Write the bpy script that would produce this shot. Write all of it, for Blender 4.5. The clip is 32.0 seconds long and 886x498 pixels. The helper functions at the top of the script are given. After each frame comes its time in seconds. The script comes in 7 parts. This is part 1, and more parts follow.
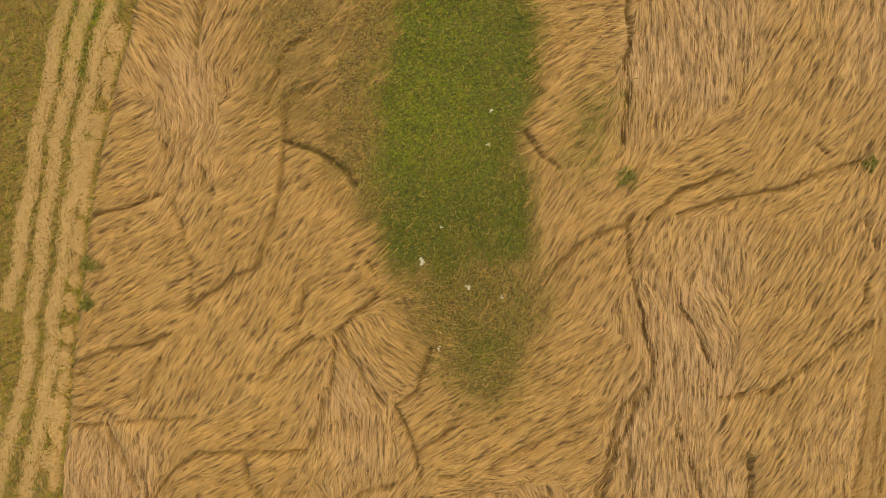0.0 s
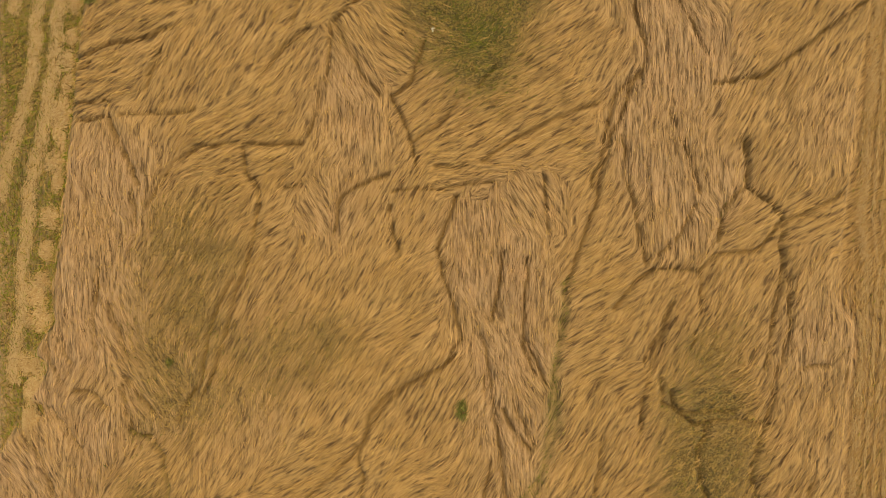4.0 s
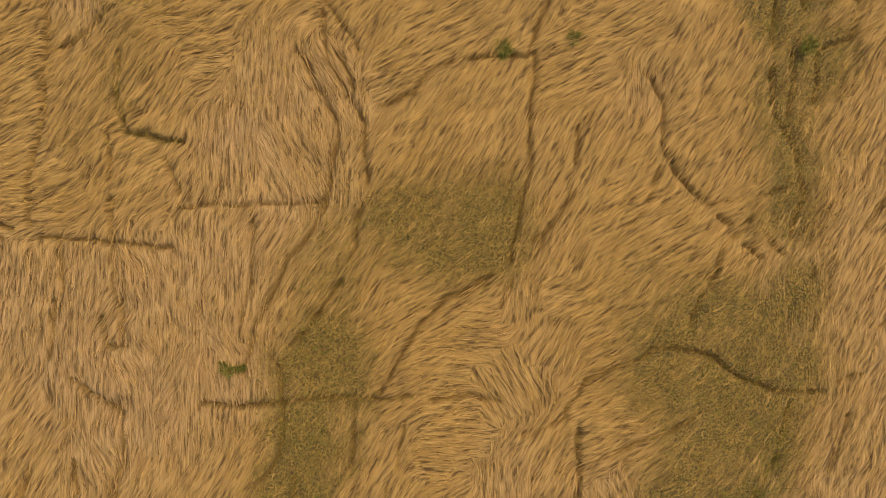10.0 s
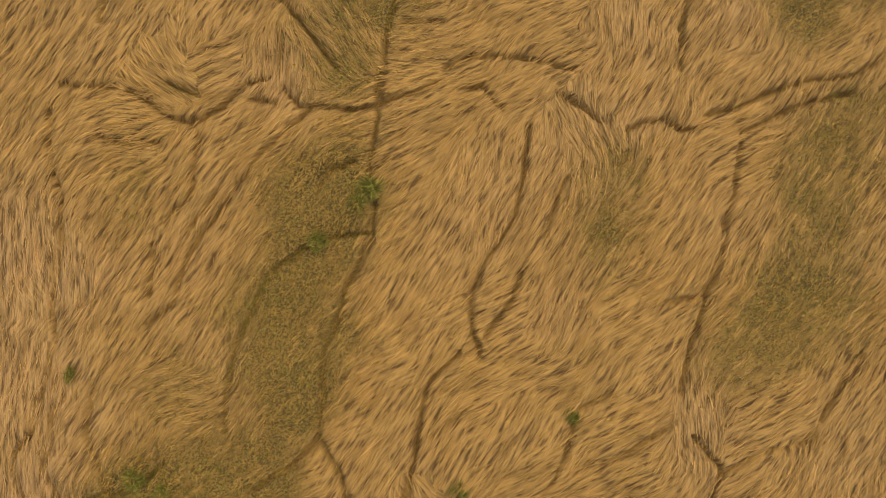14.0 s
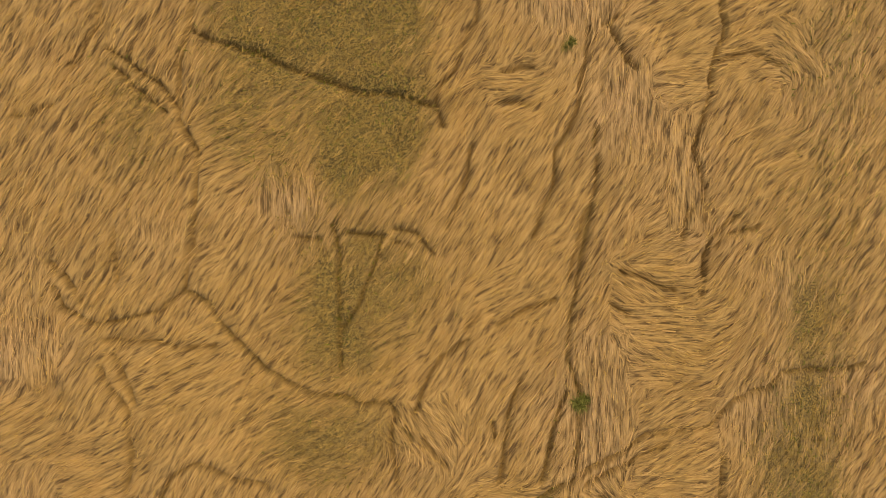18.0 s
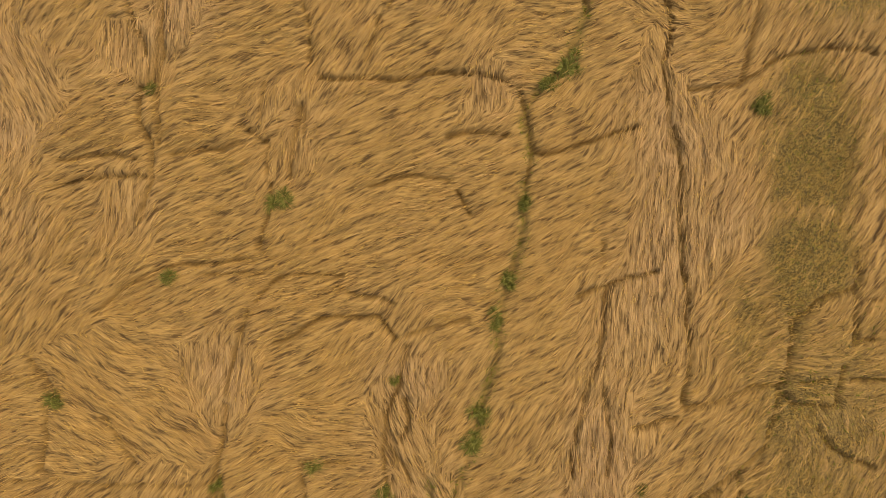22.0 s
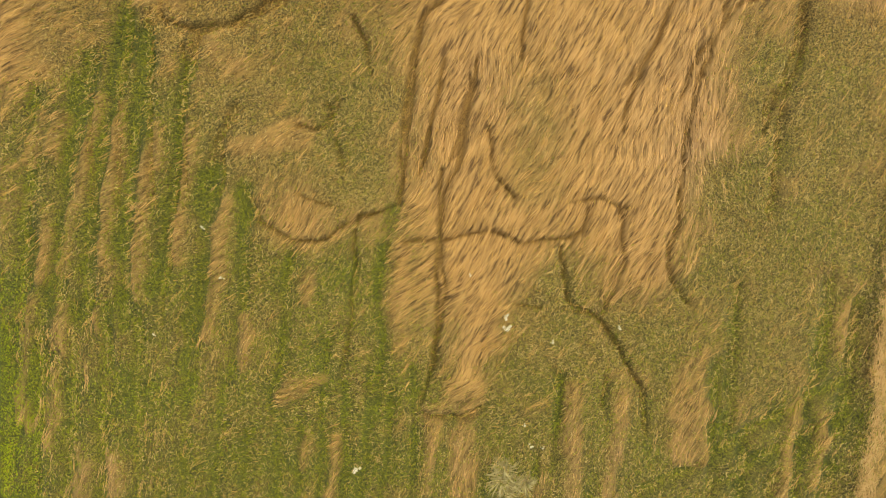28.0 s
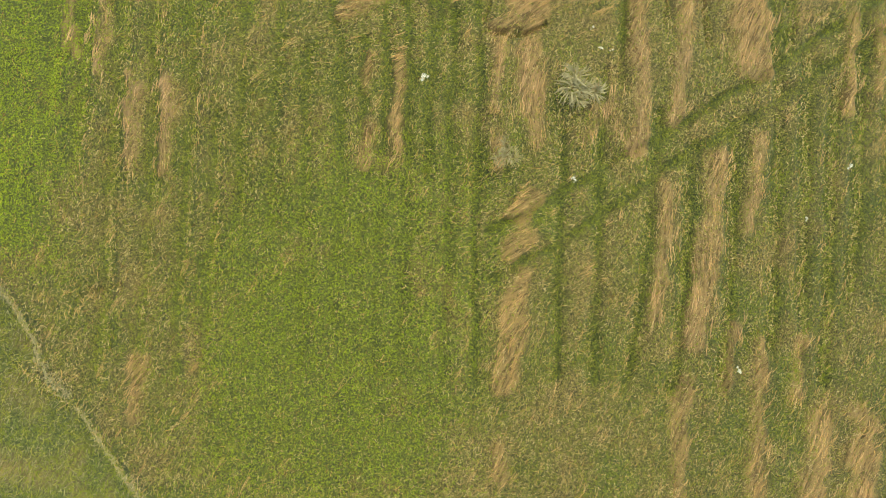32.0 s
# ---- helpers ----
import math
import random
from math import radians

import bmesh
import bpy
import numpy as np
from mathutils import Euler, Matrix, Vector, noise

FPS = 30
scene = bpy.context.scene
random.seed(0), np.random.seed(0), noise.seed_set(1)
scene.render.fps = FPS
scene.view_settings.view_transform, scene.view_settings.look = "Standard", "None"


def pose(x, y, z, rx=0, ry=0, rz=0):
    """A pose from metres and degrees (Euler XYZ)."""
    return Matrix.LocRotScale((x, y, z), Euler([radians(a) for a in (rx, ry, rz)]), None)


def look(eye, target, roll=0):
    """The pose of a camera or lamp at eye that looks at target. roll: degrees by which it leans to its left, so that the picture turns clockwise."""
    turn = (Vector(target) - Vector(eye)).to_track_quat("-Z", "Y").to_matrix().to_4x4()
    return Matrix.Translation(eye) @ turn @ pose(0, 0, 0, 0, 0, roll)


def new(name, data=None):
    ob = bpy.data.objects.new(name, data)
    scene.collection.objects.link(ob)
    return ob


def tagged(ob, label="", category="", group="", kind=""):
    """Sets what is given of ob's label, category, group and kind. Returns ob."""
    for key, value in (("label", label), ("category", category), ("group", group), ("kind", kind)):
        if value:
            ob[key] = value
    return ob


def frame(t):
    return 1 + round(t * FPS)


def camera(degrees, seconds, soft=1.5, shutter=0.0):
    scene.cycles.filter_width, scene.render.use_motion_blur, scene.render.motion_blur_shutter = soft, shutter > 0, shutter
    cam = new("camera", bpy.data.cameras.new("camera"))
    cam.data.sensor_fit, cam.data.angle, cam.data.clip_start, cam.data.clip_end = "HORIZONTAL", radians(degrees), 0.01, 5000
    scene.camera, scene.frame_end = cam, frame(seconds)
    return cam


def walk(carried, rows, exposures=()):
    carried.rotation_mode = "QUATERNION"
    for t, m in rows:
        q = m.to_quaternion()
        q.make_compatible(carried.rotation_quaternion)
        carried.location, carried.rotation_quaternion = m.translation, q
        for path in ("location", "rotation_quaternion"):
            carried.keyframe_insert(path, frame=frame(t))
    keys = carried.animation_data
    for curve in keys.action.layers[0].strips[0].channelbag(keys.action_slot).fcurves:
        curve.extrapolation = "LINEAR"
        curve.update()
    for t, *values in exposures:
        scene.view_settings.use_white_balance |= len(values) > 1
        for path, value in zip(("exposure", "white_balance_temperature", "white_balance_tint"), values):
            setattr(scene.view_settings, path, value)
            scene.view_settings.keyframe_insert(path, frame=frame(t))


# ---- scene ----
cam = camera(79, 32.0, soft=0.65)
PATH = [
    (0, pose(0.000, -0.000, 12.157, -2.70, -0.10, 0.03)),
    (0.5, pose(0.013, -1.351, 12.263, -2.99, -0.01, -0.18)),
    (1, pose(0.045, -2.318, 12.308, -2.99, 0.17, -0.00)),
    (1.5, pose(0.021, -3.154, 12.355, -2.78, 0.20, -0.28)),
    (2, pose(0.019, -4.022, 12.408, -2.22, 0.25, -0.85)),
    (2.5, pose(0.002, -4.884, 12.442, -1.61, 0.36, -1.52)),
    (3, pose(0.092, -5.755, 12.459, -1.10, 0.67, -0.50)),
    (3.5, pose(0.191, -6.589, 12.472, -0.78, 0.85, -0.89)),
    (5.5, pose(0.479, -9.740, 12.610, -1.31, 0.78, 0.83)),
    (6, pose(0.511, -10.717, 12.623, -0.73, 0.88, 0.87)),
    (6.5, pose(0.477, -11.804, 12.605, -0.03, 0.89, 1.11)),
    (7, pose(0.348, -12.826, 12.469, 0.19, 0.72, 2.70)),
    (7.5, pose(0.138, -13.862, 12.279, 0.27, 0.34, 2.47)),
    (8, pose(-0.100, -14.963, 12.051, 0.65, -0.11, 2.04)),
    (8.5, pose(-0.347, -16.061, 11.810, 0.85, -0.46, 0.44)),
    (9, pose(-0.550, -17.182, 11.518, 0.82, -0.72, 1.56)),
    (9.5, pose(-0.716, -18.360, 11.281, 0.90, -0.64, 0.73)),
    (10, pose(-0.951, -19.545, 11.017, 1.03, -0.71, 0.62)),
    (10.5, pose(-1.186, -20.804, 10.810, 1.10, -0.81, 0.06)),
    (11, pose(-1.474, -22.089, 10.553, 0.96, -0.97, 2.58)),
    (11.5, pose(-1.754, -23.389, 10.466, 0.66, -1.23, 3.06)),
    (12, pose(-2.022, -24.806, 10.415, 0.80, -1.41, 2.71)),
    (12.5, pose(-2.260, -26.245, 10.413, 1.03, -1.35, 2.51)),
    (13, pose(-2.572, -27.607, 10.379, 0.61, -1.62, 2.65)),
    (13.5, pose(-2.889, -29.050, 10.330, 0.87, -1.98, 2.24)),
    (14, pose(-3.227, -30.494, 10.279, 1.13, -2.34, 2.21)),
    (14.5, pose(-3.507, -31.883, 10.254, 1.13, -2.21, 1.39)),
    (16.5, pose(-4.418, -37.047, 10.285, -1.61, -0.08, 1.63)),
    (17, pose(-4.728, -38.351, 10.309, -1.88, -0.29, 1.63)),
    (17.5, pose(-4.987, -39.655, 10.370, -2.15, -0.42, 2.08)),
    (18, pose(-5.109, -40.973, 10.458, -2.08, -0.33, 1.82)),
    (18.5, pose(-5.107, -42.334, 10.481, -1.52, 0.01, 2.29)),
    (19, pose(-5.087, -43.640, 10.522, -1.13, 0.13, 3.74)),
    (19.5, pose(-5.098, -44.884, 10.533, -1.14, 0.02, 3.65)),
    (20, pose(-5.156, -46.093, 10.582, -1.48, -0.22, 2.77)),
    (20.5, pose(-5.199, -47.405, 10.640, -1.09, -0.33, 2.49)),
    (21, pose(-5.247, -48.785, 10.673, -0.57, -0.37, 2.66)),
    (21.5, pose(-5.364, -50.091, 10.665, -0.61, -0.55, 3.11)),
    (22, pose(-5.525, -51.414, 10.693, -0.75, -0.84, 4.15)),
    (22.5, pose(-5.657, -52.804, 10.708, -0.52, -0.90, 3.26)),
    (23, pose(-5.824, -54.141, 10.733, -0.19, -1.16, 2.73)),
    (23.5, pose(-5.987, -55.481, 10.762, -0.20, -1.21, 2.70)),
    (24, pose(-6.152, -56.798, 10.784, -0.42, -1.16, 2.97)),
    (24.5, pose(-6.419, -58.165, 10.826, -0.37, -1.50, 3.89)),
    (25, pose(-6.727, -59.501, 10.710, -0.26, -2.01, 4.14)),
    (25.5, pose(-6.996, -60.737, 10.649, -0.55, -2.26, 3.19)),
    (27.5, pose(-7.521, -65.333, 11.068, -3.16, -0.64, -1.52)),
    (28, pose(-7.623, -66.544, 11.153, -3.26, -0.27, -0.83)),
    (28.5, pose(-7.844, -67.881, 11.224, -2.58, -0.52, -2.08)),
    (29, pose(-8.078, -69.199, 11.219, -2.03, -0.73, -3.41)),
    (29.5, pose(-8.325, -70.499, 11.221, -1.36, -1.00, -4.61)),
    (30, pose(-8.617, -71.694, 11.221, -0.76, -1.26, -4.37)),
    (30.5, pose(-8.949, -72.821, 11.198, 0.03, -1.75, -3.83)),
    (31, pose(-9.238, -73.815, 11.137, 0.79, -2.13, -3.00)),
    (31.5, pose(-9.480, -74.598, 11.068, 1.24, -2.39, -3.09)),
    (32, pose(-9.670, -75.191, 11.007, 1.42, -2.51, -2.98)),
]
walk(cam, PATH, [(0, 0.44, 8200, 8), (1.5, 0.38, 8300, 10), (4, 0.32, 8300, 10), (9, 0.28, 8300, 10), (11.5, 0.20, 8300, 10), (13.5, 0.21, 8300, 10), (17, 0.33, 8300, 10), (22, 0.30, 8300, 10), (25.5, 0.20, 8300, 10), (28, 0.76, 8000, 5), (29.5, 0.84, 7300, 0), (31, 0.97, 6500, 2), (32, 0.97, 6200, 3)])
SKY, SUN, LOCKS = 0.18, 1.1, 36

# ---- light ----
world = bpy.data.worlds.new("sky")
scene.world = world
world.use_nodes = True
sky = world.node_tree.nodes.new("ShaderNodeTexSky")
sky.sky_type, sky.sun_disc = "NISHITA", False
sky.sun_elevation, sky.sun_rotation = radians(62), radians(38)
sky.dust_density, sky.ozone_density = 3.0, 1.0
world.node_tree.nodes["Background"].inputs[1].default_value = SKY
world.node_tree.links.new(sky.outputs[0], world.node_tree.nodes["Background"].inputs[0])
sun = new("sun", bpy.data.lights.new("sun", "SUN"))
sun.data.energy, sun.data.angle, sun.data.color = SUN, radians(25), (1.0, 0.93, 0.82)
sun.matrix_world = look((3.5, 4.5, 11.0), (0, 0, 0))


# ---- materials ----
def ramp(nodes, links, source, stops):
    r = nodes.new("ShaderNodeValToRGB")
    while len(r.color_ramp.elements) < len(stops):
        r.color_ramp.elements.new(0.5)
    for e, (p, c) in zip(r.color_ramp.elements, stops):
        e.position, e.color = p, (*c, 1)
    links.new(source, r.inputs[0])
    return r.outputs[0]


def blades(name, stops, rough=0.55, patch=1.6, wear=(0.62, 0.48, 0.40), along=0.5, culm=None):
    """Stalks or leaves: tone by stalk, drift of tone over the field, fine grain."""
    m = bpy.data.materials.new(name)
    m.use_nodes = True
    n, l = m.node_tree.nodes, m.node_tree.links
    b = n["Principled BSDF"]
    geo, pos = n.new("ShaderNodeNewGeometry"), n.new("ShaderNodeTexCoord")
    tone = ramp(n, l, geo.outputs["Random Per Island"], stops)
    big = n.new("ShaderNodeTexNoise")
    big.inputs["Scale"].default_value, big.inputs["Detail"].default_value = patch, 4
    l.new(pos.outputs["Object"], big.inputs["Vector"])
    lift = n.new("ShaderNodeMapRange")
    lift.inputs[1].default_value, lift.inputs[2].default_value = 0.42, 0.72
    lift.inputs[3].default_value, lift.inputs[4].default_value = 0.0, along
    l.new(big.outputs["Fac"], lift.inputs[0])
    mix = n.new("ShaderNodeMix")
    mix.data_type = "RGBA"
    mix.inputs["B"].default_value = (*wear, 1)
    l.new(lift.outputs[0], mix.inputs["Factor"])
    l.new(tone, mix.inputs["A"])
    fine = n.new("ShaderNodeTexNoise")
    fine.inputs["Scale"].default_value = 45
    l.new(pos.outputs["Object"], fine.inputs["Vector"])
    grain = n.new("ShaderNodeMapRange")
    grain.inputs[3].default_value, grain.inputs[4].default_value = 0.82, 1.16
    l.new(fine.outputs["Fac"], grain.inputs[0])
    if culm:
        mask_attr, rosy = n.new("ShaderNodeAttribute"), n.new("ShaderNodeMix")
        mask_attr.attribute_name = "culm"
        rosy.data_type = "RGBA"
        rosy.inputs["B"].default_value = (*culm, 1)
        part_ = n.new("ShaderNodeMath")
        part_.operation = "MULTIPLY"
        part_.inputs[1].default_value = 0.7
        l.new(mask_attr.outputs["Fac"], part_.inputs[0])
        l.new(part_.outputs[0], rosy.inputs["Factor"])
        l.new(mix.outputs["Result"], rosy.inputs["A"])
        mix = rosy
        lock, shade = n.new("ShaderNodeAttribute"), n.new("ShaderNodeMapRange")
        lock.attribute_name = "lock"
        shade.inputs[3].default_value, shade.inputs[4].default_value = 0.72, 1.24
        l.new(lock.outputs["Fac"], shade.inputs[0])
        by_lock = n.new("ShaderNodeMix")
        by_lock.data_type, by_lock.blend_type = "RGBA", "MULTIPLY"
        by_lock.inputs["Factor"].default_value = 1
        l.new(mix.outputs["Result"], by_lock.inputs["A"])
        l.new(shade.outputs[0], by_lock.inputs["B"])
        mix = by_lock
    mul = n.new("ShaderNodeMix")
    mul.data_type, mul.blend_type = "RGBA", "MULTIPLY"
    mul.inputs["Factor"].default_value = 1
    l.new(mix.outputs["Result"], mul.inputs["A"])
    l.new(grain.outputs[0], mul.inputs["B"])
    l.new(mul.outputs["Result"], b.inputs["Base Color"])
    b.inputs["Roughness"].default_value = rough
    b.inputs["Specular IOR Level"].default_value = 0.12
    return m


def combed(n, l, place, scale=(5.0, 62.0), detail=2):
    """Fine streaks that follow the lay of the stems: six stretched grains, blended by direction."""
    way = n.new("ShaderNodeAttribute")
    way.attribute_name = "lay"
    top, weights = None, None
    for k in range(6):
        a = math.pi * k / 6
        rot, mp, grain = n.new("ShaderNodeMapping"), n.new("ShaderNodeMapping"), n.new("ShaderNodeTexNoise")
        rot.inputs["Rotation"].default_value = (0, 0, -a)
        mp.inputs["Scale"].default_value = (*scale, 2.0)
        mp.inputs["Location"].default_value = (7.0 * k, 3.0 * k, 0)
        grain.inputs["Scale"].default_value, grain.inputs["Detail"].default_value = 1.0, detail
        l.new(place, rot.inputs["Vector"])
        l.new(rot.outputs[0], mp.inputs["Vector"])
        l.new(mp.outputs[0], grain.inputs["Vector"])
        dot, pos_, pw = n.new("ShaderNodeVectorMath"), n.new("ShaderNodeMath"), n.new("ShaderNodeMath")
        dot.operation, pos_.operation, pw.operation = "DOT_PRODUCT", "MAXIMUM", "POWER"
        dot.inputs[1].default_value = (math.cos(2 * a), math.sin(2 * a), 0)
        pos_.inputs[1].default_value, pw.inputs[1].default_value = 0.001, 5
        l.new(way.outputs["Vector"], dot.inputs[0])
        l.new(dot.outputs["Value"], pos_.inputs[0])
        l.new(pos_.outputs[0], pw.inputs[0])
        t, w = n.new("ShaderNodeMath"), n.new("ShaderNodeMath")
        t.operation, w.operation = "MULTIPLY_ADD", "ADD"
        l.new(pw.outputs[0], t.inputs[0])
        l.new(grain.outputs["Fac"], t.inputs[1])
        t.inputs[2].default_value = 0
        l.new(pw.outputs[0], w.inputs[0])
        w.inputs[1].default_value = 0
        if top:
            l.new(top, t.inputs[2])
            l.new(weights, w.inputs[1])
        top, weights = t.outputs[0], w.outputs[0]
    d = n.new("ShaderNodeMath")
    d.operation = "DIVIDE"
    l.new(top, d.inputs[0])
    l.new(weights, d.inputs[1])
    return d.outputs[0]


def earth(name, dark, light, scale, green=None, strewn=False):
    """Soil or litter; where the mesh carries the cover's share of live plants, their colour comes in."""
    m = bpy.data.materials.new(name)
    m.use_nodes = True
    n, l = m.node_tree.nodes, m.node_tree.links
    b, pos = n["Principled BSDF"], n.new("ShaderNodeTexCoord")
    a, c = n.new("ShaderNodeTexNoise"), n.new("ShaderNodeTexNoise")
    a.inputs["Scale"].default_value, a.inputs["Detail"].default_value = scale, 8
    c.inputs["Scale"].default_value, c.inputs["Detail"].default_value = scale * 26, 3
    for t in (a, c):
        l.new(pos.outputs["Object"], t.inputs["Vector"])
    add = n.new("ShaderNodeMath")
    add.operation = "MULTIPLY_ADD"
    add.inputs[1].default_value, add.inputs[2].default_value = 0.25, 0.0
    l.new(a.outputs["Fac"], add.inputs[0])
    sum_ = n.new("ShaderNodeMath")
    sum_.operation = "MULTIPLY_ADD"
    sum_.inputs[1].default_value = 0.8
    l.new(c.outputs["Fac"], sum_.inputs[0])
    l.new(add.outputs[0], sum_.inputs[2])
    col = ramp(n, l, sum_.outputs[0], [(0.38, dark), (0.68, light)])
    relief = c.outputs["Fac"]
    if strewn:
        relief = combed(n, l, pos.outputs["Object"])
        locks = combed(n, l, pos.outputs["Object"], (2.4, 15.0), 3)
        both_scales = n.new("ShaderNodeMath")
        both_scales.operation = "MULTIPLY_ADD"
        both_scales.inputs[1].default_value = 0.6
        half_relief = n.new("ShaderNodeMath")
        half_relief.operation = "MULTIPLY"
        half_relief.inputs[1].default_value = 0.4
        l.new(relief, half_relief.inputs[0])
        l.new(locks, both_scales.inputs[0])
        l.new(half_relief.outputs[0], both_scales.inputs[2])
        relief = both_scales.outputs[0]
        # the dark stop puts the shade between locks into the colour
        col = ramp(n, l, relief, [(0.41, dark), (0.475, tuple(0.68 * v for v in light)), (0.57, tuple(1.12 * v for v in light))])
        mask_attr, rosy, tint = n.new("ShaderNodeAttribute"), n.new("ShaderNodeMix"), n.new("ShaderNodeMath")
        mask_attr.attribute_name, tint.operation = "culm", "MULTIPLY"
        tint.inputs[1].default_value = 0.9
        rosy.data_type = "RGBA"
        l.new(mask_attr.outputs["Fac"], tint.inputs[0])
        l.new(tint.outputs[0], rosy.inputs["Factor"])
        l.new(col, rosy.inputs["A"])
        # rosy stems carry the same painted shade in their dark stop
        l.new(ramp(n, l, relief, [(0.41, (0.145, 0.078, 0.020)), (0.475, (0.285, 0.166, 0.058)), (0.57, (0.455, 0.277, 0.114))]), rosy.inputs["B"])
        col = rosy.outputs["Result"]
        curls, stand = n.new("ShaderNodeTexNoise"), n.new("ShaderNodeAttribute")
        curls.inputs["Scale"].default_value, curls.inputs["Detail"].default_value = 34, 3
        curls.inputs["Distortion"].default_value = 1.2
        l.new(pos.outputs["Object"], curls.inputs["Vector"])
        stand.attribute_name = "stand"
        # standing wheat's mottling, its dark stop painted as shade in deep gaps
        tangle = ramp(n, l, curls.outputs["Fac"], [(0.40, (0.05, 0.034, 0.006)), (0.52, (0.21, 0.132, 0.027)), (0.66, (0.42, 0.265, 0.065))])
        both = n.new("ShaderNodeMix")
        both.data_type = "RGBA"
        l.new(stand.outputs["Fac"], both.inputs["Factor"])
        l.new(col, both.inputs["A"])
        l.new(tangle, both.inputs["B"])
        # brown mixed in along the partings paints the shade at their bottom
        parting_shade, floor_ = n.new("ShaderNodeAttribute"), n.new("ShaderNodeMix")
        parting_shade.attribute_name = "parting_shade"
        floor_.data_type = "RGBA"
        l.new(parting_shade.outputs["Fac"], floor_.inputs["Factor"])
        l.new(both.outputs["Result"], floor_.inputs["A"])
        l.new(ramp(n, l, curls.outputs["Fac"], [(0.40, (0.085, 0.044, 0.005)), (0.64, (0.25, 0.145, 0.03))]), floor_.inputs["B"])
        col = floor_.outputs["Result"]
    if green:
        share = n.new("ShaderNodeAttribute")
        share.attribute_name = "live"
        mix = n.new("ShaderNodeMix")
        mix.data_type = "RGBA"
        low_growth = ramp(n, l, curls.outputs["Fac"], [(0.40, tuple(0.55 * v for v in green)), (0.64, tuple(1.9 * v for v in green))])
        l.new(low_growth, mix.inputs["B"])
        l.new(share.outputs["Fac"], mix.inputs["Factor"])
        l.new(col, mix.inputs["A"])
        col = mix.outputs["Result"]
    l.new(col, b.inputs["Base Color"])
    bump = n.new("ShaderNodeBump")
    bump.inputs["Strength"].default_value, bump.inputs["Distance"].default_value = (1.0, 0.10) if strewn else (0.6, 0.03)
    l.new(relief, bump.inputs["Height"])
    l.new(bump.outputs[0], b.inputs["Normal"])
    b.inputs["Roughness"].default_value = 0.9
    return m


def plain(name, colour, rough=0.6):
    return blades(name, [(0.0, tuple(v * 0.75 for v in colour)), (1.0, tuple(min(1, v * 1.2) for v in colour))], rough, 6.0, colour, 0.3)


CULM = (0.47, 0.285, 0.128)
M_STRAW = blades("ripe_straw", [(0.0, (0.285, 0.157, 0.036)), (0.35, (0.40, 0.229, 0.060)), (0.75, (0.465, 0.272, 0.077)), (1.0, (0.57, 0.355, 0.115))], 0.5, 0.9, (0.44, 0.258, 0.095), 0.45, CULM)
M_EAR = blades("wheat_ear", [(0.0, (0.40, 0.226, 0.046)), (0.5, (0.52, 0.308, 0.070)), (1.0, (0.64, 0.41, 0.115))], 0.6, 0.9, (0.53, 0.32, 0.085), 0.4)
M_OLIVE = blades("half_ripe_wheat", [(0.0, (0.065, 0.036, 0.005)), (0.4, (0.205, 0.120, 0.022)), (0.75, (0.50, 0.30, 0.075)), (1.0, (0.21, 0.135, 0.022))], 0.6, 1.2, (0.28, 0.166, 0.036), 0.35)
M_GREEN = blades("weed_leaf", [(0.0, (0.040, 0.046, 0.004)), (0.45, (0.108, 0.117, 0.007)), (0.85, (0.180, 0.180, 0.013)), (1.0, (0.29, 0.21, 0.04))], 0.65, 2.6, (0.080, 0.090, 0.006), 0.6)
M_HERB = blades("field_weed_leaf", [(0.0, (0.064, 0.070, 0.005)), (0.4, (0.145, 0.150, 0.009)), (0.8, (0.225, 0.220, 0.015)), (1.0, (0.34, 0.28, 0.055))], 0.65, 0.6, (0.180, 0.212, 0.006), 0.5)
M_CLOVER = blades("clover_leaf", [(0.0, (0.150, 0.195, 0.005)), (0.5, (0.235, 0.292, 0.007)), (1.0, (0.315, 0.345, 0.018))], 0.65, 0.7, (0.215, 0.255, 0.008), 0.5)
M_LEAF = blades("weed_clump_leaf", [(0.0, (0.085, 0.082, 0.014)), (0.6, (0.150, 0.140, 0.025)), (1.0, (0.24, 0.22, 0.05))], 0.7, 3.0, (0.16, 0.14, 0.03), 0.5)
M_STUBBLE = blades("cut_stubble", [(0.0, (0.336, 0.200, 0.067)), (0.6, (0.448, 0.280, 0.096)), (1.0, (0.528, 0.360, 0.141))], 0.6, 2.0, (0.480, 0.312, 0.118), 0.5)
M_PALE = blades("bleached_straw", [(0.0, (0.42, 0.265, 0.095)), (0.6, (0.48, 0.31, 0.115)), (1.0, (0.54, 0.36, 0.145))], 0.6, 2.0, (0.48, 0.31, 0.12), 0.5)
# first colour: warm brown shade painted between the locks
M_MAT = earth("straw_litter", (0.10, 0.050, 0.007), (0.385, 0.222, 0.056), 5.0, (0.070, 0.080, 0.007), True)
M_SOIL = earth("field_soil", (0.20, 0.125, 0.045), (0.42, 0.265, 0.095), 0.6)
M_DRY = blades("dry_tuft", [(0.0, (0.20, 0.17, 0.065)), (1.0, (0.34, 0.29, 0.12))], 0.8, 3.0, (0.28, 0.24, 0.09), 0.4)
M_RIPE = blades("ripening_ear", [(0.0, (0.15, 0.105, 0.022)), (0.5, (0.36, 0.255, 0.080)), (1.0, (0.54, 0.40, 0.15))], 0.6, 2.0, (0.306, 0.250, 0.055), 0.3)
M_PETAL = plain("cream_petal", (0.60, 0.56, 0.36), 0.6)

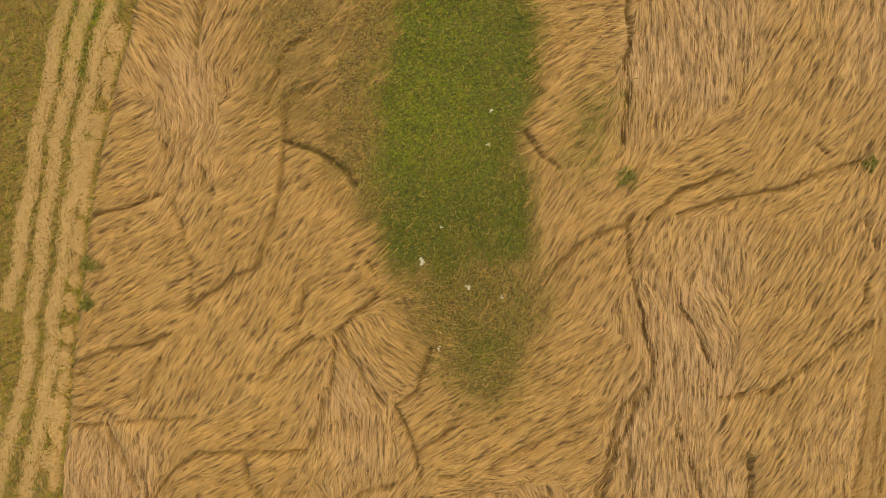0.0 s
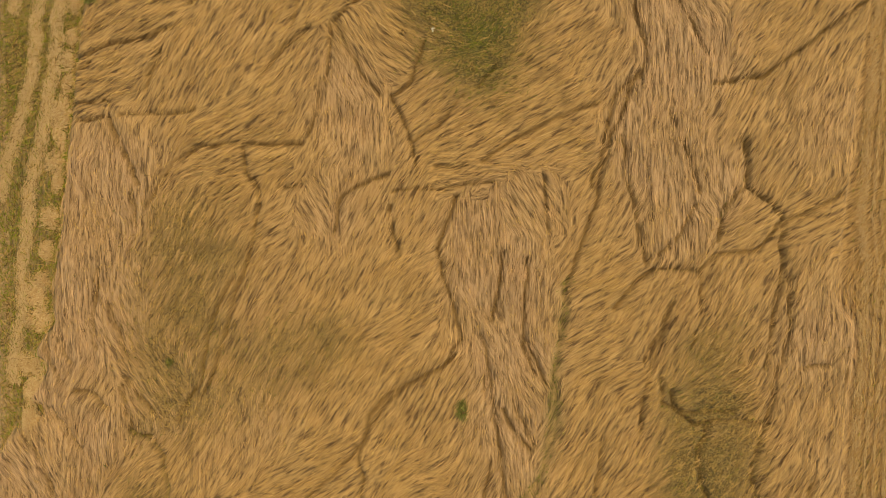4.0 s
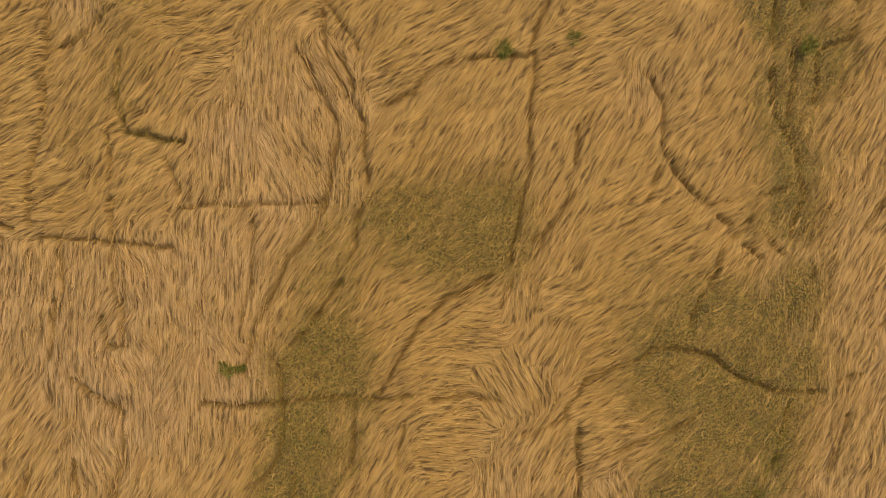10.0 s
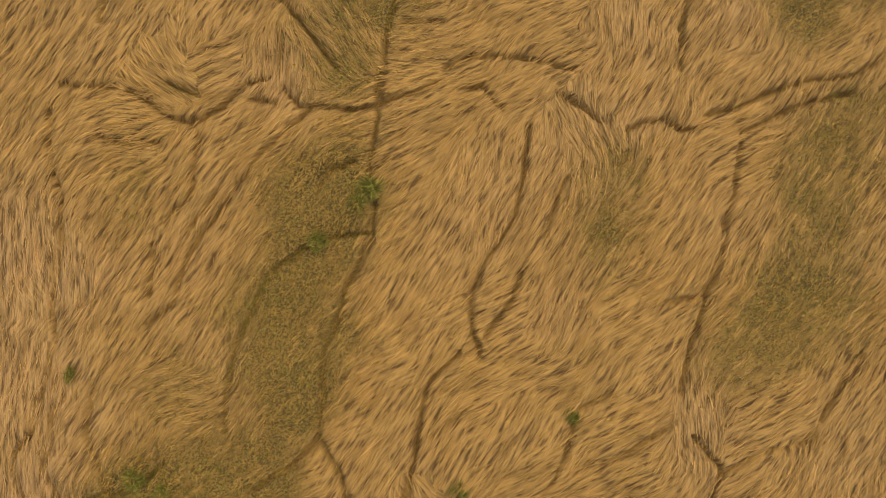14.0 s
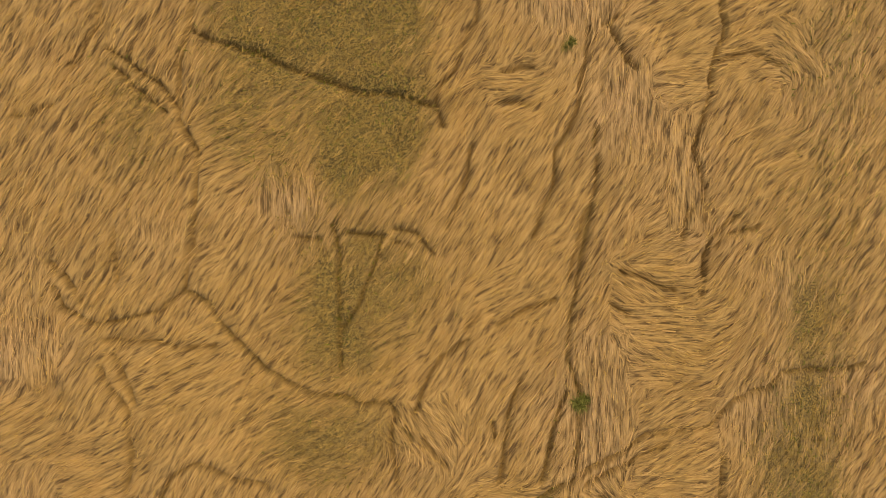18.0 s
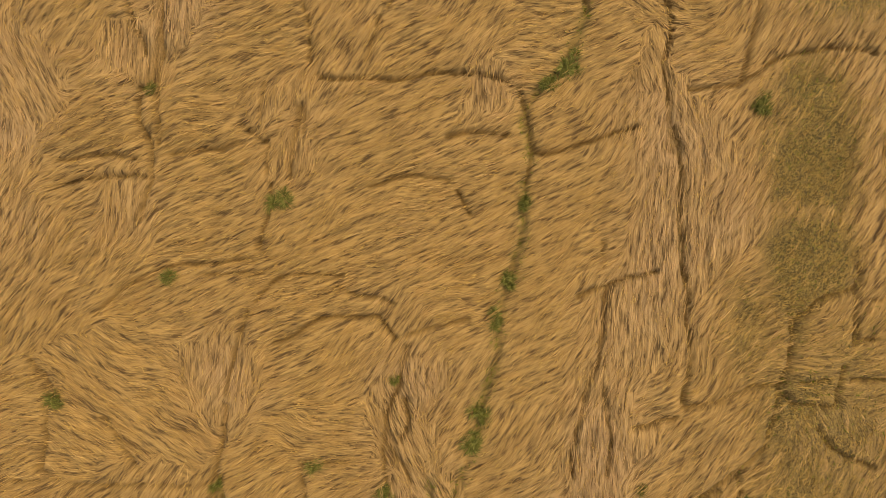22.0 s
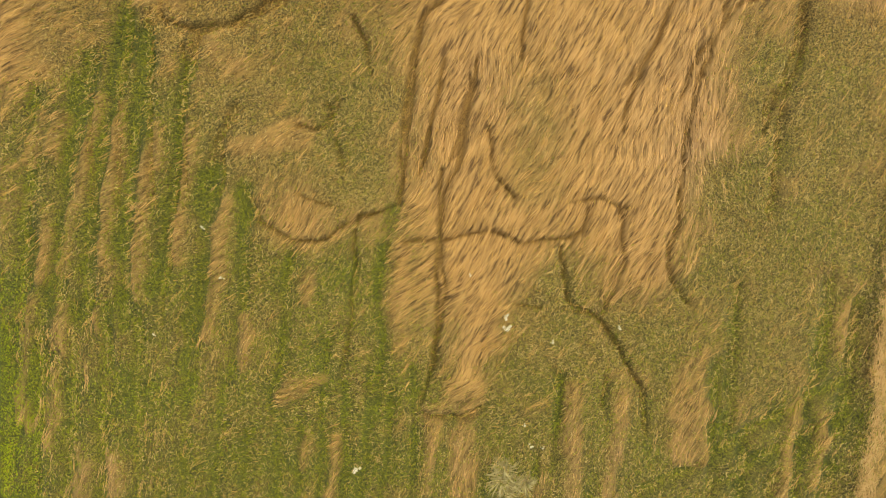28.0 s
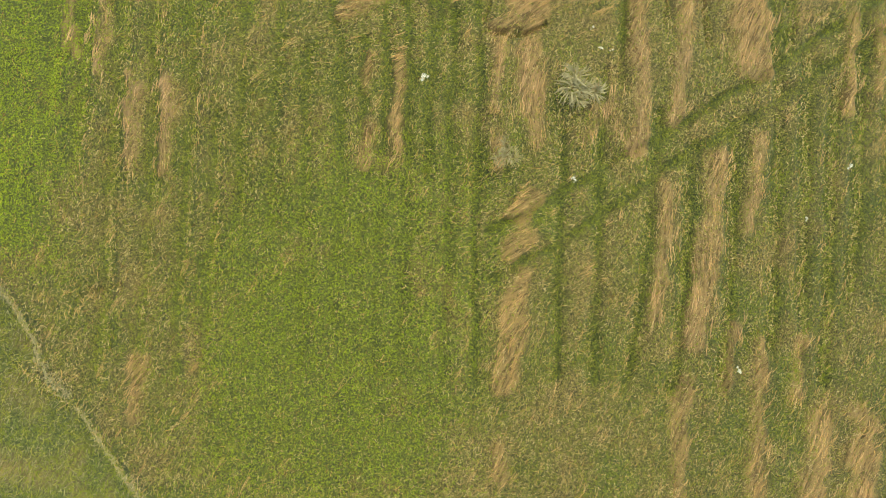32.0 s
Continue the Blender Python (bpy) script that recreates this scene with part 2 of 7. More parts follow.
# ---- the field's plan: a raster of five centimetres ----
X0, Y0, STEP = -19.0, -86.0, 0.05
NX, NY = 621, 1920
GX, GY = X0 + STEP * np.arange(NX), Y0 + STEP * np.arange(NY)
rng = np.random.default_rng(7)
upright, live, lush, pit, strip = (np.zeros((NY, NX)) for _ in range(5))
gap, bed = np.full((NY, NX), 0.4), np.full((NY, NX), 0.4)


def window(pts, r):
    xs, ys = [p[0] for p in pts], [p[1] for p in pts]
    i0, i1 = int(max(0, (min(xs) - r - X0) / STEP)), int(min(NX, (max(xs) + r - X0) / STEP + 2))
    j0, j1 = int(max(0, (min(ys) - r - Y0) / STEP)), int(min(NY, (max(ys) + r - Y0) / STEP + 2))
    return slice(j0, max(j0, j1)), slice(i0, max(i0, i1))


def to_line(pts, win):
    """Distance of the raster's cells from a broken line."""
    x, y = np.meshgrid(GX[win[1]], GY[win[0]])
    x, y = x + WOBX[win], y + WOBY[win]
    best = np.full(x.shape, 9.0)
    for (ax, ay), (bx, by) in zip(pts, pts[1:]):
        dx, dy = bx - ax, by - ay
        s = np.clip(((x - ax) * dx + (y - ay) * dy) / (dx * dx + dy * dy + 1e-9), 0, 1)
        best = np.minimum(best, np.hypot(x - ax - s * dx, y - ay - s * dy))
    return best


def cloud(cell, seed):
    """Smooth noise of about that cell size over the raster, from -1 to 1."""
    r = np.random.default_rng(seed)
    c = max(1, int(round(cell / STEP)))
    g = r.uniform(-1, 1, (NY // c + 3, NX // c + 3))
    v, u = np.arange(NY) / c, np.arange(NX) / c
    j, i = v.astype(int), u.astype(int)
    fv, fu = v - j, u - i
    fv, fu = (fv * fv * (3 - 2 * fv))[:, None], (fu * fu * (3 - 2 * fu))[None]
    a, b = g[np.ix_(j, i)], g[np.ix_(j, i + 1)]
    c2, d = g[np.ix_(j + 1, i)], g[np.ix_(j + 1, i + 1)]
    return (a * (1 - fu) + b * fu) * (1 - fv) + (c2 * (1 - fu) + d * fu) * fv


WOBX, WOBY = 0.05 * cloud(0.5, 91) + 0.025 * cloud(0.15, 93), 0.05 * cloud(0.5, 92) + 0.025 * cloud(0.15, 94)
FRAY = cloud(0.35, 95)
RAGX, RAGY = 0.28 * cloud(1.1, 96), 0.40 * cloud(1.1, 97)
WIDTHS = {"t": (0.014, 0.8, 0.0), "n": (0.023, 1.0, 0.0), "d": (0.028, 1.05, 0.08), "g": (0.031, 1.05, 0.24), "w": (0.075, 0.55, 0.26), "r": (0.13, 0.46, 0.95), "k": (0.095, 0.62, 0.9)}


def crease(kind, *pts):
    """A parting in the crop, where stems fell to both sides: its half width, depth and share of live plants."""
    half, deep, fresh = WIDTHS[kind]
    win = window(pts, half * 3 + 0.5)
    d = to_line(pts, win)
    pit[win] = np.maximum(pit[win], deep * np.exp(-(d / max(half, 0.042)) ** 3))
    gap[win] = np.minimum(gap[win], d - half * (0.3 if kind == "r" else 1.0) * (1 + 0.35 * FRAY[win]))
    # partings whose bottom gets painted shade
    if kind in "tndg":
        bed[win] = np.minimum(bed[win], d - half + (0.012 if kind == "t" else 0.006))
    if fresh:
        live[win] = np.maximum(live[win], fresh * np.exp(-(d / (half * 1.5)) ** 2))


def soften(a, r):
    k = max(1, int(round(r / STEP)))
    for axis in (0, 1, 0, 1):
        p = np.pad(a, [(k, k) if ax == axis else (0, 0) for ax in (0, 1)], mode="edge")
        s = np.cumsum(p, axis)
        s = np.insert(s, 0, 0, axis)
        a = (np.take(s, range(2 * k + 1, s.shape[axis]), axis) - np.take(s, range(0, s.shape[axis] - 2 * k - 1), axis)) / (2 * k + 1)
    return a


def inside(pts, win):
    x, y = np.meshgrid(GX[win[1]], GY[win[0]])
    x, y = x + 5 * WOBX[win] + RAGX[win], y + 5 * WOBY[win] + RAGY[win]
    hit = np.zeros(x.shape, bool)
    for (ax, ay), (bx, by) in zip(pts, pts[1:] + pts[:1]):
        if ay != by:
            hit ^= ((ay > y) != (by > y)) & (x < (bx - ax) * (y - ay) / (by - ay) + ax)
    return hit.astype(float)


def zone(stand, fresh, edge, *pts):
    """A patch where the crop still stands half ripe, or where weeds grew through it (past 1: lush clover)."""
    win = window(pts, edge * 3)
    a = soften(inside(list(pts), win), edge)
    upright[win] = np.maximum(upright[win], stand * a)
    live[win] = np.maximum(live[win], min(1, fresh) * a)
    lush[win] = np.maximum(lush[win], max(0, fresh - 1) * a)


def tuft_row(width, *pts):
    """A strip of pale fallen straw among the weeds."""
    win = window(pts, width + 0.3)
    a = np.clip((width * (0.47 + 0.25 * FRAY[win]) - to_line(pts, win)) / 0.10 + 0.5, 0, 1)
    strip[win] = np.maximum(strip[win], a)


def pick(raster, x, y):
    u, v = np.clip((x - X0) / STEP, 0, NX - 1.001), np.clip((y - Y0) / STEP, 0, NY - 1.001)
    i, j = np.int32(u), np.int32(v)
    fu, fv = u - i, v - j
    return (raster[j, i] * (1 - fu) + raster[j, i + 1] * fu) * (1 - fv) + (raster[j + 1, i] * (1 - fu) + raster[j + 1, i + 1] * fu) * fv


def near(raster, x, y):
    return raster[np.clip(np.int32((y - Y0) / STEP + 0.5), 0, NY - 1), np.clip(np.int32((x - X0) / STEP + 0.5), 0, NX - 1)]


MID = ([-83.3, -66.5, -49.9, -35.9, -21.9, -11.4, 7.6], [-9.3, -7.1, -5.5, -2.9, -0.2, 0.0, 0.1])


def sown(per_m2, y0=-82.5, y1=6.5):
    """Random places along the strip of field that is seen."""
    n = int(per_m2 * 20.8 * (y1 - y0))
    y = rng.uniform(y0, y1, n)
    mid = np.interp(y, *MID)
    return mid + rng.uniform(-10.4, 10.4, n), y


LAY = []


def lay(*rows):
    """How the stems lie: place and direction in degrees."""
    LAY.extend(rows)


LAWN_EDGE = [(-17.68, -75.36), (-17.02, -76.57), (-17.60, -76.74), (-16.34, -77.73), (-15.37, -79.35), (-14.38, -80.68)]
RIGHT_EDGE = [(10.81, 2.51), (9.89, -1.33), (9.48, -3.86), (9.20, -6.87), (8.97, -8.87), (9.42, -9.38), (9.25, -10.65), (9.13, -12.44), (9.12, -14.52), (9.07, -15.34), (9.41, -17.72), (10.14, -20.08)]
LEFT_EDGE = [(-6.51, 5.49), (-6.84, 4.07), (-7.16, 3.01), (-7.41, 1.94), (-7.72, 0.61), (-7.88, -0.37), (-8.04, -1.48), (-8.25, -2.97), (-8.44, -4.50), (-8.61, -6.10), (-8.71, -6.99), (-8.90, -8.13), (-8.92, -9.15), (-9.45, -9.87), (-9.02, -10.13), (-9.61, -10.91), (-9.05, -11.12), (-9.99, -11.70), (-10.39, -12.49), (-11.35, -13.56)]
crease("n", (-7.85, 0.12), (-6.99, 0.36), (-6.13, 0.66))
crease("g", (-5.33, 3.84), (-5.20, 4.42), (-5.13, 4.78), (-5.13, 5.49))
crease("t", (-5.59, -1.87), (-5.56, -1.00), (-5.72, -0.26), (-5.83, 0.23), (-5.88, 0.96), (-5.49, 1.80))
crease("n", (-5.59, -1.87), (-4.70, -1.25), (-4.09, -1.01), (-3.83, -0.27), (-3.56, 0.82), (-3.48, 1.79), (-3.41, 2.76), (-2.68, 3.11))
crease("g", (-3.42, 1.79), (-2.70, 1.50), (-2.09, 1.19), (-1.85, 0.83))
crease("n", (-3.90, 2.40), (-3.72, 3.00), (-3.40, 3.71), (-2.91, 4.07))
crease("n", (-1.37, -1.53), (-1.87, -2.02), (-2.32, -2.40), (-2.40, -3.02), (-2.54, -3.66))
crease("t", (-2.25, -2.40), (-1.78, -3.42), (-1.29, -4.06))
crease("n", (-0.28, -2.79), (-0.47, -3.31), (-0.60, -3.81), (-0.92, -4.06))
crease("n", (-1.04, -4.06), (-0.79, -4.58), (-0.62, -5.12), (-0.49, -5.77))
crease("t", (-0.55, -5.12), (0.08, -4.72), (0.58, -4.08))
crease("d", (3.98, 5.24), (4.04, 4.05), (3.97, 2.74), (3.99, 1.77))
crease("n", (1.82, 2.02), (2.19, 1.53), (2.56, 1.23))
crease("n", (2.09, -1.55), (2.58, -0.93), (3.19, -0.32), (4.04, -0.08))
crease("n", (4.10, 0.17), (4.11, -0.94), (4.44, -2.21), (4.77, -3.10), (4.59, -3.74))
crease("n", (4.59, -3.60), (3.97, -4.25), (3.74, -5.16), (3.49, -6.21))
crease("n", (6.22, -3.88), (7.34, -3.76), (7.83, -3.38), (8.56, -2.87), (9.52, -2.12))
crease("n", (5.15, 0.16), (5.88, 0.41), (6.72, 0.65), (7.46, 0.77), (8.19, 1.02), (9.15, 1.38))
crease("d", (6.92, -6.26), (6.83, -5.19))
crease("n", (-8.26, -3.10), (-7.49, -2.85), (-6.74, -2.73), (-5.99, -2.49))
crease("n", (-8.22, -4.51), (-7.46, -4.51), (-7.24, -5.03), (-6.89, -5.70))
lay((-6.43, 3.37, 116), (-6.41, 4.20, 140), (-7.06, 2.05, 25), (-7.35, 0.61, 20), (-5.47, 2.77, 106), (-5.50, 1.21, 76), (-4.42, 0.59, 45), (-4.27, 2.05, 40), (-4.24, 3.83, 61), (-2.92, 2.39, 45), (-2.92, 3.60, 41), (-6.55, -0.99, 35), (-7.22, -2.48, 40), (-4.49, -2.50, 55), (-6.04, -3.75, 60))
lay((-2.74, -2.02, 40), (-3.54, -3.79, 49), (-2.00, -1.77, 35), (-1.64, -2.78, 130), (-1.78, -3.80, 105), (-2.06, -4.84, 85), (-1.02, -3.17, 150), (-0.17, -4.07, 29), (0.83, -4.60, 19), (2.20, -0.07, 65), (2.21, -1.55, 59), (2.84, -2.83, 44), (2.72, -3.84, 34), (3.31, -1.32, 54), (3.43, -0.32, 45))
lay((3.13, 4.06, 15), (2.18, 2.75, 35), (4.59, 3.34, 99), (4.86, 2.37, 79), (5.44, 3.57, 99), (5.61, 1.64, 25), (5.63, 0.53, 25), (5.16, -0.70, 74), (6.14, -0.71, 84), (5.81, -2.08, 109), (5.58, -3.61, 89), (4.44, -2.07, 104), (7.30, 2.12, 49), (7.82, 0.77, 39), (7.64, -1.09, 59))
lay((7.17, -2.35, 44), (8.92, -2.62, 49), (8.12, 3.33, 59), (8.71, 3.82, 78), (9.20, -0.10, 68), (8.51, -4.69, 69), (7.13, -4.93, 59), (4.74, -4.91, 79), (2.73, -4.88, 19), (3.34, -3.34, 49), (-4.85, -5.45, 19), (-7.63, -5.29, 80), (-7.80, -3.74, 19), (-3.09, -5.48, 60))
crease("n", (-6.66, -6.51), (-6.14, -5.63), (-5.49, -5.19), (-4.85, -5.08), (-3.95, -5.15), (-3.06, -5.14))
crease("n", (-4.44, -5.17), (-4.41, -5.72), (-4.09, -6.19), (-4.10, -6.80), (-4.34, -7.56), (-4.70, -8.56), (-4.92, -9.32), (-5.13, -10.18), (-5.59, -11.03))
crease("t", (-1.04, -6.22), (0.23, -6.17), (1.25, -6.06))
crease("n", (0.42, -6.36), (0.21, -6.99), (-0.04, -7.50), (0.08, -8.26), (0.39, -9.01), (0.45, -9.63), (0.07, -10.23), (-0.67, -10.60), (-1.15, -10.95), (-1.58, -11.56), (-1.89, -12.15))
crease("t", (0.94, -9.51), (1.17, -10.74), (1.27, -11.82))
crease("n", (1.96, -7.78), (1.94, -9.02), (1.87, -9.77), (2.16, -10.38))
crease("n", (1.41, -11.22), (1.76, -11.82), (2.00, -12.18))
crease("t", (2.38, -6.02), (2.47, -7.15))
crease("w", (2.42, -12.19), (2.57, -10.87), (2.74, -9.28), (2.89, -8.29))
crease("n", (2.89, -8.29), (3.49, -6.66), (3.90, -5.02), (4.56, -3.65))
crease("n", (4.16, -5.03), (4.26, -6.04), (4.48, -7.05), (4.70, -7.93))
crease("n", (5.47, -5.05), (5.76, -6.06), (5.87, -6.31))
crease("n", (3.93, -8.92), (4.31, -8.43), (4.83, -8.07), (5.82, -8.08), (6.20, -7.77), (7.19, -7.66), (7.59, -7.10), (8.21, -6.85), (9.10, -6.36))
crease("n", (7.71, -7.10), (7.70, -8.36), (7.51, -9.46), (7.38, -10.31))
crease("d", (6.89, -5.20), (6.85, -6.20), (6.42, -6.70), (6.28, -7.45))
crease("n", (6.85, -6.20), (7.49, -6.59), (7.71, -7.04))
crease("n", (5.22, -8.81), (4.94, -9.44), (4.60, -10.16))
crease("t", (5.87, -8.08), (5.82, -9.08))
crease("n", (5.01, -10.54), (5.05, -11.14), (5.63, -11.35), (6.72, -11.33))
crease("n", (-7.42, -4.71), (-7.04, -5.49), (-6.85, -6.00))
crease("t", (-8.97, -9.27), (-8.40, -10.02))
crease("t", (-8.95, -11.12), (-8.28, -11.97))
crease("n", (-7.24, -10.40), (-6.58, -11.26))
lay((-7.81, -6.11, 100), (-8.28, -8.14, 88), (-7.58, -9.16, 109), (-5.75, -7.03, 60), (-5.84, -8.68, 67), (-4.77, -9.94, 62), (-3.84, -6.81, 50), (-3.06, -8.22, 61), (-2.95, -6.70, 120), (-3.58, -5.54, 19), (-1.80, -6.84, 70), (-2.06, -8.23, 61), (-1.78, -4.30, 85), (-0.25, -4.46, 29), (1.51, -4.98, 19))
lay((0.61, -5.86, 9), (0.97, -6.88, 94), (-0.41, -6.73, 60), (-0.55, -8.25, 50), (-0.80, -9.37, 35), (-2.03, -9.97, 50), (-2.75, -10.94, 61), (0.83, -8.39, 90), (0.81, -9.76, 110), (2.11, -6.76, 119), (1.83, -8.27, 79), (2.77, -5.00, 29), (3.61, -6.79, 54), (3.45, -8.30, 39), (4.29, -9.05, 49))
lay((3.38, -10.02, 34), (5.23, -6.94, 94), (5.40, -5.05, 89), (4.40, -5.03, 94), (5.87, -6.31, 104), (6.92, -4.44, 59), (7.13, -5.71, 59), (6.96, -7.34, 39), (6.65, -8.59, 58), (8.25, -8.36, 72), (8.38, -5.47, 74), (8.70, -7.24, 29), (4.86, -9.80, 63), (3.84, -11.00, 58), (6.69, -9.82, 48))
lay((7.99, -10.08, 81), (8.02, -11.29, 71), (6.13, -11.02, 29), (-0.66, -11.20, 50), (-1.52, -11.80, 50), (0.20, -10.36, 50), (0.80, -11.58, 69), (-7.96, -10.88, 73), (-6.99, -10.41, 123), (1.80, -10.26, 109), (3.56, -11.84, 44))
crease("g", (-7.15, -11.66), (-6.70, -11.78), (-6.36, -12.29), (-6.30, -12.95), (-6.33, -13.54), (-6.91, -13.95), (-7.31, -14.36))
crease("g", (-6.33, -13.54), (-5.92, -13.73), (-5.54, -14.33), (-5.33, -14.46))
crease("n", (-5.33, -14.46), (-4.61, -14.18), (-3.82, -14.10), (-2.78, -14.11), (-2.40, -13.87), (-2.01, -13.27))
crease("n", (-6.05, -11.38), (-5.55, -10.47), (-5.21, -9.04), (-4.71, -8.14))
crease("n", (-3.04, -13.16), (-2.40, -12.62), (-1.82, -11.96), (-1.64, -11.31), (-1.13, -10.79), (-0.24, -10.40), (0.39, -10.00))
crease("n", (-2.01, -11.97), (-1.75, -12.74), (-2.00, -13.93))
crease("t", (1.04, -9.99), (0.99, -10.77))
crease("n", (1.32, -11.53), (1.40, -12.82), (1.48, -13.60), (1.11, -14.67), (0.86, -15.48))
crease("t", (1.63, -11.02), (2.09, -12.04))
crease("n", (1.86, -9.48), (2.45, -10.62))
crease("w", (2.65, -10.74), (2.59, -11.77), (2.23, -12.81), (1.60, -13.47))
crease("t", (3.62, -12.01), (3.51, -13.05), (3.48, -14.23))
crease("n", (5.25, -10.83), (5.37, -11.34), (5.82, -11.66), (6.13, -11.59), (6.76, -11.51), (7.39, -11.57))
crease("n", (6.13, -11.59), (5.83, -12.11), (5.92, -13.00), (6.25, -13.52), (6.47, -14.43))
crease("n", (7.88, -8.26), (7.89, -9.40), (7.63, -10.42), (7.26, -11.70), (7.04, -12.73), (7.40, -14.16), (7.54, -14.22), (7.96, -13.75), (8.42, -12.84))
crease("n", (5.16, -9.05), (4.73, -10.33))
crease("n", (-9.13, -9.48), (-8.69, -10.51))
crease("n", (-9.73, -11.44), (-9.06, -12.47), (-8.70, -13.78), (-8.71, -15.81))
crease("n", (-7.31, -10.63), (-7.09, -11.66))
crease("t", (-8.41, -12.98), (-7.91, -14.31))
lay((-9.07, -12.21, 114), (-8.01, -12.19, 89), (-8.15, -13.50, 82), (-9.11, -14.33, 61), (-7.09, -12.83, 46), (-6.85, -14.42, 41), (-5.94, -15.21, 10), (-4.87, -13.98, 15), (-4.23, -15.31, 81), (-5.26, -12.40, 67), (-4.22, -11.61, 77), (-2.53, -12.10, 36), (-2.55, -11.08, 51), (-3.04, -12.89, 30), (-1.51, -11.32, 41))
lay((-0.72, -11.81, 51), (-0.72, -13.38, 25), (-0.70, -14.44, 30), (-1.48, -13.79, 61), (0.27, -10.39, 61), (-0.23, -11.29, 56), (1.81, -10.50, 110), (1.45, -11.65, 100), (0.83, -13.09, 60), (0.97, -13.74, 80), (2.25, -13.59, 60), (2.74, -12.54, 50), (3.85, -10.73, 30), (3.87, -12.01, 54), (3.90, -13.56, 40))
lay((4.76, -12.51, 50), (4.68, -14.07, 50), (5.36, -9.82, 59), (6.38, -9.68, 54), (6.25, -10.95, 30), (6.40, -12.61, 59), (7.27, -11.95, 49), (8.14, -11.43, 68), (8.43, -13.22, 59), (8.65, -12.18, 73), (8.49, -14.53, 60), (2.53, -15.04, 20), (-2.52, -15.14, 51), (-1.48, -15.40, 40), (1.79, -8.58, 85))
lay((0.75, -8.59, 101), (8.88, -9.39, 86))
crease("t", (-3.43, -14.13), (-2.94, -14.84), (-2.45, -15.43))
crease("n", (-3.30, -14.60), (-3.16, -15.67), (-2.80, -16.26), (-2.43, -16.86), (-2.36, -18.04))
crease("n", (-3.76, -15.44), (-3.39, -16.15), (-2.91, -16.98), (-3.07, -18.05), (-3.37, -18.89), (-3.96, -19.74), (-4.43, -20.83))
crease("n", (-2.08, -16.50), (-1.49, -16.25), (-1.02, -15.71), (-0.06, -15.45), (0.30, -15.41), (0.78, -15.47))
crease("n", (1.01, -15.41), (0.90, -16.59), (0.91, -17.66), (0.70, -18.74), (0.48, -19.58))
crease("t", (1.12, -13.97), (1.01, -14.80))
crease("n", (1.86, -16.83), (1.82, -17.66))
crease("n", (1.78, -18.25), (1.42, -18.85), (0.95, -19.21))
crease("n", (3.17, -15.75), (3.54, -16.34), (3.55, -17.28), (3.92, -17.88), (4.41, -18.41), (4.89, -18.35))
crease("t", (3.55, -17.65), (3.22, -18.48), (2.87, -18.84))
crease("t", (4.59, -20.13), (4.80, -19.18), (5.26, -18.82), (5.60, -18.22), (6.20, -17.99))
crease("n", (5.80, -15.61), (5.93, -16.55), (6.30, -17.27), (6.44, -18.21), (6.24, -19.04))
crease("n", (6.77, -15.36), (6.71, -16.31))
crease("n", (7.62, -14.27), (7.37, -15.00), (6.77, -15.24))
crease("n", (8.92, -15.93), (8.45, -17.73), (7.89, -18.44), (7.66, -18.80))
crease("g", (-7.33, -15.47), (-7.38, -16.30), (-7.14, -17.13), (-6.61, -17.18), (-6.01, -17.29))
crease("n", (-8.76, -13.71), (-8.77, -15.48), (-8.75, -16.90), (-8.99, -18.10), (-9.00, -18.94))
crease("n", (-8.76, -19.18), (-7.80, -19.24), (-6.12, -19.41))
crease("t", (-6.00, -18.55), (-4.57, -18.55), (-3.37, -18.47))
crease("n", (-7.44, -18.45), (-7.32, -19.30), (-7.25, -20.26), (-7.12, -21.10))
crease("n", (-8.33, -19.30), (-8.27, -20.27))
crease("t", (-4.63, -18.55), (-4.62, -19.75), (-4.79, -20.83))
crease("n", (-1.19, -20.80), (-0.71, -20.31), (0.01, -20.07))
lay((-9.15, -14.65, 41), (-9.11, -16.19, 30), (-8.99, -17.62, 20), (-8.09, -14.29, 97), (-8.04, -16.42, 60), (-8.15, -17.62, 55), (-6.77, -14.27, 41), (-6.73, -15.81, 60), (-5.67, -15.22, 20), (-6.84, -17.60, 40), (-6.84, -18.56, 45), (-4.59, -16.04, 86), (-5.06, -17.35, 85), (-5.65, -18.31, 75), (-3.85, -17.82, 110))
lay((-3.16, -15.67, 126), (-4.25, -14.73, 46), (-3.68, -14.02, 15), (-2.46, -14.71, 51), (-1.88, -13.88, 45), (-1.25, -15.18, 30), (-0.31, -14.22, 30), (-0.57, -13.02, 20), (-1.84, -15.90, 30), (-2.91, -16.27, 111), (-1.00, -16.61, 51), (-1.71, -17.32, 56), (0.18, -16.00, 51), (0.20, -17.31, 61), (-0.51, -17.79, 51))
lay((-1.21, -18.75, 46), (-0.60, -19.95, 41), (0.53, -14.22, 60), (1.60, -14.21, 60), (2.09, -14.68, 15), (1.85, -15.87, 21), (1.60, -13.25, 100), (2.45, -12.04, 50), (2.93, -13.24, 45), (2.92, -14.55, 30), (3.06, -16.22, 81), (2.35, -17.30, 51), (2.72, -18.01, 41), (1.76, -17.77, 56), (2.64, -19.44, 36))
